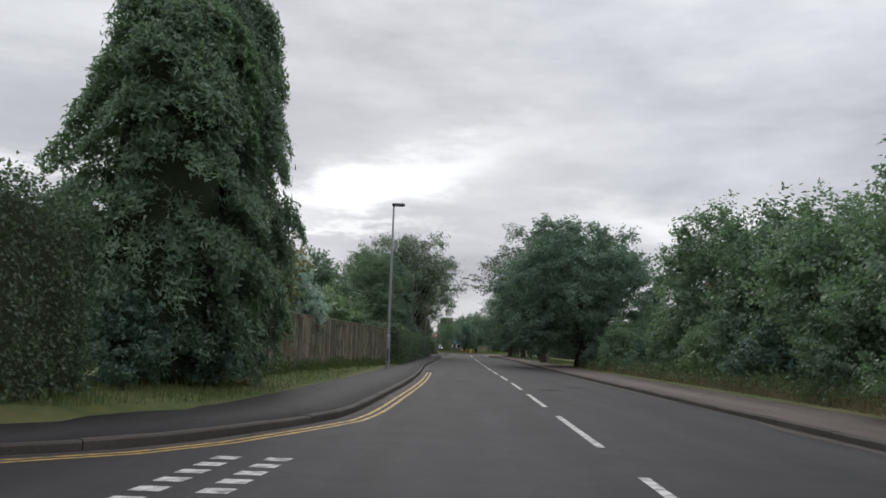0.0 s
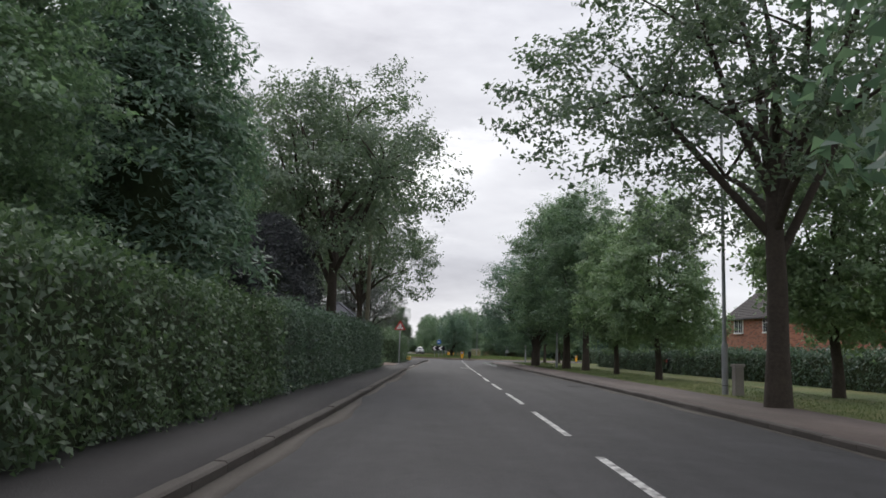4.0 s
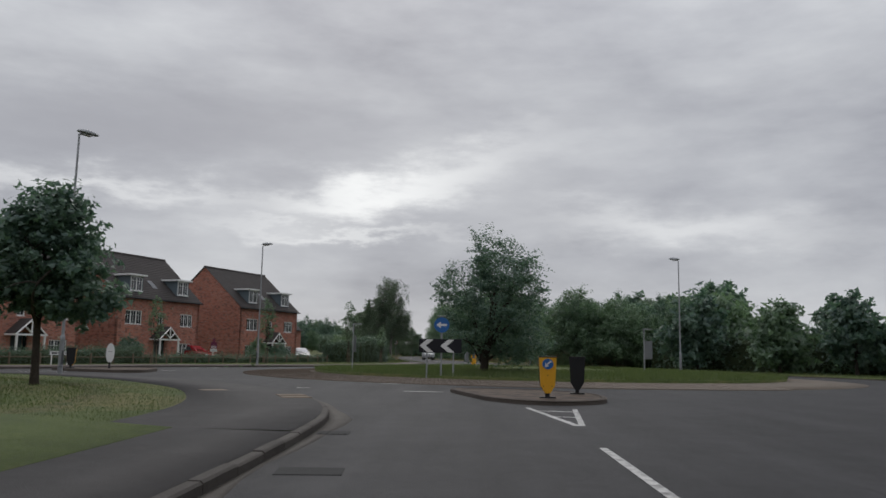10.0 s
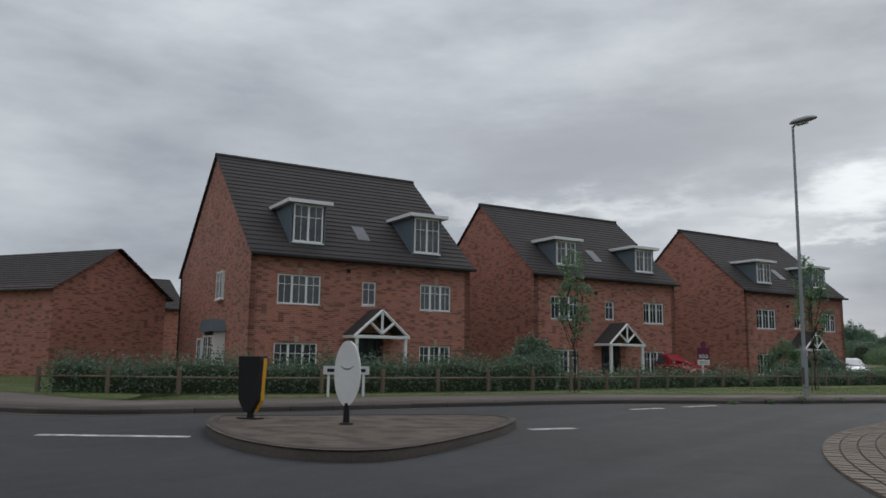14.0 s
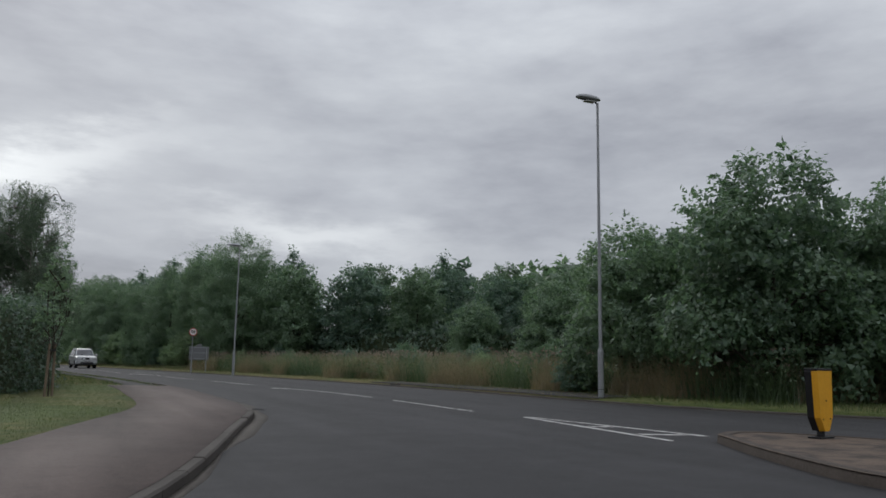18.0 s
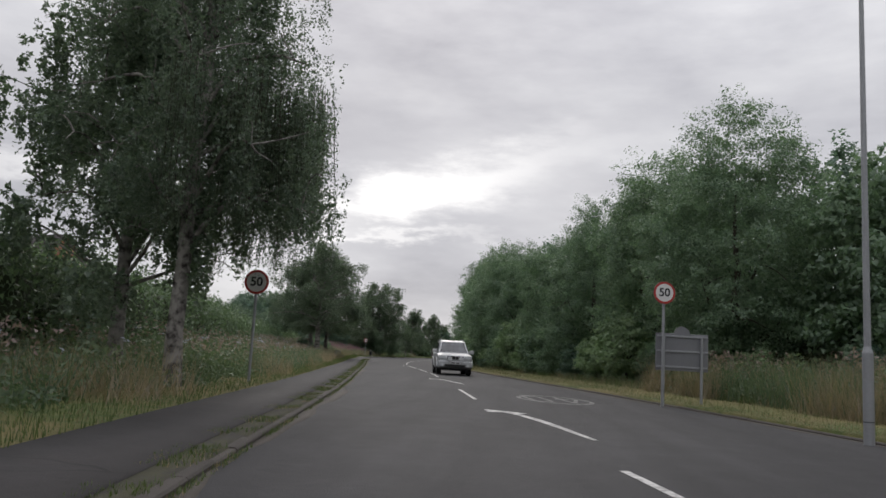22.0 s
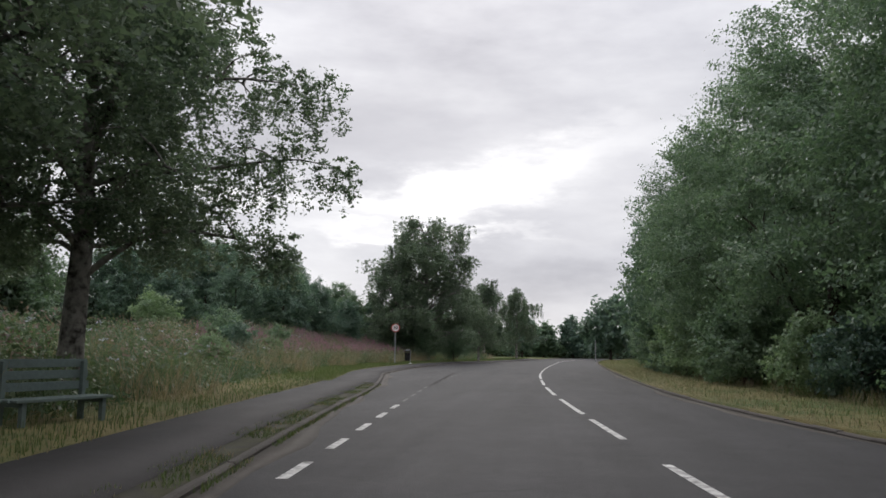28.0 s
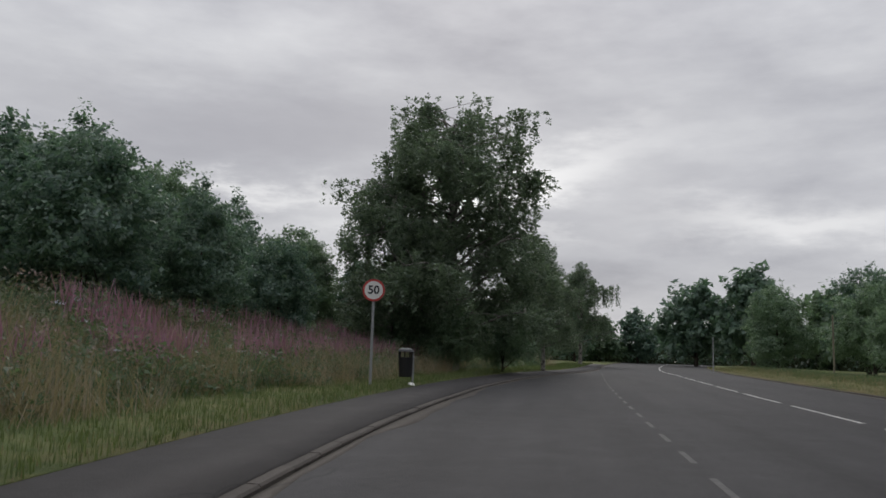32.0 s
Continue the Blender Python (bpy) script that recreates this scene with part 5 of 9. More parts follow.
def weed_mass(name, label, pts, height, mat, seed, size=0.06, category="weeds"):
    """Broad-leaved low growth: leaves filling the height over the points. One thing of stuff."""
    rng = np.random.default_rng(seed)
    o = np.array([pts[:, 0].mean(), pts[:, 1].mean(), 0.0])
    lump = 0.65 + 0.35 * np.sin(pts[:, 0] * 1.7 + seed) * np.sin(pts[:, 1] * 1.3) + rng.uniform(-0.2, 0.2, len(pts))
    p = pts - o
    p[:, 2] += rng.random(len(pts)) ** 0.6 * height * lump
    v, f = leaf_cards(rng, p, size, np.tile([0.3, 0.0, 0.8], (len(p), 1)), long=1.9)
    ob = new(name, mesh_of(name, v, f, mat))
    ob.location = o
    return tagged(ob, label, category, kind="stuff")

# ---- planting, from the start of the drive northwards
# left side, south stretch
hedge("tall clipped privet hedge beside the grass verge", [(-7.11, -49.5), (-6.16, -47.0), (-5.9, -44.0)], 1.3, 2.5, LEAF, 51, 800, 0.045)
stand("conifer", -5.75, -40.4, "huge dark conifer with hanging sprays behind the verge", 0.94, 20, "conifer", "conifer", sq=(0.80, 1.0))
stand("conifer", -5.25, -39.0, "second dark conifer grown into its neighbour", 1.0, 150, "conifer", "conifer", sq=(0.62, 1.04))
stand("shrub_b", -5.29, -38.6, "dark shrub at the foot of the conifer", 0.85, 10, "shrub", "shrub")
stand("shrub_b", -5.75, -41.9, "dark shrub at the foot of the conifer", 0.62, 70, "shrub", "shrub")
stand("shrub_b", -5.2, -40.8, "dark shrub at the foot of the conifer", 0.55, 160, "shrub", "shrub")
stand("yellow_bush", -6.35, -32.6, "golden-leaved conifer bush leaning over the fence", 1.05, 0, "shrub", "shrub", sq=(1.25, 1.0))
stand("grey_bush", -6.2, -27.8, "grey-green broad-leaved bush behind the fence", 0.88, 40, "shrub", "shrub")
stand("grey_bush", -6.6, -25.0, "grey-green bush behind the fence", 0.85, 190, "shrub", "shrub")
stand("big_shrub", -6.6, -11.5, "leafy garden tree behind the fence", 0.68, 60)
stand("shrub_light", -6.2, -19.5, "light green shrub above the fence", 1.15, 0, "shrub", "shrub")
stand("big_shrub", -8.7, -10.0, "garden tree with a rounded crown", 1.05, 200)
stand("lime_b", -6.75, 2.5, "dense roadside tree with a dark crown", 0.72, 30, sq=(1.15, 1.0))
stand("lime_a", -6.5, 8.0, "roadside tree with a dark crown", 0.75, 100)
hedge("clipped hedge with a brownish top behind the footway", [(-3.75, -12.9), (-3.75, -8), (-3.72, -2.5), (-3.7, 2.5), (-3.75, 8)], 1.2, [2.05, 1.9, 1.85, 1.7, 1.7], LEAF, 52, 620, 0.055)
hedge("long dense hedge behind the footway", [(-3.85, 8), (-3.85, 18), (-3.85, 28), (-3.85, 35.6)], 1.3, [1.8, 1.85, 2.0, 1.9], LEAF_DARK, 53, 760, 0.05)
stand("dark_conifer", -5.6, 6.8, "dark conifer behind the hedge", 1.05, 0, "conifer", "conifer")
stand("lime_b", -9.4, 20.5, "dark dense tree behind the hedge", 0.95, 50)
stand("yew", -6.0, 19.8, "purplish-black yew behind the hedge", 0.95, 0, "conifer", "conifer")
stand("ash", -4.5, 25.2, "tall open roadside tree with forked limbs", 1.0, 35)
stand("ash", -6.4, 27.5, "tall open tree behind the hedge", 1.02, 200)
stand("ash", -4.6, 36.9, "leaning tree with hanging foliage behind the hedge", 0.84, 120, sq=(0.95, 1.0))
stand("apple", -8.6, 67.2, "reddish-leaved tree behind the garage", 1.55, 10)
stand("apple", -12.2, 67.6, "reddish-leaved tree behind the garage", 1.7, 250, sq=(0.8, 1.0))
stand("apple", -6.7, 67.0, "reddish-leaved tree with open branches", 1.15, 140)
stand("shrub_light", -3.7, 37.6, "tufty shrub at the end of the hedge", 0.42, 0, "shrub", "shrub")
hedge("bushy hedge beside the drive", [(-3.95, 49.0), (-4.0, 53), (-4.0, 58), (-4.2, 62.0)], 1.9, [1.85, 1.85, 2.0, 2.3], LEAF, 54, 900, 0.05, rough=0.24)
stand("lime_a", -11.6, 79.5, "dark tree on the grass corner", 0.64, 80)
stand("lime_b", -16.5, 82.0, "dark tree on the grass corner", 0.85, 10)
stand("park", -10.2, 89.8, "small round-headed tree on the mown grass", 0.88, 0, sq=(1.15, 1.0))
stand("shrub_b", -11.0, 79.0, "low dark shrub on the grass", 0.7, 0, "shrub", "shrub")
stand("shrub_a", -14.0, 80.0, "green shrub on the grass", 0.6, 0, "shrub", "shrub")

# right side, south stretch
rng = random.Random(4)
for k, (x, y, s, kd) in enumerate([(9.44, -47, 0.85, "big_shrub"), (8.92, -43.0, 0.8, "big_shrub"), (10.8, -37.5, 1.0, "big_shrub"), (10.1, -33.5, 0.9, "big_shrub"), (10.4, -29.5, 1.0, "big_shrub"), (10.3, -23.5, 1.15, "big_shrub"), (13.71, -22.0, 1.1, "big_shrub"), (14.5, -14.0, 0.8, "big_shrub"), (16.5, -6.0, 0.85, "big_shrub"), (19.0, -1.0, 0.95, "big_shrub"), (14.0, 2.0, 0.7, "big_shrub")]):
    stand(kd, x, y, "overgrown dark hawthorn bush beside the footway", s, 50 * k, "bush", "bush", "bushes by the footway")
for k, (x, y, s, kd) in enumerate([(8.34, -37.5, 0.75, "shrub_a"), (8.53, -33.0, 0.8, "shrub_b"), (8.64, -27.5, 0.75, "shrub_light"), (8.93, -23.0, 0.8, "shrub_a"), (8.82, -18.5, 0.7, "shrub_b"), (8.42, -14.0, 0.8, "shrub_a"), (8.41, -9.5, 0.85, "shrub_b"), (10.59, -20, 1.0, "shrub_b"), (10.96, -12, 1.1, "shrub_a"), (7.53, -42.5, 0.7, "shrub_a"), (8.04, -47, 0.8, "shrub_b")]):
    stand(kd, x, y, "straggling bramble and weed thicket", s, 70 * k, "bush", "bush", "bushes by the footway")
stand("sycamore", 7.7, -4.6, "broad dark sycamore with a domed crown", 0.86, 0, sq=(1.0, 0.97))
stand("lime_light", 10.8, 14.5, "roadside tree reaching over the footway", 1.0, 30, sq=(1.1, 1.0))
stand("ash", 7.0, 9.5, "roadside tree with branches over the road", 0.9, 230, sq=(1.15, 1.0))
for k, (x, y, kd, s) in enumerate([(9.3, 26.6, "lime_light", 0.95), (9.2, 34.1, "lime_light", 0.9), (9.0, 41.7, "lime_b", 1.05), (8.6, 46.6, "lime_b", 1.06), (9.0, 66.0, "lime_a", 0.78), (9.9, 71.9, "lime_a", 0.72)]):
    stand(kd, x, y, "roadside lime tree on the mown verge", s, 67 * k, "tree", "tree", "lime trees on the verge", sq=(1.28 if k == 3 else 1.08, 1.0))
stand("verge_lime", 7.6, 55.6, "broad dense lime tree on the mown verge", 1.0, 140, "tree", "tree", "lime trees on the verge", sq=(1.13, 1.0))
stand("lime_a", 11.4, 78.5, "tree at the mouth of the junction", 0.84, 20)
stand("lime_light", 13.6, 82.5, "tree at the mouth of the junction", 0.85, 120)
hedge("low dark hedge behind the mown verge", [(15.5, 18), (15.0, 34), (14.6, 50), (14.4, 62)], 1.1, 1.35, LEAF_DARK, 55, 220, 0.09)
hedge("dark hedge beside the east road", [(17.0, 84.0), (24.0, 90.5), (36.0, 92)], 1.2, 1.5, LEAF_DARK, 56, 180, 0.09)
for k, (x, y) in enumerate([(30, 40), (33, 55), (28, 66), (36, 30), (26, 74), (40, 80), (44, 66)]):
    stand("far_b" if k % 2 else "big_shrub", x, y, "garden tree behind the hedge", 0.9, 40 * k)

# roundabout
stand("isle_tree", 1.7, 105.9, "leafy tree on the roundabout island", 0.74, 0, sq=(1.15, 1.0))
hedge("overgrown hedge rising behind the lawn", [(-12.8, 147.0), (-9.9, 148.2), (-8.6, 152), (-9.2, 158), (-10.6, 166)], 2.2, [1.7, 2.3, 2.5, 2.4, 2.3], LEAF_DARK, 57, 260, 0.085, rough=0.16)
hedge("loose hedge in front of the houses", [(-27.5, 108.5), (-24.0, 111.8), (-21.9, 117.0), (-20.6, 121.0)], 0.9, [0.75, 0.8, 0.85, 0.95], LEAF_DARK, 58, 480, 0.055, rough=0.16)
hedge("loose row of low garden shrubs by the rail fence", [(-20.3, 121.8), (-18.9, 127.2), (-17.6, 131.0), (-15.2, 137.4), (-12.8, 144.0)], 0.8, [0.62, 0.4, 0.66, 0.45, 0.6, 0.38, 0.7, 0.5, 0.42, 0.66, 0.5, 0.6], LEAF_DARK, 60, 380, 0.06, "shrub_row", rough=0.17)
for k, (x, y, s) in enumerate([(-21.6, 122.0, 0.6), (-17.6, 139.8, 0.55), (-16.4, 142.5, 0.6)]):
    stand("shrub_a" if k % 2 else "shrub_b", x, y, "low garden shrub by the rail fence", s * 1.15, 90 * k, "shrub", "shrub", "shrubs by the rail fence")

# woods right and north
row = [(23.5, 127, "far_b", 0.62), (27.5, 124, "far_a", 0.6), (31, 121, "far_b", 0.7), (35, 119, "far_a", 0.7), (40, 118, "far_b", 0.75), (46, 117, "far_a", 0.8), (53, 117, "far_b", 0.8), (61, 116, "far_a", 0.9), (19.5, 133, "far_a", 0.66), (23, 137, "far_b", 0.75), (30, 131, "far_a", 0.64), (38, 127, "far_b", 0.72), (47, 126, "far_a", 0.74), (56, 124, "far_b", 0.85),
       (11.2, 142.6, "big_shrub", 1.18), (14.6, 141.0, "big_shrub", 1.02), (12.8, 146.2, "big_shrub", 1.05), (10.4, 147.7, "big_shrub", 0.95), (17, 143.5, "big_shrub", 0.95), (18.5, 149.5, "wood_c", 0.62), (21.5, 153.5, "wood_a", 0.58), (16.2, 147.5, "big_shrub", 0.95), (22, 145, "wood_b", 0.6), (24, 160, "wood_b", 0.7), (26, 150, "wood_c", 0.68), (28, 166, "far_a", 0.85),
       (27, 175, "wood_b", 0.72), (23.5, 172, "big_shrub", 1.1), (24, 181, "wood_c", 0.76), (28, 186, "wood_b", 0.85), (20, 188, "wood_b", 0.8), (25, 193, "wood_a", 0.85), (16, 192.5, "wood_c", 0.9), (20, 198, "wood_b", 0.92), (30, 180, "far_b", 1.1), (33, 170, "far_a", 1.1), (31, 162, "far_b", 1.0), (36, 178, "far_a", 1.2), (26, 166, "wood_c", 0.72), (20.5, 178, "big_shrub", 0.9), (34, 190, "far_b", 1.25), (29, 199, "far_a", 1.2),
       (11.0, 194.5, "wood_b", 0.82), (7.0, 199.2, "wood_near_a", 1.0), (12.5, 202, "wood_a", 0.9), (5.2, 206.4, "wood_near_b", 1.06), (10.5, 209, "wood_b", 1.0), (3.0, 214, "wood_near_a", 0.88), (8.5, 217, "wood_b", 1.08), (1.6, 221.5, "wood_near_b", 0.86), (7.0, 225, "wood_a", 1.05), (-0.5, 229, "wood_near_b", 0.9), (5.2, 233, "wood_a", 1.05), (-2.2, 236.5, "wood_near_a", 0.9), (3.4, 241, "wood_c", 1.18), (-2.6, 244.5, "wood_near_b", 1.06), (2.6, 250, "wood_a", 1.05), (-3.2, 252.5, "wood_near_b", 1.1), (2.2, 258, "wood_c", 1.18), (-4.1, 260.5, "wood_near_a", 1.04), (1.8, 266, "wood_b", 1.14), (-4.4, 268.5, "wood_near_a", 1.02), (1.6, 274, "wood_a", 1.06), (-4.2, 276.5, "wood_near_b", 1.1), (1.8, 283, "wood_c", 1.16), (-3.9, 285, "wood_a", 1.02), (-3.4, 292.5, "wood_b", 1.05), (2.8, 291, "wood_a", 1.02)]
for k, (x, y, kd, s) in enumerate(row):
    stand(kd, x, y, "dense dark-leaved tree of the roadside wood", s, (73 * k) % 360, "tree", "tree", "trees of the wood")
# low growth along the wood's foot
for k in range(16):
    y = 196.0 + 6.0 * k
    stand(("shrub_light", "shrub_a")[k % 2], float(np.interp(y, [192.5, 212, 232, 246, 263, 288], [8.2, 1.0, -3.5, -5.6, -6.5, -6.0])), y, "light green saplings and brambles before the wood", 0.62 + 0.12 * (k % 3), 67 * k, "bush", "bush", "bushes along the wood")
edge = [(9.4, 192.5), (6.0, 199), (3.6, 205.5), (1.8, 212), (0.2, 218.5), (-1.2, 225), (-2.8, 232), (-4.0, 239), (-5.0, 246), (-5.6, 254.5), (-6.0, 263), (-6.0, 271.5), (-5.8, 280), (-5.4, 288)]
for k, (x, y) in enumerate(edge):
    stand(("shrub_b", "shrub_a", "shrub_light")[k % 3], x, y, "brambles and saplings at the foot of the wood", 0.8 + 0.25 * (k % 3), 55 * k, "bush", "bush", "bushes along the wood")
far = [(2, 322, "big_shrub", 0.83), (5, 335, "big_shrub", 1.2), (9, 312, "big_shrub", 1.0), (11, 330, "wood_c", 0.86), (1, 348, "big_shrub", 1.33), (7, 342, "wood_c", 0.9), (16, 345, "wood_c", 0.94), (18, 322, "wood_c", 0.72), (4, 372, "far_a", 1.35), (-2, 378, "far_a", 1.2), (14, 372, "far_b", 1.2), (24, 360, "far_a", 1.2), (20, 390, "far_b", 1.2), (-8, 398, "far_a", 0.9), (-14, 396, "far_b", 0.85), (-18, 386, "far_a", 0.9), (-2, 412, "far_b", 0.8), (10, 420, "far_a", 0.9), (22, 430, "far_b", 1.0), (34, 400, "far_a", 1.1), (-26, 392, "far_b", 1.0), (-34, 380, "far_a", 1.0), (26, 335, "far_a", 1.1), (30, 310, "far_b", 1.1)]
for k, (x, y, kd, s) in enumerate(far):
    stand(kd, x, y, "dark bushy tree beside the road ahead", s, 61 * k, "tree", "tree", "distant trees")

hedge("tangled undergrowth inside the roadside wood", [(24, 168), (23, 180), (17.5, 190), (12, 197), (8.2, 205), (6.2, 214), (4.2, 224), (2.2, 234), (0.6, 244), (-0.4, 256), (-0.8, 270), (-0.4, 284), (0.6, 294)], 3.0, 3.4, LEAF_DARK, 91, 26, 0.26, "undergrowth", rough=0.3)
hedge("tangled undergrowth beyond the roundabout", [(19, 139), (25, 133), (36, 123.5), (52, 121.5), (70, 120)], 2.6, 2.8, LEAF_DARK, 92, 26, 0.26, "undergrowth", rough=0.3)
hedge("tangled undergrowth behind the scrub", [(19, 141), (21, 150), (25, 158), (28, 168)], 2.6, 2.8, LEAF_DARK, 93, 26, 0.26, "undergrowth", rough=0.3)
hedge("tangled growth under the trees behind the bank", [(-30, 322), (-34, 312), (-40, 300), (-45, 284), (-47, 268), (-47, 250), (-40, 236), (-38, 215), (-42, 195)], 3.0, 2.8, LEAF_DARK, 94, 20, 0.28, "undergrowth", rough=0.3)
hedge("tangled growth under the trees beyond the open road", [(40, 300), (22, 340), (12, 380), (4, 404), (-12, 404), (-30, 396), (-40, 376)], 3.0, 2.6, LEAF_DARK, 95, 12, 0.36, "undergrowth", rough=0.3)

# left side, north road
near_birch = stand("birch_near", -9.45, 181.0, "tall weeping silver birch on the bank", 1.0, 0, sq=(0.80, 1.0))
# long hanging twigs on the road side of the birch
hr = np.random.default_rng(46)
twigs, leaf_at = [], []
for cx_, cy_, top_, low_ in ((2.7, 0.4, 6.2, 2.0), (2.3, 1.9, 6.0, 2.2), (2.1, -0.9, 6.4, 2.6), (1.6, 1.0, 6.0, 2.3), (1.5, 2.9, 6.2, 2.2), (1.0, -2.2, 6.3, 2.6), (0.6, 2.0, 5.6, 2.1), (2.6, 3.2, 6.4, 2.7), (2.9, 1.2, 6.6, 2.9), (2.0, 0.2, 6.3, 2.4), (1.2, 0.4, 6.2, 2.8)):
    for k in range(34):
        c = np.array([(cx_ - 0.55) * 1.18 + hr.normal(0, 0.26), cy_ + hr.normal(0, 0.3), top_ + hr.uniform(-0.4, 0.3)])
        drop = (c[2] - low_) * hr.uniform(0.45, 1.0)
        t = np.linspace(0, 1, 6)
        line = c + np.column_stack([0.10 * np.sin(3 * t + k), 0.10 * np.cos(2.3 * t + 2 * k), -drop * t])
        twigs.append(tube(line, np.linspace(0.007, 0.0025, 6), 4))
        u = hr.random(150)
        leaf_at.append(c + np.column_stack([np.interp(u, t, line[:, 0] - c[0]), np.interp(u, t, line[:, 1] - c[1]), -drop * u]) + hr.normal(0, 0.05, (150, 3)))
leaf_at = np.vstack(leaf_at)
v, f = leaf_cards(hr, leaf_at, 0.042, np.tile([0.0, 0.0, 0.3], (len(leaf_at), 1)))
hang = part_mesh("hanging_spray", mesh_of("hanging_spray", *merge(twigs), BARK), near_birch)
part_mesh("twig_leaves", mesh_of("twig_leaves", v, f, LEAF_BIRCH), hang)
stand("birch", -11.4, 182.4, "weeping silver birch beside its twin", 0.8, 130)
hedge("broad bramble hedge along the bank", [(-12.4, 166), (-14.6, 176), (-16.4, 188), (-18.0, 198), (-20.0, 208), (-22.6, 220), (-24.8, 231), (-26.0, 239)], 4.4, [1.7, 1.9, 2.1, 1.9, 1.6, 1.5, 1.5, 1.6], LEAF, 59, 210, 0.09, rough=0.3)
stand("birch_bench", -20.9, 247.7, "large weeping birch beside the bench", 0.8, 0, sq=(1.15, 1.0))
stand("birch_bench", -19.7, 238.6, "large weeping birch on the bank", 0.85, 100, sq=(1.32, 1.0))
stand("birch_bench", -22.0, 245.6, "large weeping birch close to its neighbour", 0.8, 220, sq=(1.25, 1.0))
hedge("tall dark hedge behind the birches", [(-27.0, 228), (-28.6, 240), (-30.0, 252), (-31.5, 262)], 2.4, [2.6, 3.2, 3.0, 2.6], LEAF_DARK, 96, 90, 0.13, rough=0.3)
stand("birch_wide", -23.9, 306.0, "spreading birch at the end of the lay-by", 1.02, 40, sq=(1.25, 1.0))
stand("big_shrub", -25.8, 305.0, "dark bush under the spreading birch", 0.62, 30, "bush", "bush")
stand("big_shrub", -21.6, 307.6, "dark bush under the spreading birch", 0.6, 130, "bush", "bush")
stand("big_shrub", -23.6, 304.0, "dark bush under the spreading birch", 0.5, 230, "bush", "bush")
stand("birch", -26.6, 304.5, "birch beside the lay-by", 0.72, 10)
stand("birch", -19.9, 314.5, "birch beside the lay-by", 0.52, 70)
stand("birch", -17.5, 348.0, "drooping birch beside the open road", 0.85, 70)
stand("birch", -21.5, 340.0, "drooping birch beside the open road", 0.9, 170)
for k, (x, y, kd, s) in enumerate([(-31.4, 288.2, "wood_c", 0.52), (-33.4, 284.6, "wood_a", 0.45), (-35.0, 290.5, "wood_c", 0.53), (-29.9, 292.0, "wood_a", 0.38), (-28.9, 296.2, "wood_c", 0.37), (-36.4, 281.6, "wood_c", 0.42), (-33.0, 293.5, "wood_c", 0.5), (-36, 300, "wood_b", 0.66), (-39, 292, "wood_c", 0.74), (-42, 300, "wood_b", 0.8), (-39.5, 299, "wood_a", 0.74), (-47.5, 300, "wood_c", 0.8), (-33.5, 299, "wood_c", 0.5), (-30.5, 304, "wood_b", 0.42), (-51, 282, "wood_c", 0.6), (-40, 284, "wood_a", 0.52), (-38, 306, "wood_c", 0.74), (-33, 309, "wood_b", 0.55), (-30.5, 314, "wood_c", 0.5), (-46, 303, "wood_a", 0.8), (-43, 286, "wood_c", 0.66), (-47, 278, "wood_b", 0.6), (-40, 316, "wood_a", 0.74), (-29, 322, "wood_b", 0.5), (-34, 262, "wood_c", 0.42), (-38, 268, "wood_b", 0.45), (-30, 258, "big_shrub", 0.7), (-34, 250, "big_shrub", 0.8), (-36, 240, "far_b", 0.5), (-33, 232, "far_a", 0.45), (-44, 260, "far_a", 0.7), (-46, 246, "far_b", 0.7), (-26, 330, "far_b", 0.5), (-30, 338, "far_a", 0.6), (-36, 346, "far_b", 0.7)]):
    stand(kd, x, y, "dark-leaved tree behind the bank", s, 83 * k, "tree", "tree", "trees behind the bank")
for k, (x, y, kd, s) in enumerate([(-23.2, 258.5, "shrub_light", 0.48), (-24.6, 263.5, "shrub_b", 0.72), (-26.2, 266.5, "shrub_a", 0.66), (-25.2, 269.5, "shrub_light", 0.5), (-28.0, 270.0, "shrub_b", 0.75), (-27.2, 275.5, "shrub_a", 0.55), (-30.5, 268.5, "shrub_light", 0.8), (-22.0, 243.0, "shrub_b", 0.6), (-20.2, 240.0, "shrub_a", 0.4)]):
    stand(kd, x, y, "bramble bush on the bank", s, 97 * k, "bush", "bush", "bushes on the bank")

# behind the houses and beyond the roundabout
for k, (x, y, kd, s) in enumerate([(-30, 175, "far_b", 0.6), (-36, 190, "far_b", 0.7), (-40, 170, "far_a", 0.7), (-48, 150, "far_b", 0.8), (-60, 160, "far_a", 0.8), (-40, 205, "far_b", 0.8), (-56, 190, "far_a", 1.0), (-75, 150, "far_b", 0.8), (-80, 120, "far_a", 0.8), (-28, 62, "far_b", 0.7), (-34, 75, "far_a", 0.7), (-26, 20, "far_b", 0.8), (-24, 0, "far_a", 0.8), (-22, -24, "far_b", 0.7), (-20, -45, "far_a", 0.7), (26, 10, "far_b", 0.8), (30, -10, "far_a", 0.7), (28, -40, "far_b", 0.7), (22, 5, "far_a", 0.7), (30, -60, "far_a", 0.8), (-18, -70, "far_b", 0.8)]):
    stand(kd, x, y, "leafy tree standing behind the gardens", s, 47 * k, "tree", "tree", "background trees")

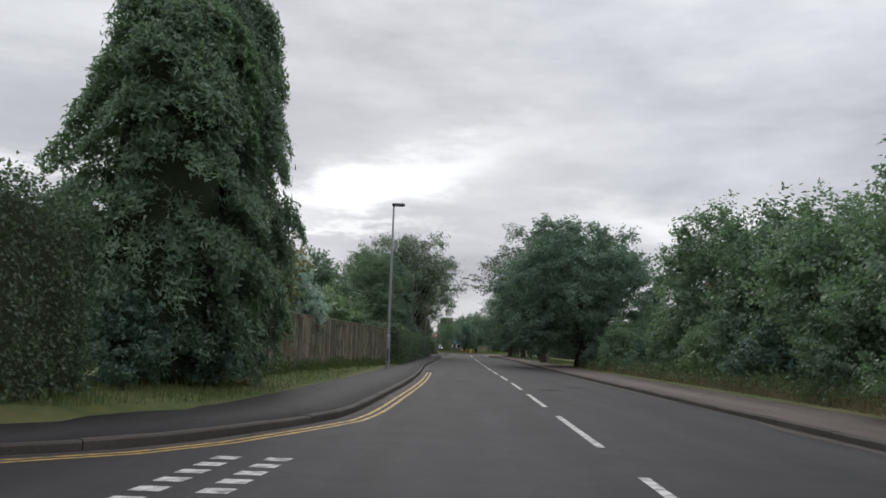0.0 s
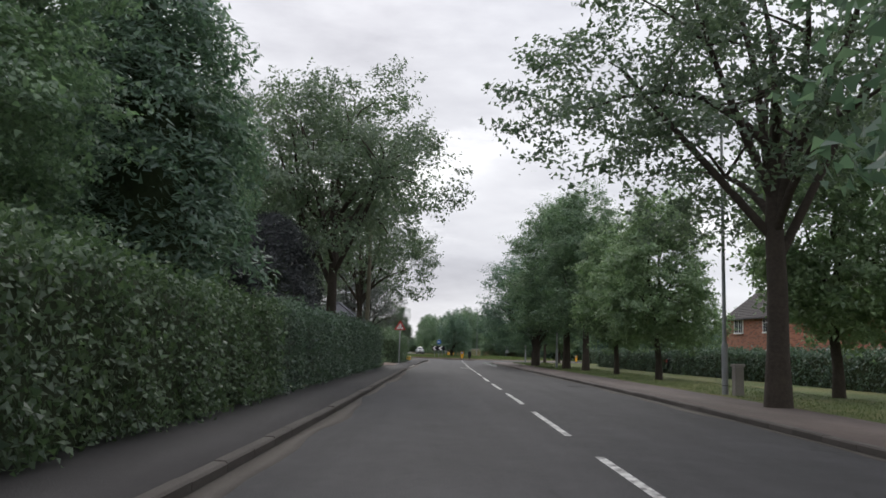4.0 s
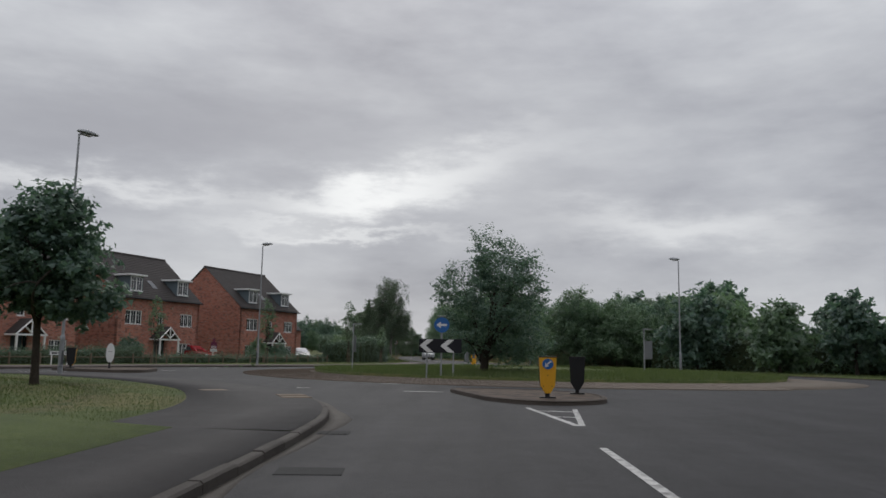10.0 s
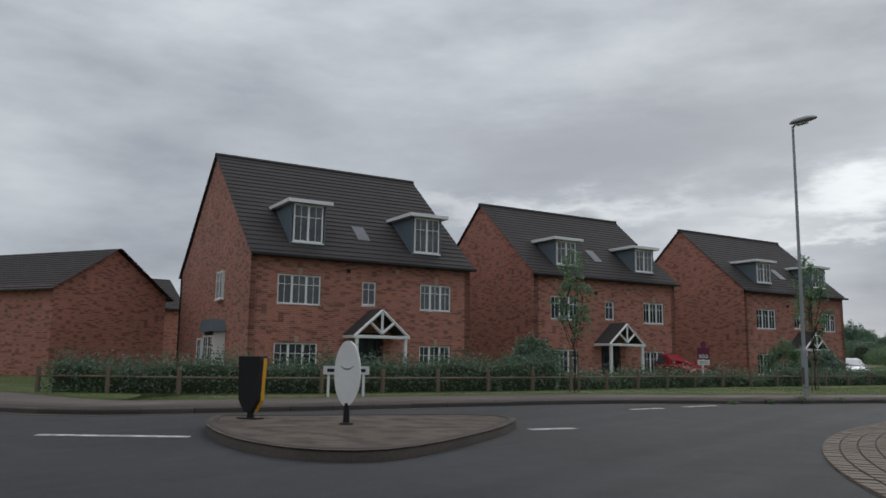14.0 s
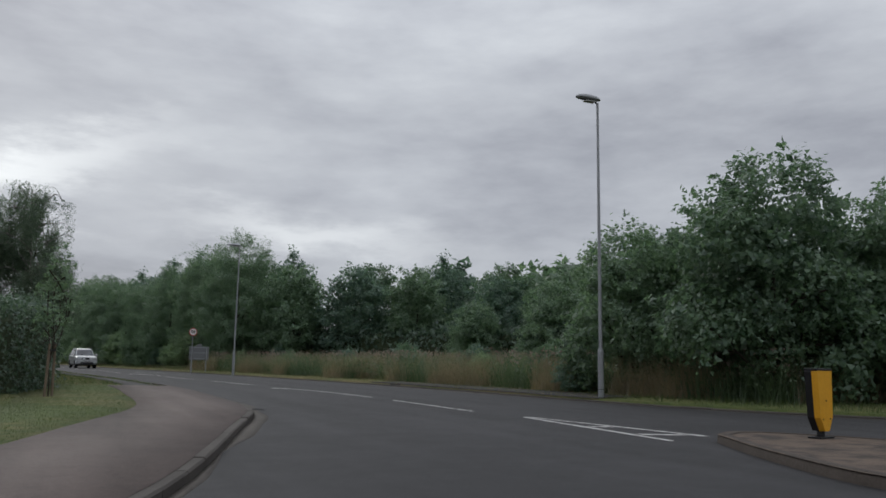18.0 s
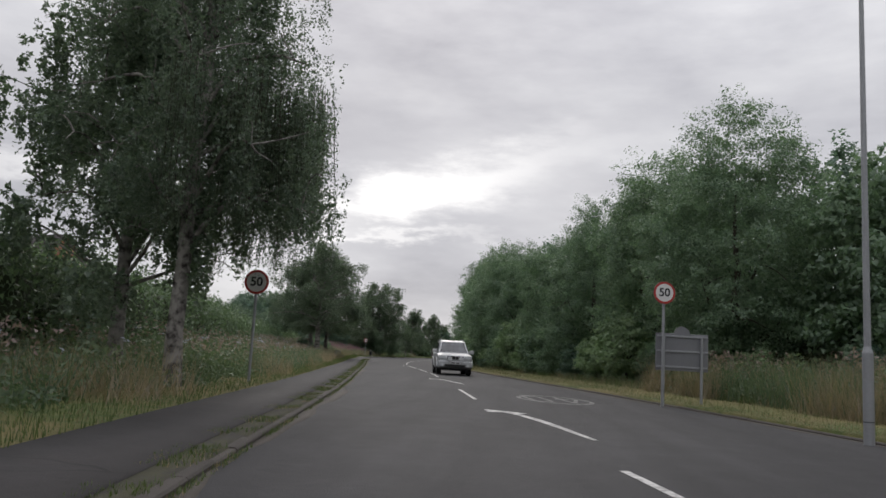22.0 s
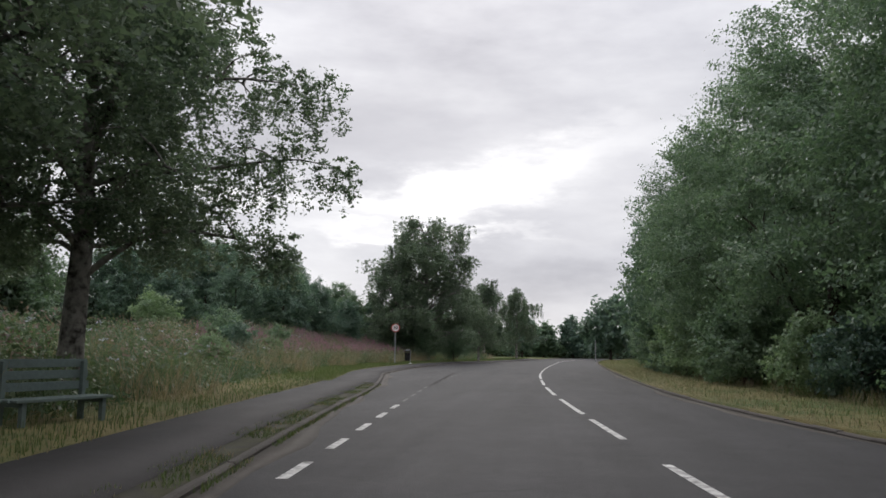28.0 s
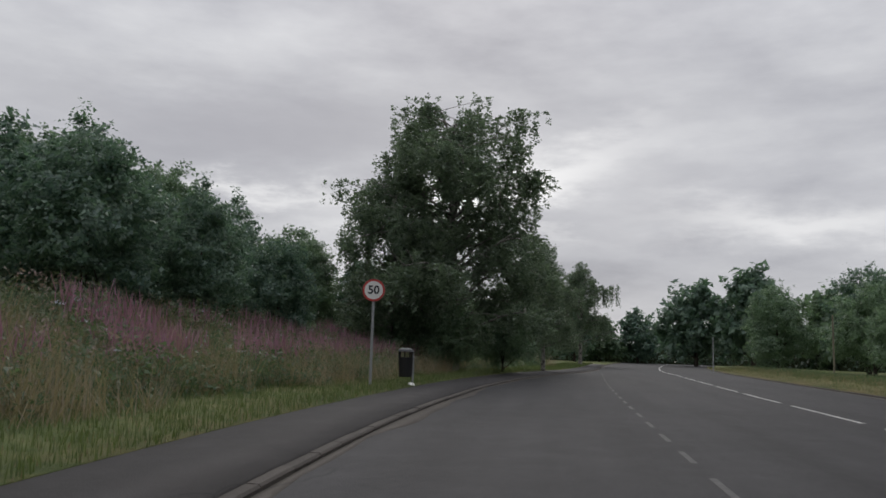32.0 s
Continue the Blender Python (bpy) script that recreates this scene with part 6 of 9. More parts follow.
# ---- grass and weeds
G = np.random.default_rng(77)
FL = smooth_line([(-5.51, -37.2), (-5.28, -33.5), (-4.92, -28.0), (-4.38, -21.0), (-3.85, -15.0), (-3.69, -13.2)], 0.5)
p, o = scatter(G, left_a[left_a[:, 1] > -52], -4.0, -1.9, 30000, 0.02)
blades("verge_grass", "green grass on the verge by the fence", p[p[:, 1] < -12], 0.13, BLADE, 61, 0.007)
p, o = scatter(G, FL, 0.03, 0.55, 9000)
blades("fence_grass", "long rank grass against the foot of the fence", patchy(p, 0.9, 0.7, 2), 0.34, BLADE, 67, 0.007, 0.7)
p, o = scatter(G, FL, 0.03, 0.32, 9000)
weed_mass("fence_weeds", "broad weeds and a climber at the foot of the fence", patchy(p, 0.7, 0.5, 5), 0.42, WEED, 68, 0.045)
p, o = scatter(G, north_a, -7.5, -2.2, 70000, 0.02)
blades("lawn_grass", "mown lawn grass beside the houses", p, 0.035, BLADE, 62, 0.005)
p, o = scatter(G, left_b, -9.0, -2.6, 42000, 0.02)
q, o = scatter(G, left_a[left_a[:, 1] > 71], -8.0, -2.7, 14000, 0.02)
q[:, 2] = np.maximum(q[:, 2], 0.13)
p = np.vstack([p, q])
blades("corner_grass", "mown grass at the street corner", p, 0.05, BLADE, 63, 0.007)
p, o = scatter(G, right_s[(right_s[:, 1] < 80) & (right_s[:, 1] > 5)], -5.6, -2.1, 26000, 0.02)
blades("mown_grass", "mown grass under the lime trees", p, 0.05, BLADE, 64, 0.009)
t, r = G.uniform(0, 2 * math.pi, 90000), R_GRASS * np.sqrt(G.uniform(0.15, 1, 90000))
p = np.column_stack([CENTRE[0] + r * np.cos(t), CENTRE[1] + r * np.sin(t)])
p = np.column_stack([p, np.maximum(land(p), 0.2)])
blades("island_grass", "longer fresh green grass on the roundabout", p, 0.20, BLADE, 65, 0.008)
for nm, ln, a, b, n, h, mt, lb in [
        ("verge_straw", north_b, -4.4, -1.6, 11000, 0.07, STRAW, "yellowed mown grass on the verge"),
        ("verge_green", north_b, -4.6, -1.62, 36000, 0.11, BLADE, "green grass on the verge"),
        ("layby_straw", north_c[:110], -4.2, -1.45, 12000, 0.07, STRAW, "yellowed grass by the lay-by"),
        ("layby_green", north_c[:110], -4.4, -1.45, 44000, 0.15, BLADE, "green grass by the lay-by"),
        ("dry_verge", right_n, -4.4, -0.05, 45000, 0.06, STRAW, "dry yellow grass on the verge"),
        ("dry_verge_green", right_n, -4.8, -0.05, 26000, 0.11, BLADE, "green grass among the dry"),
        ("wood_grass", right_n, -7.0, -4.0, 36000, 0.4, WEED, "tall grass along the wood"),
        ("junction_grass", right_e, -4.6, -0.1, 20000, 0.16, BLADE, "grass verge round the junction")]:
    p, o = scatter(G, ln, a, b, n, 0.02)
    blades(nm, lb, p, h, mt, n % 97, 0.007)
for nm, mt, n, keep, hgt, sd in (("kerb_grass", BLADE, 46000, 0.5, 0.055, 3), ("kerb_straw", STRAW, 16000, 0.4, 0.05, 9)):
    p, o = scatter(G, north_b, -0.55, 0.14, n, 0.0)
    p[:, 2] = np.where(o > 0.08, 0.05, 0.0)
    blades(nm, "short rough grass grown over the kerb", patchy(p, 0.45, keep, sd), hgt, mt, 33 + sd, 0.006, 0.7)
for nm, mt, n, keep, hgt, sd, lb in (("rank_verge_grass", BLADE, 40000, 0.55, 0.36, 4, "longer green grass at the back of the verge"), ("rank_verge_straw", STRAW, 30000, 0.4, 0.38, 7, "longer dry grass at the back of the verge")):
    p, o = scatter(G, right_n, -5.4, -2.6, n, 0.0)
    blades(nm, lb, patchy(p, 1.1, keep, sd), hgt, mt, 40 + sd, 0.007, 0.8)
# tall weeds on the bank
bank = smooth_line(BANK_LEFT[1:], 1.0)
p, o = scatter(G, bank, -5.5, 1.0, 150000)
weed_mass("bank_herbs", "broad-leaved weeds covering the bank", p, 0.9, WEED, 70, 0.06)
p, o = scatter(G, bank, 0.2, 1.5, 34000)
weed_mass("bank_foot_weeds", "dark low weeds along the foot of the bank", patchy(p, 0.9, 0.6, 7), 0.42, WEED, 87, 0.05)
p, o = scatter(G, bank, -5.5, 1.2, 36000)
p = patchy(p, 1.3, 0.6, 3)
blades("bank_weeds", "tall rank weeds on the bank", p, 0.85, WEED, 71, 0.011, 0.9, "weeds")
p, o = scatter(G, bank, -3.0, 2.0, 60000)
p = patchy(p, 1.5, 0.36, 1)
blades("bank_straw", "tall dry grass on the bank", p, 0.85, STRAW, 72, 0.007, 1.1, "grass")
p, o = scatter(G, cut(bank, 266, 304), -3.4, 0.2, 9000, 0.75)
p = patchy(p, 1.1, 0.52, 2)
p[:, 2] += G.uniform(-0.15, 0.25, len(p))
blades("willowherb", "pink rosebay willowherb in flower on the bank", p, 0.42, PINK, 73, 0.017, 0.5, "flowers")
p, o = scatter(G, cut(bank, 258, 312), -4.8, 0.6, 60000)
weed_mass("willowherb_leaves", "tall leafy stems of willowherb on the bank", p, 1.25, WEED, 84, 0.05)
p, o = scatter(G, cut(bank, 258, 312), -3.8, 1.2, 40000)
p = patchy(p, 0.9, 0.5, 4)
blades("willowherb_stems", "straw-coloured stems among the willowherb", p, 1.2, STRAW, 86, 0.006, 0.9, "weeds")
p, o = scatter(G, bank, -4.6, 0.6, 30000)
p = patchy(p, 1.2, 0.4, 6)
p[:, 2] += G.uniform(0.55, 1.0, len(p))
weed_mass("bank_seed_heads", "brown seed heads of docks and grasses on the bank", p, 0.25, SEED, 81, 0.05)
p, o = scatter(G, bank, -4.2, 0.4, 260)
p[:, 2] += G.uniform(0.7, 1.0, len(p))
p = np.repeat(p, 9, 0) + np.column_stack([G.normal(0, 0.05, (len(p) * 9, 2)), G.normal(0, 0.012, len(p) * 9)])
weed_mass("white_umbels", "white flower heads standing over the bank weeds", p, 0.02, UMBEL, 85, 0.035, "flowers")
# scrub beside the road after the junction
scrub = smooth_line([(10.4, 141), (9.6, 150), (9.0, 158), (7.9, 167), (6.2, 178), (5.2, 187), (3.6, 196)], 1.0)
p, o = scatter(G, scrub, -0.6, 11.0, 110000)
weed_mass("scrub_herbs", "nettles and broad weeds beside the road", p, 1.35, WEED, 78, 0.06)
p, o = scatter(G, scrub, -0.8, 10.0, 50000)
p = patchy(p, 1.7, 0.5, 4)
blades("scrub_weeds", "tall green weeds beside the road", p, 1.35, WEED, 74, 0.012, 0.8, "weeds")
p, o = scatter(G, scrub, -1.2, 6.0, 90000)
p = patchy(p, 1.3, 0.45, 5)
blades("scrub_straw", "tall pale seeding grass beside the road", p, 1.3, STRAW, 75, 0.007, 0.8, "grass")
p, o = scatter(G, scrub, -0.5, 8.0, 30000)
p = patchy(p, 1.5, 0.4, 8)
p[:, 2] += G.uniform(0.7, 1.45, len(p))
weed_mass("scrub_seed_heads", "brown seed heads among the weeds", p, 0.3, SEED, 82, 0.055)
for k, (x, y, kd, s) in enumerate([(9.3, 149.5, "shrub_b", 0.62), (10.6, 153.0, "shrub_a", 0.6), (9.9, 157.5, "shrub_light", 0.5), (11.5, 161.0, "shrub_b", 0.75), (9.4, 164.5, "shrub_b", 0.55), (10.8, 168.5, "shrub_a", 0.6), (8.6, 171.5, "shrub_light", 0.42), (9.8, 176.0, "shrub_b", 0.7), (7.3, 181.0, "shrub_a", 0.5), (12.6, 172.0, "shrub_b", 0.85)]):
    stand(kd, x, y, "dark bramble clump among the tall grass", s, 71 * k, "bush", "bush", "brambles in the scrub")
# weeds in the joint of the kerb by the houses
for k, (x, y, h) in enumerate([(-14.2, 119.25, 0.14), (-13.55, 120.2, 0.18), (-12.95, 121.1, 0.42), (-12.2, 122.3, 0.24), (-11.4, 123.5, 0.16), (-10.75, 124.4, 0.12)]):
    p = np.column_stack([G.normal(x, 0.07, 130), G.normal(y, 0.09, 130), np.full(130, 0.01)])
    weed_mass("kerb_weed", "tuft of green weeds growing in the kerb joint", p, h * 0.6, WEED, 83 + k, 0.03)
p, o = scatter(G, smooth_line([(7.5, -50), (7.7, -35), (7.8, -20), (7.7, -6)], 1.0), -0.4, 2.2, 26000)
weed_mass("roadside_herbs", "weeds at the foot of the bushes", p, 0.7, WEED, 79, 0.06)
blades("roadside_weeds", "weeds and dry grass at the foot of the bushes", p, 0.45, STRAW, 76, 0.006, 0.5, "weeds")
p, o = scatter(G, cut(left_a, 30, 62), -3.4, -1.7, 9000)
weed_mass("hedge_foot", "low weeds at the foot of the hedge", p[(p[:, 1] < 36) | (p[:, 1] > 47)], 0.3, WEED, 80, 0.05)

# ---------------------------------------------------------------- traffic islands


ISLAND_TOP = material("worn_island_top", (0.12, 0.09, 0.07), 0.95, 25, 1.1, 0.4, 0.4, 0.6, tint=(0.05, 0.042, 0.036))
ISLAND_KERB = material("dark_island_kerb", (0.075, 0.062, 0.052), 0.9, 30, 1.3, 0.4, 0.4, 0.5)


def traffic_island(name, outline, label, z=0.12):
    pts = smooth_line(outline + [outline[0]], 0.35)[:-1]
    root = thing(name, Matrix.Identity(4), label, "traffic island", kind="structure")
    flat_poly("surface", [tuple(p) for p in pts * 1.0], z, ISLAND_TOP).parent = root
    c = pts.mean(0)
    inner = c + (pts - c) * 0.93
    n = len(pts)
    rows = np.stack([np.column_stack([pts, np.full(n, -0.02)]), np.column_stack([c + (pts - c) * 0.995, np.full(n, z - 0.02)]), np.column_stack([c + (pts - c) * 0.97, np.full(n, z + 0.012)]), np.column_stack([inner, np.full(n, z + 0.012)]), np.column_stack([inner, np.full(n, z - 0.02)])], 1).reshape(-1, 3)
    f = np.array([(i * 5 + j, ((i + 1) % n) * 5 + j, ((i + 1) % n) * 5 + j + 1, i * 5 + j + 1) for i in range(n) for j in range(4)])
    part_mesh("kerb", mesh_of("island_kerb", rows, f, ISLAND_KERB, smooth=False), root)
    return root


traffic_island("traffic_island_south", [(1.3, 88.5), (2.0, 87.4), (2.9, 87.1), (3.9, 87.9), (4.3, 89.4), (4.2, 91.3), (3.0, 92.8), (1.2, 93.1), (0.4, 92.6)], "low kerbed traffic island with worn asphalt top", 0.09)
traffic_island("traffic_island_west", [(-18.5, 106.3), (-17.2, 105.2), (-15.4, 104.3), (-14.0, 104.2), (-13.5, 105.2), (-14.3, 108.4), (-15.4, 109.8), (-17.2, 108.0)], "kerbed traffic island at the mouth of the side road")
traffic_island("traffic_island_north", [(1.35, 134.9), (0.3, 133.0), (-0.4, 131.0), (0.2, 129.2), (2.2, 128.6), (3.6, 130.6), (3.2, 133.4), (2.2, 135.2)], "kerbed traffic island with worn asphalt top")

# ---------------------------------------------------------------- street furniture


def street_lamp(x, y, h, toward, label, head="flat", arm=0.35, z=0.1):
    """A steel column with a wider base and a lantern reaching out at the angle toward."""
    root = thing("street_lamp", pose(x, y, z, 0, 0, toward), label, "street lamp", "street lamps")
    bm = bmesh.new()
    rod(bm, (0, 0, -0.1), (0, 0, 1.35), 0.085, 0.085, 14)
    rod(bm, (0, 0, 1.35), (0, 0, 1.45), 0.085, 0.055, 14)
    part("base", bm, STEEL, root, smooth=False)
    bm = bmesh.new()
    rod(bm, (0, 0, 0.25), (0, 0, 0.27), 0.087, 0.087, 14)
    box(bm, -0.04, 0.04, -0.092, -0.08, 0.35, 0.85, 0.003)
    part("door", bm, STEEL_DARK, root)
    bm = bmesh.new()
    rod(bm, (0, 0, 1.4), (0, 0, h - 0.05), 0.056, 0.036, 12)
    rod(bm, (0, 0, h - 0.08), (arm, 0, h + 0.0), 0.03, 0.03, 10)
    part("column", bm, STEEL, root)
    bm = bmesh.new()
    if head == "flat":
        box(bm, arm - 0.12, arm + 0.42, -0.13, 0.13, h - 0.03, h + 0.06, 0.025)
        part("lantern", bm, STEEL_DARK, root)
    else:
        bmesh.ops.create_uvsphere(bm, u_segments=16, v_segments=10, radius=1.0)
        for v in bm.verts:
            v.co = Vector((arm + 0.25 + v.co.x * 0.46, v.co.y * 0.17, h + 0.05 + (v.co.z * 0.13 if v.co.z > 0 else v.co.z * 0.05)))
        part("lantern", bm, LAMP_GREY, root, smooth=True)
    bm = bmesh.new()
    box(bm, arm + 0.02, arm + 0.38, -0.10, 0.10, h - 0.05, h - 0.025, 0.008)
    part("lens", bm, LAMP_BOWL, root)
    return root


street_lamp(-3.0, -22.2, 6.9, 0, "slim grey street lamp beside the footway", "flat", 0.05)
street_lamp(7.75, 14.6, 8.1, 180, "grey street lamp beside the mown verge", "bowl", 0.1)
street_lamp(8.3, 49.0, 8.1, 180, "grey street lamp among the lime trees", "bowl", 0.1)
street_lamp(8.7, 72.9, 7.9, 180, "grey street lamp by the junction", "bowl", 0.1)
street_lamp(16.25, 126.3, 8.0, 200, "tall grey street lamp beyond the roundabout", "bowl", 0.1)
street_lamp(-13.35, 123.6, 8.3, -20, "tall grey street lamp on the footway by the houses", "bowl", 0.1)
street_lamp(-13.8, 98.0, 9.0, 60, "tall grey street lamp by the side road", "bowl", 0.1)
street_lamp(7.2, 145.3, 9.0, 180, "tall grey street lamp beside the scrub", "bowl", 0.1)
street_lamp(-19.05, 202.2, 6.0, 170, "slim grey street lamp above the bank", "flat", 0.1)
street_lamp(2.95, 178.6, 8.4, 180, "tall grey street lamp before the wood", "bowl", 0.1)


def pole(x, y, h, r, mat, name, label, category, z=0.1):
    root = thing(name, pose(x, y, z), label, category)
    bm = bmesh.new()
    rod(bm, (0, 0, -0.1), (0, 0, h), r, r * 0.8, 14)
    part("shaft", bm, mat, root, smooth=False)
    bm = bmesh.new()
    rod(bm, (0, 0, h), (0, 0, h + 0.05), r * 0.85, r * 0.3, 14)
    part("cap", bm, mat, root)
    return root


pole(-3.58, 31.0, 8.6, 0.105, POLE_WOOD, "telegraph_pole", "weathered wooden telegraph pole by the hedge", "pole")
pole(-7.1, 334.8, 2.6, 0.05, STEEL, "post", "thin grey post standing at the roadside", "post")
pole(0.8, 331.0, 4.4, 0.07, POLE_WOOD, "telegraph_pole", "wooden pole with a short crossbar", "pole")


def round_sign(x, y, h, turn, label, face="50", r=0.30, z=0.1, back=False):
    """A round plate on a post; h: height of the plate's middle. It faces -y before turning."""
    root = thing("speed_sign", pose(x, y, z, 0, 0, turn), label, "road sign")
    bm = bmesh.new()
    rod(bm, (0, 0.045, -0.1), (0, 0.045, h + r * 0.7), 0.038, 0.038, 12)
    part("post", bm, STEEL, root)
    plate = part("plate", disc(bmesh.new(), r, -0.01, 0.006), SIGN_GREY, root)
    part("white_face", disc(bmesh.new(), r * 0.80, -0.016, -0.0102), SIGN_WHITE, plate)
    part("red_rim", ring(bmesh.new(), r * 0.80, r * 0.985, -0.016, -0.0102), SIGN_RED, plate)
    bm = text_mesh(face, r * 1.02)
    bm.transform(Matrix.Translation((0, -0.019, 0)))
    part("number", bm, SIGN_BLACK, plate)
    plate.location = (0, 0, h)
    bm = bmesh.new()
    box(bm, -0.06, 0.06, 0.006, 0.03, h - 0.14, h - 0.10, 0.004)
    box(bm, -0.06, 0.06, 0.006, 0.03, h + 0.10, h + 0.14, 0.004)
    part("clamp", bm, STEEL, root)
    return root


round_sign(-9.1, 184.85, 2.52, 5, "weathered round sign reading 50 on a grey post", r=0.31)
round_sign(1.45, 186.8, 2.92, 8, "round red-rimmed sign reading 50 on a grey post", r=0.30)
round_sign(-23.4, 288.9, 2.5, 12, "round red-rimmed sign reading 50 on a leaning post", r=0.30)

# roundabout warning triangle
tri = thing("warning_sign", pose(-2.73, 45.84, 0.12, 0, 0.0, -4), "red-bordered triangular roundabout sign on a grey post", "road sign")
bm = bmesh.new()
rod(bm, (0, 0.045, -0.1), (0, 0.045, 2.75), 0.038, 0.038, 12)
part("post", bm, STEEL, tri)
plate = part("plate", prism(bmesh.new(), [(-0.34, 2.24), (0.34, 2.24), (0.37, 2.29), (0.03, 2.86), (-0.03, 2.86), (-0.37, 2.29)], -0.008, 0.006), SIGN_RED, tri)
part("white_face", prism(bmesh.new(), [(-0.24, 2.30), (0.24, 2.30), (0.0, 2.71)], -0.014, -0.0082), SIGN_WHITE, plate)
bm = bmesh.new()
for k in range(3):
    a0 = radians(120 * k + 10)
    pts = [(0.105 * math.cos(a0 + t), 2.43 + 0.105 * math.sin(a0 + t)) for t in np.linspace(0, 1.35, 8)] + [(0.075 * math.cos(a0 + t), 2.43 + 0.075 * math.sin(a0 + t)) for t in np.linspace(1.35, 0, 8)]
    prism(bm, pts, -0.018, -0.0145)
    e = a0 + 1.35
    prism(bm, [(0.125 * math.cos(e), 2.43 + 0.125 * math.sin(e)), (0.09 * math.cos(e + 0.45), 2.43 + 0.09 * math.sin(e + 0.45)), (0.055 * math.cos(e), 2.43 + 0.055 * math.sin(e))], -0.018, -0.0145)
part("ring_arrow", bm, SIGN_BLACK, plate)


def bollard(x, y, turn, label, arrow_sign=True, z=0.13, faded=False):
    """A yellow shield-shaped island bollard with a dark back."""
    root = thing("traffic_bollard", pose(x, y, z, 0, 0, turn) @ Matrix.Diagonal((0.95, 0.95, 0.9, 1.0)), label, "bollard", "island bollards")
    shape = [(-0.20, 1.02), (-0.21, 0.98), (-0.175, 0.30), (-0.06, 0.10), (0.06, 0.10), (0.175, 0.30), (0.21, 0.98), (0.20, 1.02)]
    part("front_shell", prism(bmesh.new(), shape, -0.10, -0.01), YELLOW, root)
    part("back_shell", prism(bmesh.new(), [(p * 1.03, q) for p, q in shape], -0.01, 0.09), BLACK, root)
    bm = bmesh.new()
    box(bm, -0.215, 0.215, -0.105, 0.095, 1.0, 1.035, 0.01)
    part("top_rim", bm, BLACK, root)
    bm = bmesh.new()
    rod(bm, (0, 0, -0.02), (0, 0, 0.14), 0.06, 0.05, 12)
    box(bm, -0.19, 0.19, -0.10, 0.10, -0.02, 0.015, 0.006)
    part("foot", bm, BLACK, root)
    bm = bmesh.new()
    for u, v in ((-0.1, 0.28), (0.1, 0.28), (0, 0.55)):
        disc(bm, 0.012, -0.106, -0.1005, 10, v, u)
    part("stud", bm, BLACK, root)
    if arrow_sign:
        sign = part("arrow_disc", disc(bmesh.new(), 0.135, -0.11, -0.1005, 30, 0.84), SIGN_GREY if faded else SIGN_BLUE, root, "round blue arrow disc")
        if not faded:
            b = prism(bmesh.new(), [(0.065, 0.93), (0.09, 0.905), (-0.005, 0.81), (0.03, 0.775), (-0.075, 0.76), (-0.06, 0.865), (-0.03, 0.835)], -0.114, -0.1105)
            part("arrow", b, SIGN_WHITE, sign)
    return root


bollard(2.72, 88.1, 0, "yellow island bollard with a blue arrow disc on the traffic island")
bollard(3.72, 90.3, 175, "dark-backed bollard on the traffic island")
bollard(2.35, 134.0, 12, "yellow bollard without its disc on the island", False)
bollard(1.6, 130.6, -8, "yellow bollard with a faded disc on the island", True, faded=True)
bollard(-17.6, 106.3, 190, "dark-backed bollard on the side road's island")
bollard(18.2, 97.6, -60, "yellow bollard at the east road", z=0.05)

# white oval marker on the west island
ov = thing("marker_post", pose(-15.9, 106.6, 0.12, 0, 0, 25), "white oval flexible marker post on the island", "marker post")
bm = bmesh.new()
pts = [(0.19 * math.cos(t), 0.72 + 0.46 * math.sin(t)) for t in np.linspace(0, 2 * math.pi, 36, endpoint=False)]
part("oval_plate", prism(bm, pts, -0.03, 0.03), WHITE, ov)
bm = bmesh.new()
rod(bm, (0, 0, -0.02), (0, 0, 0.3), 0.05, 0.04, 12)
rod(bm, (0, 0, -0.02), (0, 0, 0.03), 0.11, 0.09, 16)
part("foot", bm, BLACK, ov)
part("grey_mark", prism(bmesh.new(), [(-0.11, 0.83), (-0.04, 0.79), (0.04, 0.79), (0.11, 0.83), (0.04, 0.77), (-0.04, 0.77)], -0.034, -0.0305), SIGN_GREY, ov)

# chevron board and blue arrow on the island
cb = thing("chevron_sign", pose(-0.15, 101.5, 0.5, 0, 0, 5) @ Matrix.Scale(0.86, 4), "black chevron board with a blue arrow disc above it", "road sign")
bd = part("board", boxed(-1.0, 1.0, -0.02, 0.02, 0.72, 1.36, 0.006), SIGN_BLACK, cb)
for k in range(2):
    x = -0.98 + k * 0.98
    part("chevron", prism(bmesh.new(), [(x, 1.04), (x + 0.36, 1.34), (x + 0.66, 1.34), (x + 0.30, 1.04), (x + 0.66, 0.74), (x + 0.36, 0.74)], -0.026, -0.0205), SIGN_WHITE, bd)
for x in (-0.62, 0.62):
    bm = bmesh.new()
    rod(bm, (x, 0.06, -0.6), (x, 0.06, 1.3), 0.04, 0.04, 10)
    part("leg", bm, STEEL, cb)
bm = bmesh.new()
rod(bm, (0.05, 0.08, -0.6), (0.05, 0.08, 2.42), 0.045, 0.045, 12)
part("post", bm, STEEL, cb)
bl = part("blue_disc", disc(bmesh.new(), 0.36, 0.0, 0.03, 40, 2.02, 0.05), SIGN_BLUE, cb)
part("arrow", prism(bmesh.new(), [(-0.21, 2.02), (0.0, 2.17), (0.0, 2.07), (0.29, 2.07), (0.29, 1.97), (0.0, 1.97), (0.0, 1.87)], -0.006, -0.0005), SIGN_WHITE, bl)
bm = bmesh.new()
box(bm, -0.16, 0.26, -0.05, 0.12, 2.42, 2.46, 0.01)
part("sign_light", bm, LAMP_GREY, cb)


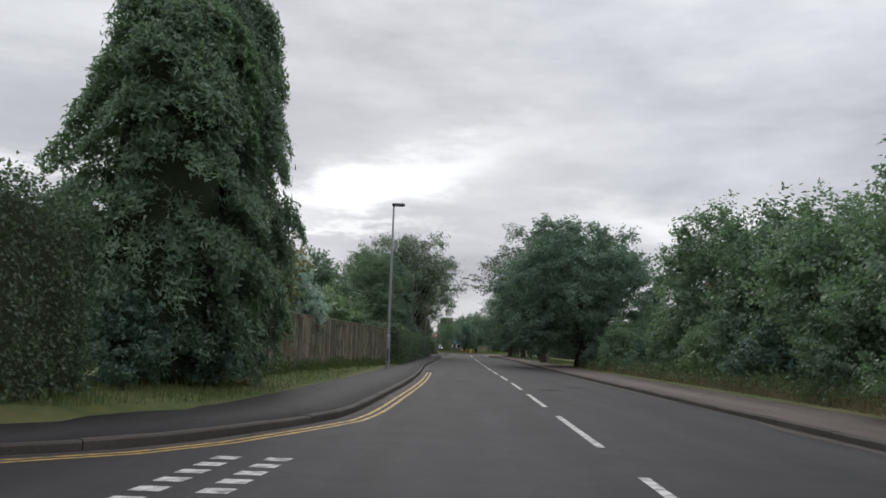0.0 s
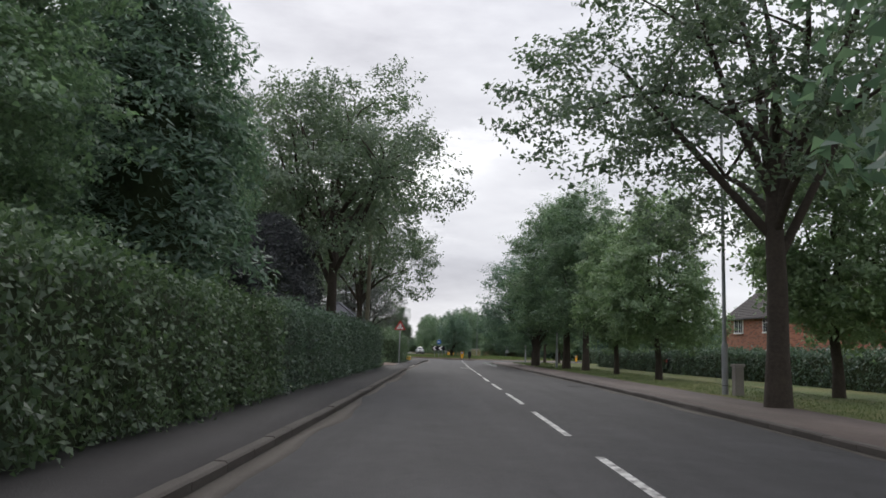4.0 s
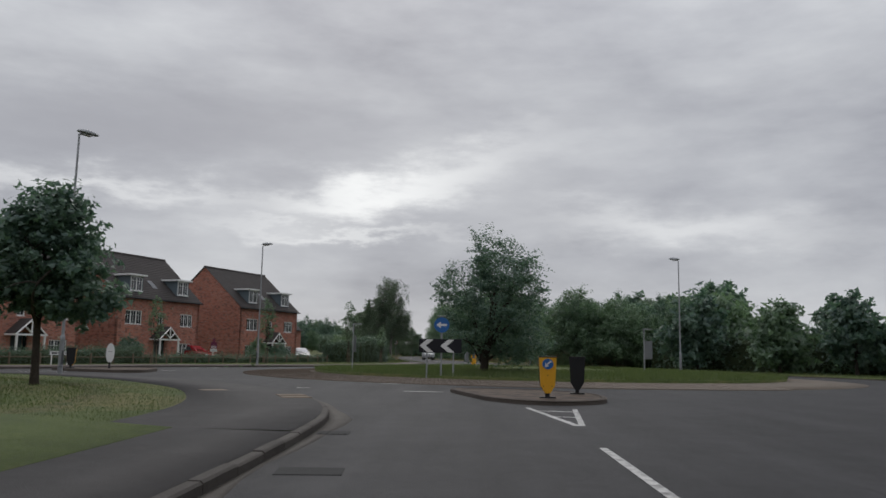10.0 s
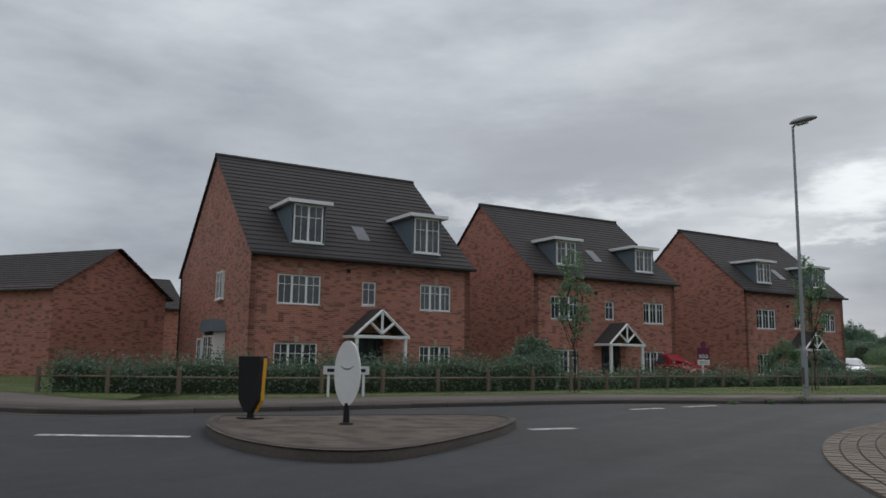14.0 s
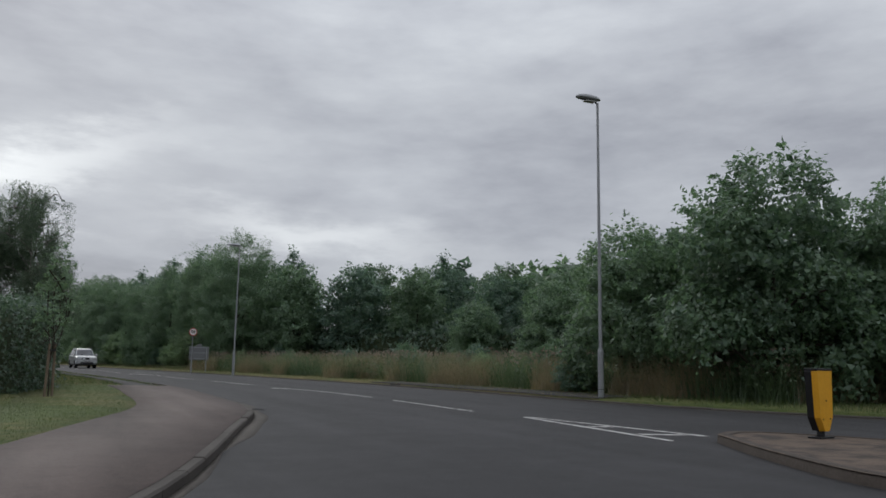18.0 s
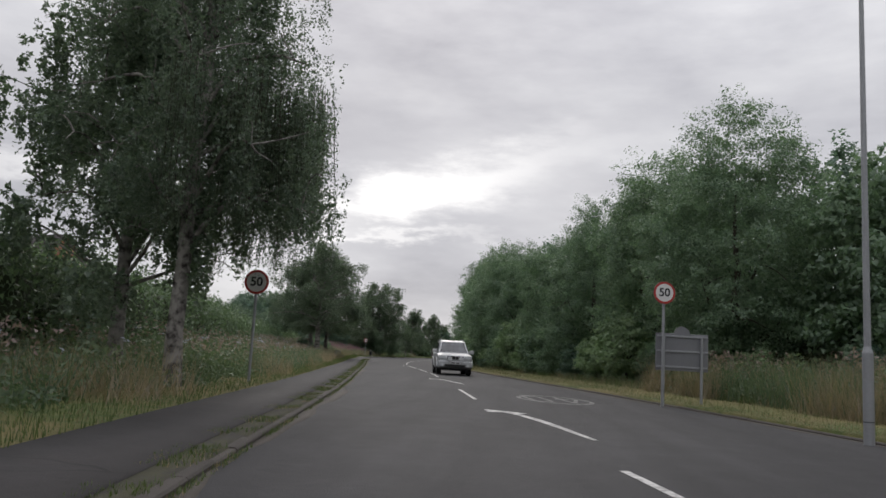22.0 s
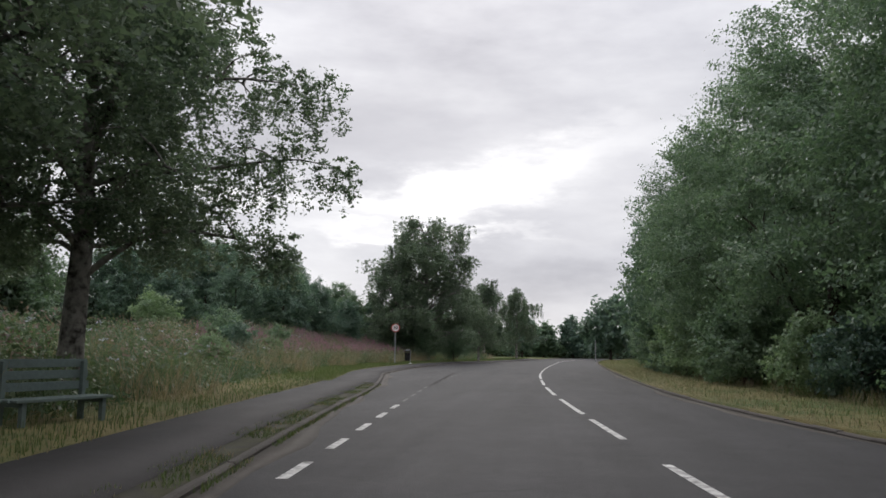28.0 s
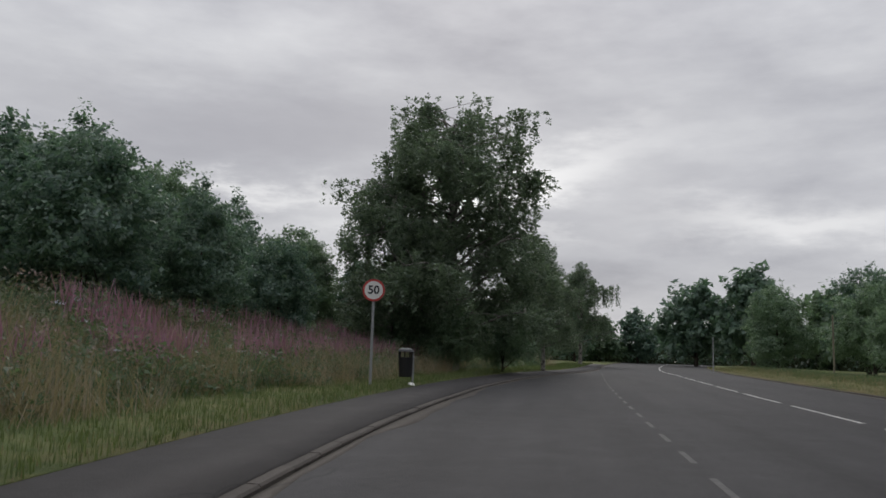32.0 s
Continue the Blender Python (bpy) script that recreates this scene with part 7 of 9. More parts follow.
def tall_board(x, y, h, w, bh, turn, label, arm=False):
    root = thing("direction_sign", pose(x, y, 0.15, 0, 0, turn), label, "road sign")
    bm = bmesh.new()
    rod(bm, (0, 0, -0.1), (0, 0, h), 0.032, 0.032, 12)
    if arm:
        box(bm, -0.05, 0.42, -0.05, 0.05, h, h + 0.05, 0.01)
    part("post", bm, STEEL, root)
    part("board", boxed(0.06, 0.06 + w, 0.05, 0.08, h - bh - 0.55, h - 0.55, 0.006), SIGN_GREY, root)
    return root


tall_board(9.75, 109.1, 2.3, 0.42, 0.9, 15, "grey-backed sign on a post with a small lamp arm", True)
tall_board(-4.7, 108.7, 2.3, 0.1, 0.8, 15, "slim grey sign post with a lamp arm", True)
tall_board(0.9, 120.5, 1.6, 0.3, 0.6, 40, "low grey-backed sign on the island")

# town sign seen from behind, with the speed sign before it
ts = thing("town_sign", pose(2.02, 187.2, 0.12, 0, 0, 6), "grey back of a town name board on two posts", "road sign")
bd = part("board", boxed(-0.72, 0.72, -0.015, 0.015, 0.84, 1.84, 0.01), SIGN_GREY, ts)
part("crest", prism(bmesh.new(), [(-0.22, 1.82), (0.22, 1.82), (0.20, 1.92), (0.13, 2.0), (0, 2.04), (-0.13, 2.0), (-0.20, 1.92)], -0.014, 0.014), SIGN_GREY, bd)
for z in (0.92, 1.34, 1.74):
    part("rail", boxed(-0.70, 0.70, -0.045, -0.016, z, z + 0.05, 0.004), STEEL, bd)
for x in (-0.52, 0.52):
    bm = bmesh.new()
    rod(bm, (x, -0.07, -0.1), (x, -0.07, 1.76), 0.038, 0.038, 10)
    part("post", bm, STEEL, ts)

# street name plate with two legs, its words too small to read
np_ = thing("name_plate", pose(-21.2, 112.2, 0.1, 0, 0, 50), "white street name plate on two short legs", "sign")
pl = part("plate", boxed(-0.55, 0.55, -0.012, 0.012, 0.55, 0.75, 0.004), SIGN_WHITE, np_)
for x0, x1 in ((-0.46, -0.16), (-0.10, 0.22), (0.28, 0.46)):
    part("bar", boxed(x0, x1, -0.017, -0.0125, 0.61, 0.69), SIGN_BLACK, pl)
for x in (-0.42, 0.42):
    part("leg", boxed(x - 0.03, x + 0.03, 0.014, 0.06, -0.1, 0.75, 0.004), WHITE, np_)

# estate agent's board
so = thing("sale_board", pose(-19.9, 134.4, 0.1, 0, 0, 62), "maroon and white sold board on a white post", "sign")
part("post", boxed(-0.035, 0.035, -0.035, 0.035, -0.1, 1.9, 0.004), WHITE, so)
part("board", boxed(-0.36, 0.36, -0.06, -0.036, 1.10, 1.62, 0.006), material("maroon_board", (0.12, 0.02, 0.05), 0.5), so)
part("lower_board", boxed(-0.36, 0.36, -0.06, -0.036, 0.83, 1.06, 0.006), SIGN_WHITE, so)
part("badge", disc(bmesh.new(), 0.16, -0.06, -0.036, 24, 1.75), material("maroon_badge", (0.14, 0.025, 0.055), 0.5), so)
bm = text_mesh("SOLD", 0.22)
bm.transform(Matrix.Translation((0, -0.064, 1.22)))
part("lettering", bm, SIGN_WHITE, so)
for z in (0.97, 0.90):
    part("bar", boxed(-0.28, 0.28, -0.064, -0.0605, z, z + 0.03), SIGN_GREY, so)

# grit bin, service cabinet
gb = thing("grit_bin", pose(-3.1, 65.6, 0.12, 0, 0, -6) @ Matrix.Diagonal((1.0, 1.0, 0.74, 1.0)), "yellow grit bin with a sloping lid on the grass", "grit bin")
bm = bmesh.new()
prism(bm, [(-0.40, 0.0), (0.40, 0.0), (0.46, 0.36), (-0.46, 0.36)], -0.26, 0.26)
part("bin", bm, YELLOW, gb)
lid = bmesh.new()
prism(lid, [(-0.49, 0.36), (0.49, 0.36), (0.44, 0.44), (0.10, 0.52), (-0.36, 0.44)], -0.30, 0.30)
part("lid", lid, material("pale_yellow_lid", (0.60, 0.48, 0.14), 0.5, 25, 2, 0.1, 0.15, 0.1), gb)
sc = thing("service_cabinet", pose(-3.55, 62.8, 0.2, 0, 0, 3), "grey metal service cabinet at the end of the hedge", "cabinet")
part("body", boxed(-0.25, 0.25, -0.35, 0.35, -0.05, 1.15, 0.012), STEEL, sc)
part("lid", boxed(-0.28, 0.28, -0.38, 0.38, 1.15, 1.2, 0.012), STEEL, sc)
part("door", boxed(0.25, 0.262, -0.31, 0.31, 0.08, 1.08, 0.004), SIGN_GREY, sc)
sb = thing("stone_post", pose(7.95, 14.2, 0.1), "squat pale concrete marker post by the footway", "post")
part("shaft", boxed(-0.12, 0.12, -0.12, 0.12, -0.05, 0.78, 0.02), KERB_PALE, sb)
part("cap", boxed(-0.15, 0.15, -0.15, 0.15, 0.78, 0.86, 0.02), KERB_PALE, sb)

# litter bin by the lay-by
lb = thing("litter_bin", pose(-22.75, 290.2, 0.14, 0, 0, 10) @ Matrix.Scale(0.85, 4), "dark green-black hooded litter bin on a post", "litter bin")
bm = bmesh.new()
rod(bm, (0, 0, 0.22), (0, 0, 0.85), 0.21, 0.24, 20)
part("drum", bm, BLACK, lb)
bm = bmesh.new()
for k in range(8):
    a = 2 * math.pi * k / 8 + 0.2
    if k not in (5, 6):
        box(bm, 0.225 * math.cos(a) - 0.02, 0.225 * math.cos(a) + 0.02, 0.225 * math.sin(a) - 0.02, 0.225 * math.sin(a) + 0.02, 0.84, 1.04, 0.004)
part("stay", bm, BLACK, lb)
bm = bmesh.new()
rod(bm, (0, 0, 1.03), (0, 0, 1.10), 0.26, 0.24, 20)
rod(bm, (0, 0, 1.10), (0, 0, 1.15), 0.24, 0.12, 20)
part("hood", bm, STEEL_DARK, lb)
bm = bmesh.new()
rod(bm, (0.24, 0.05, -0.15), (0.24, 0.05, 1.0), 0.035, 0.035, 10)
part("post", bm, STEEL, lb)
bg = thing("litter_bag", pose(-22.4, 289.4, 0.16), "crumpled white bag on the grass", "litter")
bm = bmesh.new()
bmesh.ops.create_icosphere(bm, subdivisions=2, radius=0.12)
for v in bm.verts:
    v.co *= 0.8 + 0.4 * noise.noise(v.co * 9)
    v.co.z = max(v.co.z * 0.6, -0.02)
part("sheet", bm, WHITE, bg)

# park bench on the bank
be = thing("bench", pose(-18.7, 243.9, 0.05, 0, 0, 78) @ Matrix.Scale(0.85, 4), "weathered green-grey slatted bench in long grass", "bench")
bw = material("bench_paint", (0.12, 0.155, 0.145), 0.8, 18, 1.5, 0.3, 0.25, 0.3)
for k in range(3):
    part("seat_slat", boxed(-0.85, 0.85, -0.42 + 0.15 * k, -0.30 + 0.15 * k, 0.42, 0.46, 0.008), bw, be)
for k in range(3):
    part("back_slat", boxed(-0.85, 0.85, 0.06 + 0.03 * k, 0.10 + 0.03 * k, 0.54 + 0.16 * k, 0.66 + 0.16 * k, 0.008), bw, be)
for x in (-0.7, 0.7):
    bm = bmesh.new()
    box(bm, x - 0.035, x + 0.035, -0.40, -0.33, -0.1, 0.42, 0.006)
    box(bm, x - 0.035, x + 0.035, 0.0, 0.07, -0.1, 0.95, 0.006)
    box(bm, x - 0.035, x + 0.035, -0.40, 0.05, 0.36, 0.42, 0.006)
    part("end_frame", bm, bw, be)

# ---------------------------------------------------------------- fences
fence = thing("board_fence", Matrix.Identity(4), "weathered close-boarded wooden fence, grey-brown", "fence")
bm = boxed(-0.068, 0.068, -0.008, 0.008, 0.0, 1.75)
board_me = bpy.data.meshes.new("board")
bm.to_mesh(board_me)
bm.free()
board_me.materials.append(WOOD_FENCE)
frng = random.Random(8)
for k in range(int(length(FL) / 0.125)):
    x, y, a = along(FL, k * 0.125)
    z = float(land(np.array([[x, y]]))[0])
    part_mesh("board", board_me, fence, at=pose(x, y, z - 0.12 + 0.006 * (y + 37.2) + frng.uniform(-0.04, 0.03), frng.uniform(-0.8, 0.8), frng.uniform(-1.0, 1.0), math.degrees(a) + frng.uniform(2, 8)))
for k in range(int(length(FL) / 2.7) + 1):
    x, y, a = along(FL, k * 2.7)
    z = float(land(np.array([[x, y]]))[0])
    part_mesh("post", part("tmp", boxed(-0.05, 0.05, -0.05, 0.05, -0.2, 1.62, 0.008), WOOD_POST, None).data, fence, at=pose(x - 0.03, y, z, 0, 0, math.degrees(a)))
for ob in [o for o in bpy.data.objects if o.name.startswith("tmp")]:
    bpy.data.objects.remove(ob)
for zz in (0.35, 1.0, 1.6):
    pts = FL[:, :2] - sideways(FL) * 0.05
    v, f = tube(np.column_stack([pts, land(pts) + zz]), np.full(len(pts), 0.035), 4)
    part_mesh("rail", mesh_of("rail", v, f, WOOD_POST), fence)
tagged(new("fence_cap", mesh_of("fence_cap", *tube(np.column_stack([FL[:, :2], land(FL[:, :2]) + 1.66 + 0.006 * (FL[:, 1] + 37.2)]), np.full(len(FL), 0.022), 4), WOOD_POST)), "thin capping rail along the fence top", "fence")
bpy.data.objects["fence_cap"].parent = fence

RL = smooth_line([(-27.5, 108.0), (-23.6, 111.0), (-20.9, 117.2), (-19.6, 121.6), (-18.2, 127.4), (-17.0, 131.0), (-14.6, 137.4), (-12.0, 144.6)], 0.5)
rf = thing("rail_fence", Matrix.Identity(4), "low wooden post and rail fence before the gardens", "fence")
bm = bmesh.new()
rod(bm, (0, 0, -0.15), (0, 0, 0.62), 0.06, 0.055, 9)
rod(bm, (0, 0, 0.62), (0, 0, 0.66), 0.055, 0.03, 9)
post_me = bpy.data.meshes.new("rail_post")
bm.to_mesh(post_me)
bm.free()
post_me.materials.append(WOOD_POST)
for k in range(int(length(RL) / 1.75) + 1):
    x, y, a = along(RL, k * 1.75)
    part_mesh("post", post_me, rf, at=pose(x, y, 0.1))
for k in range(int(length(RL) / 1.75)):
    x, y, a = along(RL, k * 1.75)
    x2, y2, a2 = along(RL, (k + 1) * 1.75)
    bm = bmesh.new()
    rod(bm, (x, y, 0.52), (x2, y2, 0.52), 0.028, 0.028, 6)
    part("rail", bm, WOOD_POST, rf)
for i, (x, y, s, t) in enumerate([(-19.0, 119.8, 0.9, 30), (-14.3, 129.8, 1.03, 80), (-9.6, 140.8, 1.15, 160), (-7.3, 147.2, 0.75, 200)]):
    stand("sapling", x, y, "young staked sapling on the lawn", s, t, "sapling", "sapling", "saplings on the lawn")
    st = thing("tree_stake", pose(x, y, 0.1, 0, 0, 60), "pair of round wooden stakes tied to a sapling", "stake", "tree stakes")
    for dx in (-0.16, 0.16):
        bm = bmesh.new()
        rod(bm, (dx, 0, -0.1), (dx * 0.7, 0, 1.25), 0.032, 0.03, 9)
        part("stake", bm, WOOD_POST, st)
    part("tie", boxed(-0.13, 0.13, -0.03, 0.03, 1.08, 1.13, 0.004), BLACK, st)
st = thing("tree_stake", pose(-8.3, 74.7, 0.1), "slim wooden stake in the grass", "stake")
part("stake", boxed(-0.03, 0.03, -0.03, 0.03, -0.1, 1.25, 0.006), WOOD_POST, st)

# ---------------------------------------------------------------- houses


def window(parent, x, z, w, h, y, lights=3, bars=True, name="window"):
    """A white casement window in the wall plane y, facing -y; x, z its lower left corner."""
    fr = bmesh.new()
    t = 0.06
    box(fr, x, x + t, y - 0.05, y + 0.06, z, z + h, 0.006)
    box(fr, x + w - t, x + w, y - 0.05, y + 0.06, z, z + h, 0.006)
    box(fr, x + t, x + w - t, y - 0.05, y + 0.06, z, z + t, 0.006)
    box(fr, x + t, x + w - t, y - 0.05, y + 0.06, z + h - t, z + h, 0.006)
    win = part("window", fr, UPVC, parent)
    for k in range(1, lights):
        u = x + w * k / lights
        part("mullion", boxed(u - 0.045, u + 0.045, y - 0.045, y + 0.06, z + t, z + h - t, 0.005), UPVC, win)
    if bars:
        for k in range(lights):
            u = x + w * (k + 0.5) / lights
            part("glazing_bar", boxed(u - 0.011, u + 0.011, y - 0.03, y + 0.0, z + t, z + h - t), UPVC, win)
            part("glazing_bar", boxed(x + w * k / lights + 0.05, x + w * (k + 1) / lights - 0.05, y - 0.031, y - 0.001, z + h * 0.66, z + h * 0.66 + 0.022), UPVC, win)
    for k in range(lights):
        g = boxed(x + w * k / lights + 0.04, x + w * (k + 1) / lights - 0.04, y - 0.015, y - 0.005, z + t, z + h - t)
        part("pane", g, GLASS, win)
        if k != lights // 2 or lights == 1:
            c = boxed(x + w * k / lights + 0.06, x + w * k / lights + 0.06 + 0.24 * w / lights, y + 0.02, y + 0.03, z + t, z + h - t)
            part("curtain", c, CURTAIN, win)
    part("sill", boxed(x - 0.05, x + w + 0.05, y - 0.10, y + 0.03, z - 0.06, z - 0.001, 0.008), UPVC, win)
    return win


def tiled_roof(bm, x0, x1, y0, y1, z0, z1, courses, thick=0.05):
    """A ridged roof of overlapping tile courses from eave to eave, one folded sheet."""
    ym, prof = (y0 + y1) / 2, [(y0, z0)]
    for k in range(courses):
        a, b = k / courses, (k + 1) / courses
        prof += [(y0 + (ym - y0) * a, z0 + (z1 - z0) * a + thick), (y0 + (ym - y0) * b, z0 + (z1 - z0) * b + 0.012)]
    prof += [(2 * ym - y, z) for y, z in reversed(prof[:-1])]
    a = [bm.verts.new((x0, y, z)) for y, z in prof]
    b = [bm.verts.new((x1, y, z)) for y, z in prof]
    for k in range(len(prof) - 1):
        bm.faces.new((a[k], b[k], b[k + 1], a[k + 1]))
    return bm


def house(x, y, turn, label, W=9.7, D=9.2, eave=5.25, ridge=9.2, name="house"):
    """A two and a half storey brick house; its front, of width W, faces local -y from the corner (0, 0)."""
    root = thing(name, pose(x, y, 0.0, 0, 0, turn), label, "house", "brick houses")
    b = bmesh.new()
    t = 0.3
    holes = [(1.0, 0.38, 1.75, 1.2), (7.2, 0.38, 1.5, 1.2), (1.05, 3.02, 1.75, 1.15), (4.55, 3.12, 0.62, 0.95), (7.2, 3.02, 1.5, 1.1), (4.25, 0.05, 1.3, 1.98)]
    xs = sorted({0.0, W} | {h[0] for h in holes} | {h[0] + h[2] for h in holes})
    zs = sorted({-0.2, eave} | {h[1] for h in holes} | {h[1] + h[3] for h in holes})
    for i in range(len(xs) - 1):
        for j in range(len(zs) - 1):
            cx, cz = (xs[i] + xs[i + 1]) / 2, (zs[j] + zs[j + 1]) / 2
            if not any(h[0] < cx < h[0] + h[2] and h[1] < cz < h[1] + h[3] for h in holes):
                f = b.faces.new([b.verts.new(p) for p in ((xs[i], 0, zs[j]), (xs[i + 1], 0, zs[j]), (xs[i + 1], 0, zs[j + 1]), (xs[i], 0, zs[j + 1]))])
    for hx, hz, hw, hh in holes:
        q = [(hx, hz), (hx + hw, hz), (hx + hw, hz + hh), (hx, hz + hh)]
        for k in range(4):
            (ax, az), (bx, bz) = q[k], q[(k + 1) % 4]
            b.faces.new([b.verts.new(p) for p in ((ax, 0, az), (ax, t, az), (bx, t, bz), (bx, 0, bz))])
    part("front_wall", b, BRICK, root)
    for nm, xx in (("gable_wall", 0.0), ("gable_wall", W)):
        g = bmesh.new()
        o = [(0, -0.2), (D, -0.2), (D, eave), (D / 2, ridge), (0, eave)]
        va = [g.verts.new((xx, p, q)) for p, q in o]
        vb = [g.verts.new((xx + (t if xx == 0 else -t), p, q)) for p, q in o]
        g.faces.new(va)
        g.faces.new(vb[::-1])
        for k in range(5):
            g.faces.new((va[k], vb[k], vb[(k + 1) % 5], va[(k + 1) % 5]))
        bmesh.ops.recalc_face_normals(g, faces=g.faces[:])
        part(nm, g, BRICK, root)
    part("back_wall", boxed(t, W - t, D - t, D, -0.2, eave), BRICK, root)
    part("floor_slab", boxed(t, W - t, t, D - t, -0.2, 0.0), STONE, root)
    part("upper_floor", boxed(t, W - t, t, D - t, 2.55, 2.75), STONE, root)
    r = bmesh.new()
    tiled_roof(r, -0.12, W + 0.12, -0.28, D + 0.28, eave - 0.16, ridge + 0.06, 24)
    roof = part("roof", r, TILE, root)
    for k in range(21):
        xa = -0.12 + k * (W + 0.24) / 21
        part("ridge_tile", rod(bmesh.new(), (xa, D / 2, ridge + 0.07), (xa + (W + 0.24) / 21 + 0.02, D / 2, ridge + 0.07), 0.10, 0.11, 8), TILE, roof)
    part("gutter", boxed(-0.1, W + 0.1, -0.36, -0.25, eave - 0.17, eave - 0.06, 0.02), GUTTER, root)
    part("soffit", boxed(0, W, -0.25, -0.002, eave - 0.16, eave - 0.12), GUTTER, root)
    for xx in (-0.05, W + 0.05):
        v = bmesh.new()
        rod(v, (xx, D - 0.1, 0), (xx, D - 0.1, eave - 0.2), 0.035, 0.035, 8)
        part("downpipe", v, GUTTER, root)
    for hx, hz, hw, hh in holes[:5]:
        window(root, hx + 0.005, hz + 0.005, hw - 0.01, hh - 0.01, 0.10, 1 if hw < 1 else 3)
        if hw > 1:
            c = hx + hw / 2
            part("keystone", prism(bmesh.new(), [(c - 0.07, hz + hh - 0.002), (c + 0.07, hz + hh - 0.002), (c + 0.1, hz + hh + 0.26), (c - 0.1, hz + hh + 0.26)], -0.02, 0.02), STONE, root)
    d = part("door", boxed(4.3, 5.2, 0.10, 0.16, 0.05, 2.0, 0.006), DOOR, root)
    part("door_glass", boxed(4.6, 4.9, 0.09, 0.099, 1.0, 1.85), GLASS, d)
    part("door_handle", boxed(4.36, 4.4, 0.05, 0.1, 1.0, 1.12, 0.006), CHROME, d)
    part("side_light", boxed(5.25, 5.53, 0.10, 0.12, 0.05, 2.0), GLASS, root)
    # porch with a white truss
    p = bmesh.new()
    for s in (-1, 1):
        x0, x1 = 4.9 + s * 1.12, 4.9
        v = [p.verts.new(q) for q in ((x0, -1.15, 1.89), (x0, 0.02, 1.89), (x1, 0.02, 2.87), (x1, -1.15, 2.87), (x0, -1.15, 1.95), (x0, 0.02, 1.95), (x1, 0.02, 2.95), (x1, -1.15, 2.95))]
        for f in ((0, 1, 2, 3), (4, 7, 6, 5), (0, 4, 5, 1), (0, 3, 7, 4)):
            p.faces.new([v[k] for k in f])
    bmesh.ops.recalc_face_normals(p, faces=p.faces[:])
    porch = part("porch", p, TILE, root)
    tr = bmesh.new()
    for a, c in (((3.75, 1.87), (4.9, 2.87)), ((6.05, 1.87), (4.9, 2.87)), ((4.9, 1.95), (4.9, 2.77)), ((4.9, 1.97), (4.4, 2.39)), ((4.9, 1.97), (5.4, 2.39))):
        rod(tr, (a[0], -1.17, a[1]), (c[0], -1.17, c[1]), 0.06, 0.06, 4)
    box(tr, 3.7, 6.1, -1.22, -1.12, 1.79, 1.91, 0.01)
    box(tr, 3.76, 3.88, -1.12, 0.0, 1.79, 1.91, 0.01)
    box(tr, 5.92, 6.04, -1.12, 0.0, 1.79, 1.91, 0.01)
    part("truss", tr, UPVC, porch)
    for xx in (3.86, 5.94):
        part("porch_post", boxed(xx - 0.06, xx + 0.06, -1.18, -1.06, 0.0, 1.79, 0.008), UPVC, porch)
    # two dormers and a roof light
    sl = (ridge - eave) / (D / 2)
    for dx, lights in ((1.6, 2), (6.95, 2)):
        yb, zt = 0.35, 7.0
        dm = bmesh.new()
        zb = eave + sl * yb - 0.1
        yk = (zt - eave) / sl
        for s in (0, 1.42):
            v = [dm.verts.new(q) for q in ((dx + s, yb, zb), (dx + s, yb, zt), (dx + s, yk + 0.1, zt))]
            w2 = [dm.verts.new(q) for q in ((dx + s + (0.05 if s == 0 else -0.05), yb, zb), (dx + s + (0.05 if s == 0 else -0.05), yb, zt), (dx + s + (0.05 if s == 0 else -0.05), yk + 0.1, zt))]
            dm.faces.new(v)
            dm.faces.new(w2[::-1])
            dm.faces.new((v[0], v[1], w2[1], w2[0]))
        box(dm, dx + 0.05, dx + 1.37, yb - 0.0, yb + 0.05, zb, zb + 0.32)
        dorm = part("dormer", dm, CLAD, root)
        part("dormer_roof", boxed(dx - 0.22, dx + 1.64, yb - 0.26, yk + 0.1, zt, zt + 0.14, 0.01), UPVC, dorm)
        window(dorm, dx + 0.1, zb + 0.34, 1.22, zt - zb - 0.36, yb + 0.03, lights)
        part("apron_flashing", boxed(dx - 0.1, dx + 1.52, yb - 0.22, yb - 0.02, zb - 0.09, zb - 0.02, 0.01), CLAD, dorm)
    ya, yb = 0.95, 1.75
    v = bmesh.new()
    q = [v.verts.new(p) for p in ((4.75, ya, eave + sl * ya + 0.14), (5.3, ya, eave + sl * ya + 0.14), (5.3, yb, eave + sl * yb + 0.14), (4.75, yb, eave + sl * yb + 0.14), (4.75, ya, eave + sl * ya), (5.3, ya, eave + sl * ya), (5.3, yb, eave + sl * yb), (4.75, yb, eave + sl * yb))]
    for f in ((0, 1, 2, 3), (0, 4, 5, 1), (1, 5, 6, 2), (2, 6, 7, 3), (3, 7, 4, 0)):
        v.faces.new([q[k] for k in f])
    part("roof_light", v, GLASS, root)
    for bx, bz, s, mt in ((3.85, 4.35, 0.14, BLACK), (6.0, 4.45, 0.16, STONE)):
        part("wall_box", boxed(bx, bx + s, -0.08, -0.001, bz, bz + s * 1.2, 0.01), mt, root)
    return root


def house_from(ax, ay, bx, by, label, D=9.2, eave=5.25, ridge=9.2):
    """A house whose front runs from corner a to corner b, seen from the road."""
    w = math.hypot(bx - ax, by - ay)
    return house(ax, ay, math.degrees(math.atan2(by - ay, bx - ax)), label, W=w, D=D, eave=eave, ridge=ridge)


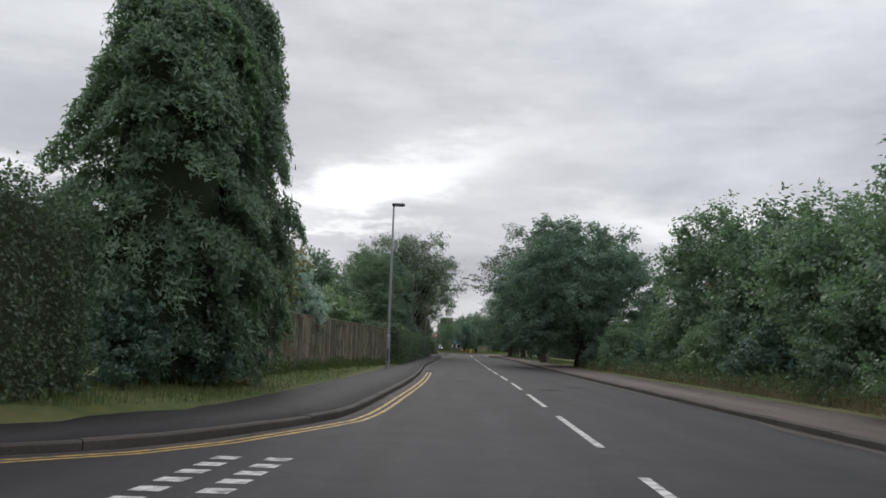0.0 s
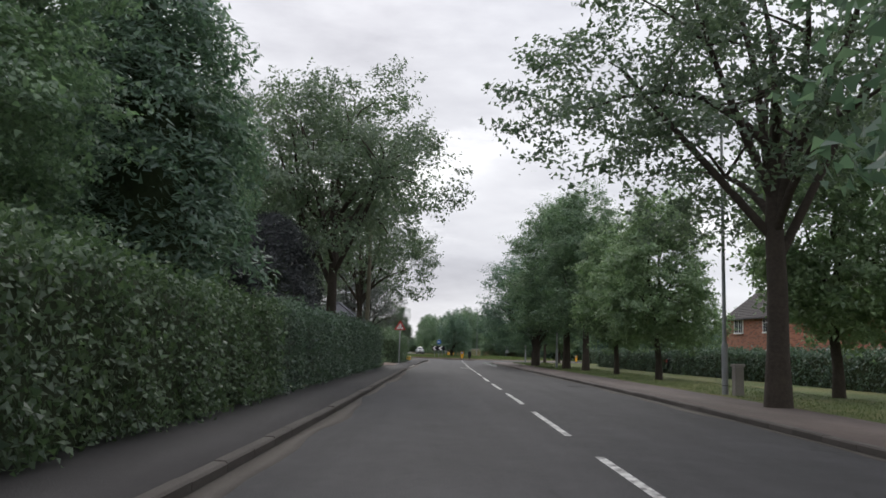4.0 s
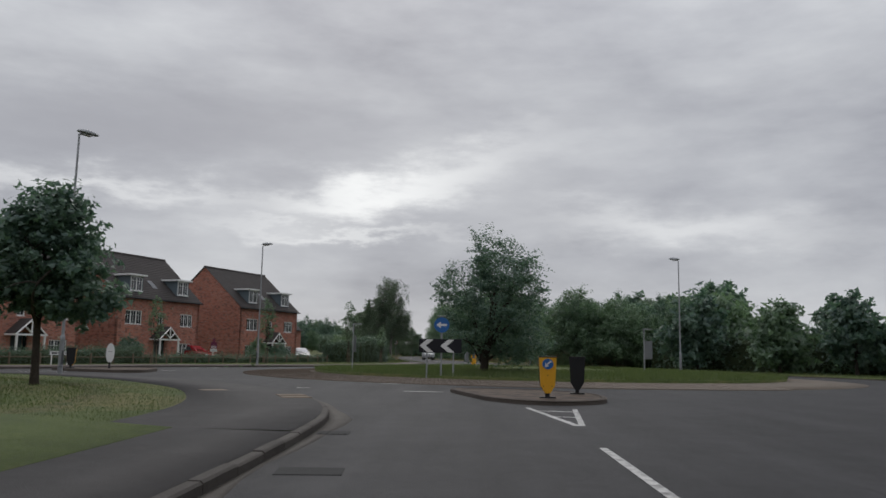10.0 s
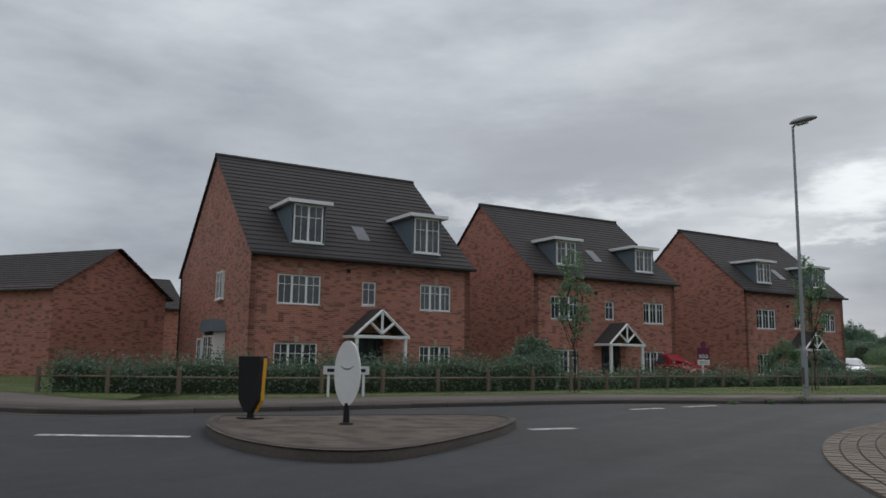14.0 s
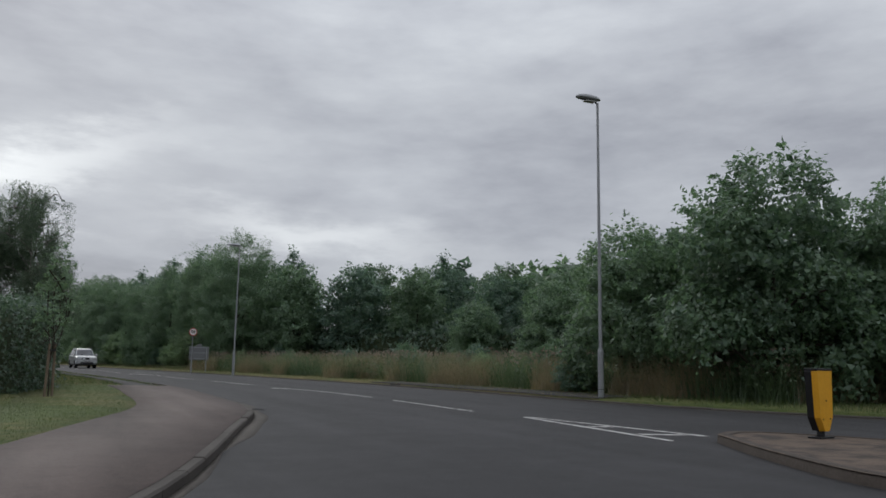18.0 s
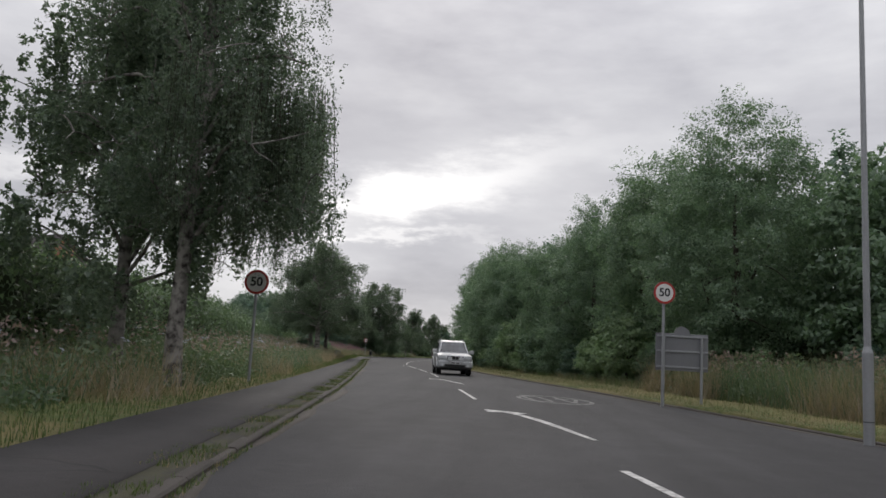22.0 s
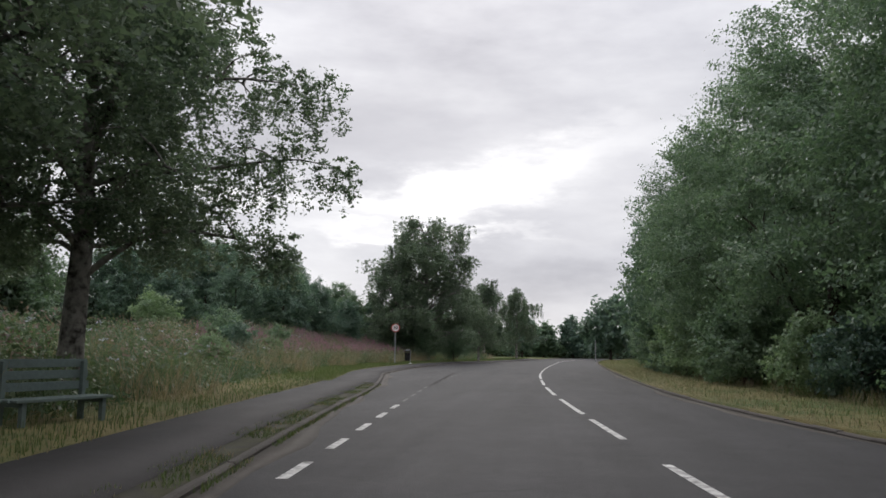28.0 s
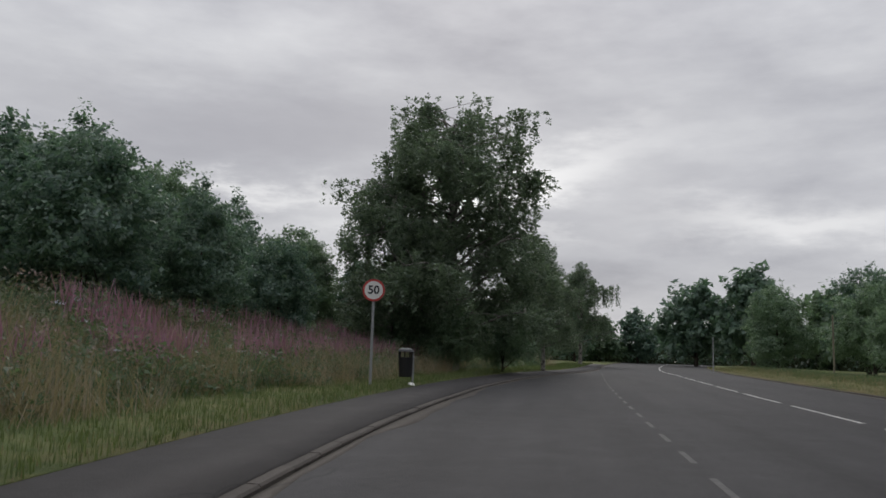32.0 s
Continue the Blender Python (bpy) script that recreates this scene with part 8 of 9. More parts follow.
H1 = house_from(-30.9, 117.2, -27.15, 126.1, "three-storey red-brick house with grey dormers and white porch", 11.3, 4.95, 9.75)
H2 = house_from(-26.75, 130.9, -23.05, 139.7, "red-brick house with grey dormers and white timber porch")
H3 = house_from(-20.75, 144.6, -17.1, 153.4, "red-brick house with grey dormers beyond its neighbours")
# side windows and bay of the corner house
sw = thing("bay_window", pose(-30.9, 117.2, 0.0, 0, 0, math.degrees(math.atan2(8.9, 3.75)) - 90), "white square bay window with a lead roof on the gable", "bay window")


def gable_bits():
    # local x runs from the back to the front of the gable, -y outwards
    m = H1.matrix_basis
    for ob in (sw,):
        ob.matrix_basis = m @ pose(0, 0, 0, 0, 0, -90)
    part("bay_base", boxed(-4.6, -3.0, -0.5, 0.05, -0.1, 0.5, 0.01), BRICK, sw)
    window(sw, -4.55, 0.5, 1.5, 1.35, -0.45, 2)
    bm = bmesh.new()
    prism(bm, [(-4.75, 2.0), (-2.85, 2.0), (-3.15, 2.5), (-4.45, 2.5)], -0.62, 0.05)
    part("lead_roof", bm, CLAD, sw)
    window(sw, -4.4, 3.35, 0.95, 1.15, -0.06, 2)
    window(sw, -7.2, 0.6, 0.75, 1.2, -0.06, 1)
    part("cheek", boxed(-4.6, -4.55, -0.45, 0.02, 0.5, 2.0), UPVC, sw)
    part("cheek", boxed(-3.05, -3.0, -0.45, 0.02, 0.5, 2.0), UPVC, sw)


gable_bits()


def plain_house(x, y, turn, W, D, eave, ridge, label, mat=BRICK, roof=TILE, chimney=False, name="house"):
    root = thing(name, pose(x, y, 0, 0, 0, turn), label, "house")
    b = bmesh.new()
    o = [(0, -0.2), (D, -0.2), (D, eave), (D / 2, ridge), (0, eave)]
    va = [b.verts.new((0, p, q)) for p, q in o]
    vb = [b.verts.new((W, p, q)) for p, q in o]
    b.faces.new(va)
    b.faces.new(vb[::-1])
    for k in range(5):
        b.faces.new((va[k], vb[k], vb[(k + 1) % 5], va[(k + 1) % 5]))
    bmesh.ops.recalc_face_normals(b, faces=b.faces[:])
    part("wall", b, mat, root)
    r = bmesh.new()
    tiled_roof(r, -0.25, W + 0.25, -0.3, D + 0.3, eave - 0.2, ridge + 0.08, 18)
    part("roof", r, roof, root)
    for k in range(2):
        for z in (0.8, 3.3):
            if z + 1.2 < eave:
                window(root, W * (0.18 + 0.45 * k), z, 1.4, 1.15, -0.06, 2)
    g = part("gutter", boxed(-0.2, W + 0.2, -0.38, -0.28, eave - 0.2, eave - 0.1, 0.01), GUTTER, root)
    if chimney:
        c = part("chimney", boxed(W * 0.8, W * 0.8 + 0.7, D / 2 - 0.4, D / 2 + 0.4, ridge - 0.6, ridge + 1.1, 0.02), BRICK_OLD, root)
        for dx in (0.2, 0.5):
            bm = bmesh.new()
            rod(bm, (W * 0.8 + dx, D / 2, ridge + 1.1), (W * 0.8 + dx, D / 2, ridge + 1.45), 0.1, 0.09, 10)
            part("pot", bm, BRICK_OLD, c)
    return root


plain_house(-62, 126, 75, 9, 8, 4.6, 7.0, "red-brick house beyond the corner house")
plain_house(-42.3, 121.4, 193.3, 8, 6.6, 3.9, 5.8, "brick outbuilding with a plain gable behind the corner house")
plain_house(-33, 84, 60, 9, 7.5, 4.6, 7.4, "red-brick house behind the garage", BRICK_OLD)
plain_house(-52, 88, 62, 9, 7.5, 4.6, 7.4, "red-brick house behind the garage", BRICK_OLD)
plain_house(-34, 66, 55, 9, 7.0, 4.4, 7.0, "red-brick house behind the garage", BRICK_OLD)
plain_house(24, 44, -90 + 8, 10, 7, 4.6, 7.2, "red-brick house beyond the low hedge", BRICK_OLD)
plain_house(25, 62, -90 + 8, 10, 7, 4.6, 7.2, "red-brick house beyond the low hedge", BRICK_OLD)
plain_house(22, 28, -90 + 8, 9, 7, 4.6, 7.2, "red-brick house beyond the low hedge", BRICK_OLD)
plain_house(27, 9, 180, 9, 7, 3.7, 5.7, "brick house with a tall chimney behind the bushes", BRICK_OLD, chimney=True)
plain_house(-28, 190, 80, 10, 7.5, 4.6, 7.3, "red-brick house behind the bank", BRICK)
plain_house(-37.4, 231.9, 160, 9, 9.0, 5.3, 9.2, "red-brick house behind the bank", BRICK)
plain_house(-30, 172, 80, 10, 7.5, 4.6, 7.3, "red-brick house behind the bank", BRICK)

# ---- open-fronted garage with a hipped tiled roof
gr = thing("garage", pose(-11.4, 55.3, 0.0, 0, 0, -1), "open-fronted brick garage with a grey hipped tile roof", "garage")
W, D, E, R = 5.6, 6.2, 2.3, 4.75
for x0, x1, y0, y1 in ((0, 0.45, 0, 0.3), (W - 0.75, W, 0, 0.3), (0, 0.22, 0.3, D), (W - 0.22, W, 0.3, D), (0.22, W - 0.22, D - 0.22, D)):
    part("wall", boxed(x0, x1, y0, y1, -0.1, E), BRICK_OLD, gr)
part("middle_pillar", boxed(1.55, 1.85, 2.4, 2.7, 0.0, E), BRICK_OLD, gr)
part("lintel", boxed(0, W, -0.02, 0.28, E + 0.003, E + 0.2, 0.01), DOOR, gr)
part("floor_slab", boxed(0.22, W - 0.22, -0.3, D - 0.22, -0.05, 0.10), KERB_PALE, gr)
e = 0.45
corners = [(-e, -e), (W + e, -e), (W + e, D + e), (-e, D + e)]
apex = [(W / 2, D / 2 - 0.25), (W / 2, D / 2 + 0.25)]
for k in range(4):
    a, b = corners[k], corners[(k + 1) % 4]
    ta, tb = (apex[0], apex[0]) if k == 0 else (apex[0], apex[1]) if k == 1 else (apex[1], apex[1]) if k == 2 else (apex[1], apex[0])
    r = bmesh.new()
    edges = []
    # stepped courses of one connected slope
    for j in range(14):
        for s, lift in ((j / 14, 0.05), (min(0.995, (j + 1) / 14), 0.005)):
            z = E + 0.12 + (R - E - 0.12) * s + lift
            edges.append((r.verts.new((a[0] + (ta[0] - a[0]) * s, a[1] + (ta[1] - a[1]) * s, z)), r.verts.new((b[0] + (tb[0] - b[0]) * s, b[1] + (tb[1] - b[1]) * s, z))))
    for lo, hi in zip(edges, edges[1:]):
        r.faces.new((lo[0], lo[1], hi[1], hi[0]))
    part("roof_slope", r, TILE_GREY, gr)
for k in range(4):
    hips = bmesh.new()
    t = apex[0] if k < 2 else apex[1]
    rod(hips, (*corners[k], E + 0.2), (*t, R + 0.05), 0.09, 0.09, 8)
    part("hip", hips, TILE_GREY, gr)
part("fascia", boxed(-e, W + e, -e - 0.03, -e, E - 0.02, E + 0.16, 0.004), UPVC, gr)
part("fascia", boxed(W + e, W + e + 0.03, -e, D + e, E - 0.02, E + 0.16, 0.004), UPVC, gr)
part("gutter", boxed(-e, W + e, -e - 0.12, -e - 0.032, E + 0.03, E + 0.12, 0.02), GUTTER, gr)
part("soffit", boxed(-e, W + e, -e, -0.02, E - 0.02, E + 0.0), GUTTER, gr)
dv = new("driveway", mesh_of("driveway", [(-2.8, 39.6, 0.140), (-2.8, 46.1, 0.140), (-4.6, 48.6, 0.15), (-5.2, 55.4, 0.15), (-11.8, 55.4, 0.15), (-11.0, 46.0, 0.15), (-5.2, 39.6, 0.145)], [(0, 1, 2, 3, 4, 5, 6)], SOIL))
tagged(dv, "bare earth and rubble drive before the garage", "driveway", kind="structure")
de = thing("drive_edging", Matrix.Identity(4), "thin pale edging between drive and footway", "edging", kind="structure")
for k in range(7):
    part("edging_stone", boxed(-2.79, -2.73, 39.7 + 0.92 * k, 40.61 + 0.92 * k, 0.05, 0.145, 0.008), KERB_PALE, de)
rb = thing("red_bin", pose(-5.4, 54.3, 0.1, 0, 0, 10), "small red plastic tub by the garage pillar", "tub")
part("tub", prism(bmesh.new(), [(-0.18, 0.0), (0.18, 0.0), (0.23, 0.5), (-0.23, 0.5)], -0.2, 0.2), RED_PAINT, rb)
part("lid", boxed(-0.25, 0.25, -0.22, 0.22, 0.5, 0.55, 0.01), RED_PAINT, rb)

# ---------------------------------------------------------------- vehicles


def wheel(parent, x, y, r, w, side):
    tyre = bmesh.new()
    prof = [(0.62, -0.5), (0.92, -0.5), (1.0, -0.36), (1.0, 0.36), (0.92, 0.5), (0.62, 0.5)]
    n = 24
    vs = [[tyre.verts.new((p[1] * w, r * p[0] * math.cos(2 * math.pi * k / n), r * p[0] * math.sin(2 * math.pi * k / n))) for p in prof] for k in range(n)]
    for k in range(n):
        for j in range(len(prof) - 1):
            tyre.faces.new((vs[k][j], vs[(k + 1) % n][j], vs[(k + 1) % n][j + 1], vs[k][j + 1]))
    bmesh.ops.recalc_face_normals(tyre, faces=tyre.faces[:])
    wh = part("wheel", bmesh.new(), RUBBER, parent)
    wh.location = (x, y, r)
    part("tyre", tyre, RUBBER, wh)
    rim_ = bmesh.new()
    rod(rim_, (-w * 0.35, 0, 0), (w * 0.35, 0, 0), r * 0.63, r * 0.63, 20)
    for k in range(6):
        a = 2 * math.pi * k / 6
        rod(rim_, (side * w * 0.37, 0, 0), (side * w * 0.40, r * 0.58 * math.cos(a), r * 0.58 * math.sin(a)), 0.035, 0.03, 6)
    part("rim", rim_, STEEL, wh)
    return wh


def car_body(sections, k=10):
    """A body lofted through cross sections (y, half width, floor, waist, top, half width at top)."""
    bm = bmesh.new()
    rows = []
    for y, hw, zf, zw, zt, ht in sections:
        pts = [(-hw * 0.94, zf), (-hw, zf + 0.12), (-hw, zw - 0.05), (-hw * 0.985, zw), (-ht, zt - 0.03), (-ht * 0.86, zt), (ht * 0.86, zt), (ht, zt - 0.03), (hw * 0.985, zw), (hw, zw - 0.05), (hw, zf + 0.12), (hw * 0.94, zf)]
        rows.append([bm.verts.new((x, y, z)) for x, z in pts])
    n = len(rows[0])
    for a, b in zip(rows, rows[1:]):
        for j in range(n):
            bm.faces.new((a[j], b[j], b[(j + 1) % n], a[(j + 1) % n]))
    bm.faces.new(rows[0])
    bm.faces.new(rows[-1][::-1])
    bmesh.ops.recalc_face_normals(bm, faces=bm.faces[:])
    bmesh.ops.bevel(bm, geom=[e for e in bm.edges if len(e.link_faces) == 2 and e.calc_face_angle(0) > 0.5], offset=0.03, segments=2, affect="EDGES", profile=0.6)
    return bm


def quad_plate(corners, out=0.012):
    bm = bmesh.new()
    vs = [bm.verts.new(c) for c in corners]
    bm.faces.new(vs)
    bm.normal_update()
    ex = bmesh.ops.extrude_face_region(bm, geom=bm.faces[:])
    nrm = bm.faces[:][0].normal.copy()
    for v in ex["geom"]:
        if isinstance(v, bmesh.types.BMVert):
            v.co += nrm * out
    bmesh.ops.recalc_face_normals(bm, faces=bm.faces[:])
    return bm


def suv(x, y, turn, label):
    """A large off-road car facing -y."""
    root = thing("off_road_car", pose(x, y, 0.0, 0, 0, turn), label, "car")
    part("lower_body", car_body([(0.0, 0.80, 0.42, 0.86, 0.92, 0.74), (0.10, 0.90, 0.36, 0.98, 1.06, 0.80), (0.5, 0.93, 0.34, 1.06, 1.12, 0.82), (1.25, 0.935, 0.34, 1.12, 1.17, 0.84), (2.5, 0.935, 0.34, 1.12, 1.17, 0.86), (4.3, 0.93, 0.36, 1.12, 1.17, 0.86), (4.65, 0.88, 0.42, 1.08, 1.14, 0.84)]), SILVER, root, smooth=False)
    cab = part("cabin", car_body([(1.12, 0.84, 1.08, 1.13, 1.16, 0.80), (1.85, 0.86, 1.08, 1.16, 1.78, 0.66), (2.3, 0.86, 1.08, 1.16, 1.85, 0.68), (3.9, 0.86, 1.08, 1.16, 1.83, 0.67), (4.5, 0.85, 1.08, 1.16, 1.55, 0.68), (4.62, 0.84, 1.08, 1.14, 1.2, 0.78)]), SILVER, root)
    part("windscreen", quad_plate([(-0.74, 1.17, 1.22), (0.74, 1.17, 1.22), (0.61, 1.80, 1.745), (-0.61, 1.80, 1.745)], 0.02), GLASS, cab)
    for s in (-1, 1):
        part("side_window", quad_plate([(s * 0.865, 1.75, 1.2), (s * 0.865, 2.7, 1.2), (s * 0.72, 2.7, 1.70), (s * 0.735, 2.0, 1.66)], 0.012), GLASS, cab)
        part("side_window", quad_plate([(s * 0.865, 2.8, 1.2), (s * 0.865, 4.0, 1.2), (s * 0.72, 4.0, 1.68), (s * 0.72, 2.8, 1.70)], 0.012), GLASS, cab)
        bm = bmesh.new()
        rod(bm, (s * 0.6, 2.1, 1.90), (s * 0.6, 3.9, 1.90), 0.025, 0.025, 8)
        for yy in (2.15, 3.0, 3.85):
            rod(bm, (s * 0.6, yy, 1.80), (s * 0.6, yy, 1.90), 0.02, 0.02, 6)
        part("roof_rail", bm, STEEL, cab)
        m = part("mirror", boxed(s * 0.93 - 0.02 if s > 0 else s * 1.13, s * 1.13 if s > 0 else s * 0.93 + 0.02, 1.42, 1.56, 1.14, 1.34, 0.03), SILVER, root)
        part("headlight", boxed(min(s * 0.50, s * 0.86), max(s * 0.50, s * 0.86), -0.03, 0.12, 0.84, 1.04, 0.04), LENS, root)
        sp = bmesh.new()
        disc(sp, 0.12, -0.22, -0.12, 24, 0.86, s * 0.30)
        part("spot_lamp", sp, LENS, root)
        for yy in (0.82, 3.62):
            arch = bmesh.new()
            n = 14
            pts = [(0.50 * math.cos(t), 0.40 + 0.50 * math.sin(t)) for t in np.linspace(0.05, math.pi - 0.05, n)]
            pts += [(0.42 * math.cos(t), 0.40 + 0.42 * math.sin(t)) for t in np.linspace(math.pi - 0.05, 0.05, n)]
            o = bmesh.new()
            prism(o, pts, -0.02, 0.02)
            join(arch, o, Matrix.Translation((s * 0.945, yy, 0)) @ pose(0, 0, 0, 0, 0, 90))
            part("wheel_arch", arch, SILVER, root)
        for yy in (0.82, 3.62):
            wheel(root, s * 0.80, yy, 0.38, 0.26, s)
            part("wheel_well", boxed(s * 0.80 - 0.145, s * 0.80 + 0.137, yy - 0.42, yy + 0.42, 0.30, 0.80, 0.05), BLACK, root)
        fog = bmesh.new()
        disc(fog, 0.07, -0.12, -0.06, 18, 0.52, s * 0.66)
        part("fog_lamp", fog, LENS, root)
    part("grille", boxed(-0.44, 0.44, -0.05, 0.05, 0.82, 1.0, 0.02), BLACK, root)
    for k in range(5):
        part("grille_bar", boxed(-0.36 + 0.17 * k, -0.32 + 0.17 * k, -0.07, -0.04, 0.83, 0.99, 0.006), CHROME, root)
    part("bumper", boxed(-0.90, 0.90, -0.10, 0.16, 0.42, 0.74, 0.06), SILVER, root)
    part("air_intake", boxed(-0.55, 0.55, -0.112, -0.09, 0.44, 0.56, 0.01), BLACK, root)
    pl_ = part("plate", boxed(-0.27, 0.27, -0.135, -0.112, 0.59, 0.70, 0.005), SIGN_WHITE, root)
    part("bar", boxed(-0.22, -0.02, -0.139, -0.1355, 0.615, 0.675), SIGN_BLACK, pl_)
    part("bar", boxed(0.03, 0.22, -0.139, -0.1355, 0.615, 0.675), SIGN_BLACK, pl_)
    part("underside", boxed(-0.78, 0.78, 0.3, 4.4, 0.24, 0.36, 0.02), BLACK, root)
    return root


def hatchback(x, y, turn, label, paint, z=0.02):
    """A small family car facing -y."""
    root = thing("parked_car", pose(x, y, z, 0, 0, turn), label, "car", "parked cars")
    part("lower_body", car_body([(0.0, 0.70, 0.25, 0.58, 0.66, 0.62), (0.12, 0.82, 0.22, 0.66, 0.74, 0.7), (1.0, 0.87, 0.2, 0.84, 0.93, 0.74), (2.0, 0.88, 0.2, 0.88, 0.94, 0.8), (3.7, 0.87, 0.2, 0.9, 0.96, 0.8), (4.05, 0.8, 0.28, 0.86, 0.94, 0.74)]), paint, root)
    cab = part("cabin", car_body([(0.95, 0.76, 0.84, 0.9, 0.93, 0.72), (1.75, 0.78, 0.86, 0.94, 1.40, 0.58), (2.3, 0.78, 0.86, 0.94, 1.46, 0.6), (3.3, 0.78, 0.86, 0.94, 1.42, 0.58), (3.95, 0.76, 0.86, 0.94, 1.0, 0.68)]), paint, root)
    part("windscreen", quad_plate([(-0.66, 1.03, 0.97), (0.66, 1.03, 0.97), (0.53, 1.70, 1.37), (-0.53, 1.70, 1.37)], 0.02), GLASS, cab)
    part("rear_window", quad_plate([(0.62, 3.92, 1.04), (-0.62, 3.92, 1.04), (-0.53, 3.42, 1.37), (0.53, 3.42, 1.37)], 0.02), GLASS, cab)
    for s in (-1, 1):
        part("side_window", quad_plate([(s * 0.785, 1.5, 0.97), (s * 0.785, 2.4, 0.97), (s * 0.62, 2.4, 1.38), (s * 0.63, 1.9, 1.35)], 0.012), GLASS, cab)
        part("side_window", quad_plate([(s * 0.785, 2.5, 0.97), (s * 0.785, 3.5, 0.97), (s * 0.62, 3.2, 1.36), (s * 0.62, 2.5, 1.38)], 0.012), GLASS, cab)
        part("headlight", boxed(min(s * 0.42, s * 0.78), max(s * 0.42, s * 0.78), -0.01, 0.2, 0.52, 0.66, 0.03), LENS, root)
        part("tail_light", boxed(min(s * 0.55, s * 0.80), max(s * 0.55, s * 0.80), 3.95, 4.08, 0.66, 0.86, 0.02), SIGN_RED, root)
        for yy in (0.72, 3.3):
            wheel(root, s * 0.76, yy, 0.31, 0.2, s)
    part("grille", boxed(-0.4, 0.4, -0.02, 0.06, 0.3, 0.5, 0.02), BLACK, root)
    return root


suv(-5.07, 207.0, 8, "silver off-road car with roof rails and spot lamps")
hatchback(-21.3, 138.4, 70, "dark red hatchback parked between the houses", RED_PAINT)
hatchback(-28.6, 127.2, 70, "dark grey hatchback parked between the houses", BLACK_PAINT)
hatchback(-17.2, 158.2, 20, "white hatchback parked beyond the hedge", WHITE_PAINT)
hatchback(18.2, 42.0, 80, "black car parked behind the low hedge", BLACK_PAINT, 0.1)
hatchback(19.0, 33.0, 80, "dark car parked behind the low hedge", BLACK_PAINT, 0.1)
hatchback(-0.5, 415.0, 5, "small pale car on the open road", WHITE_PAINT, 0.0)

# ---------------------------------------------------------------- small pieces of the setting: kerbs, setts, slabs


def kerb_mesh(name, l, mat, h=0.115, w=0.125):
    bm = bmesh.new()
    p = [(0.0, -0.1), (0.0, h - 0.02), (0.02, h), (w, h + 0.002), (w, -0.1)]
    a = [bm.verts.new((u, 0.006, z)) for u, z in p]
    b = [bm.verts.new((u, l - 0.006, z)) for u, z in p]
    bm.faces.new(a)
    bm.faces.new(b[::-1])
    for i in range(len(p)):
        j = (i + 1) % len(p)
        bm.faces.new((a[i], b[i], b[j], a[j]))
    bmesh.ops.recalc_face_normals(bm, faces=bm.faces[:])
    me = bpy.data.meshes.new(name)
    bm.to_mesh(me)
    bm.free()
    me.materials.append(mat)
    return me


STONE_L = 0.915
KERB_ME = kerb_mesh("kerbstone", STONE_L, KERB, 0.10)
KERB_LOW = kerb_mesh("kerbstone_low", STONE_L, KERB, 0.05)
KERB_PALE_ME = kerb_mesh("kerbstone_pale", STONE_L, KERB_PALE)


def kerbs(name, line, label, near=None, me=KERB_ME, dropped=(), pale=(0, 0)):
    """Kerbstones along a line, standing to its left; near: the part of the run, in metres, laid stone by stone as parts."""
    root = thing(name, Matrix.Identity(4), label, "kerb", kind="structure")
    L = length(line)
    n = int(L / STONE_L)
    lo, hi = near or (0, 270 * STONE_L)
    rest = []
    kr = random.Random(len(name))
    for k in range(n):
        x, y, a = along(line, k * STONE_L)
        x2, y2, _ = along(line, (k + 1) * STONE_L)
        ang_ = math.atan2(y2 - y, x2 - x)
        dz = -0.07 if pale[0] < y < pale[1] or any(p < k * STONE_L < q for p, q in dropped) else kr.uniform(-0.008, 0.006)
        m = Matrix.Translation((x, y, dz)) @ pose(0, 0, 0, 0, 0, math.degrees(ang_) - 90) @ Matrix.Diagonal((-1, 1, 1, 1))
        if lo <= k * STONE_L <= hi:
            part_mesh("kerbstone", KERB_PALE_ME if pale[0] < y < pale[1] else me, root, at=m)
        else:
            rest.append(m)
    if rest:
        base = np.array([v.co for v in me.vertices])
        polys = [tuple(p.vertices) for p in me.polygons]
        vs, fs = [], []
        for m in rest:
            o = len(vs)
            vs += [tuple(m @ Vector(v)) for v in base]
            fs += [tuple(i + o for i in p) for p in polys]
        ob = part_mesh("kerb_run", mesh_of("kerb_run", vs, fs, me.materials[0]), root)
        ob["kind"] = "stuff"
    return root


kerbs("kerb_left_south", LEFT_SOUTH, "worn concrete kerbstones along the footway", dropped=[(97, 103)], pale=(39.5, 47.6))
kerbs("kerb_houses", LEFT_NORTH[: int(np.argmin(np.abs(LEFT_NORTH[:, 1] - 160)))], "worn concrete kerbstones round the junction")
kerbs("kerb_north", LEFT_NORTH[int(np.argmin(np.abs(LEFT_NORTH[:, 1] - 160))):], "old kerbstones half hidden in grass", me=KERB_LOW)
kerbs("kerb_right_north", RIGHT, "old kerbstones half hidden in grass", (60, 330), me=KERB_LOW)
kerbs("kerb_right_south", RIGHT_SOUTH, "worn kerbstones along the reddish footway", (40, 210))
ring_line = np.column_stack([CENTRE[0] + (R_GRASS + 0.02) * np.cos(ang[::-1]), CENTRE[1] + (R_GRASS + 0.02) * np.sin(ang[::-1])])
kerbs("kerb_island", ring_line[::-1], "dark kerbstones round the roundabout island")

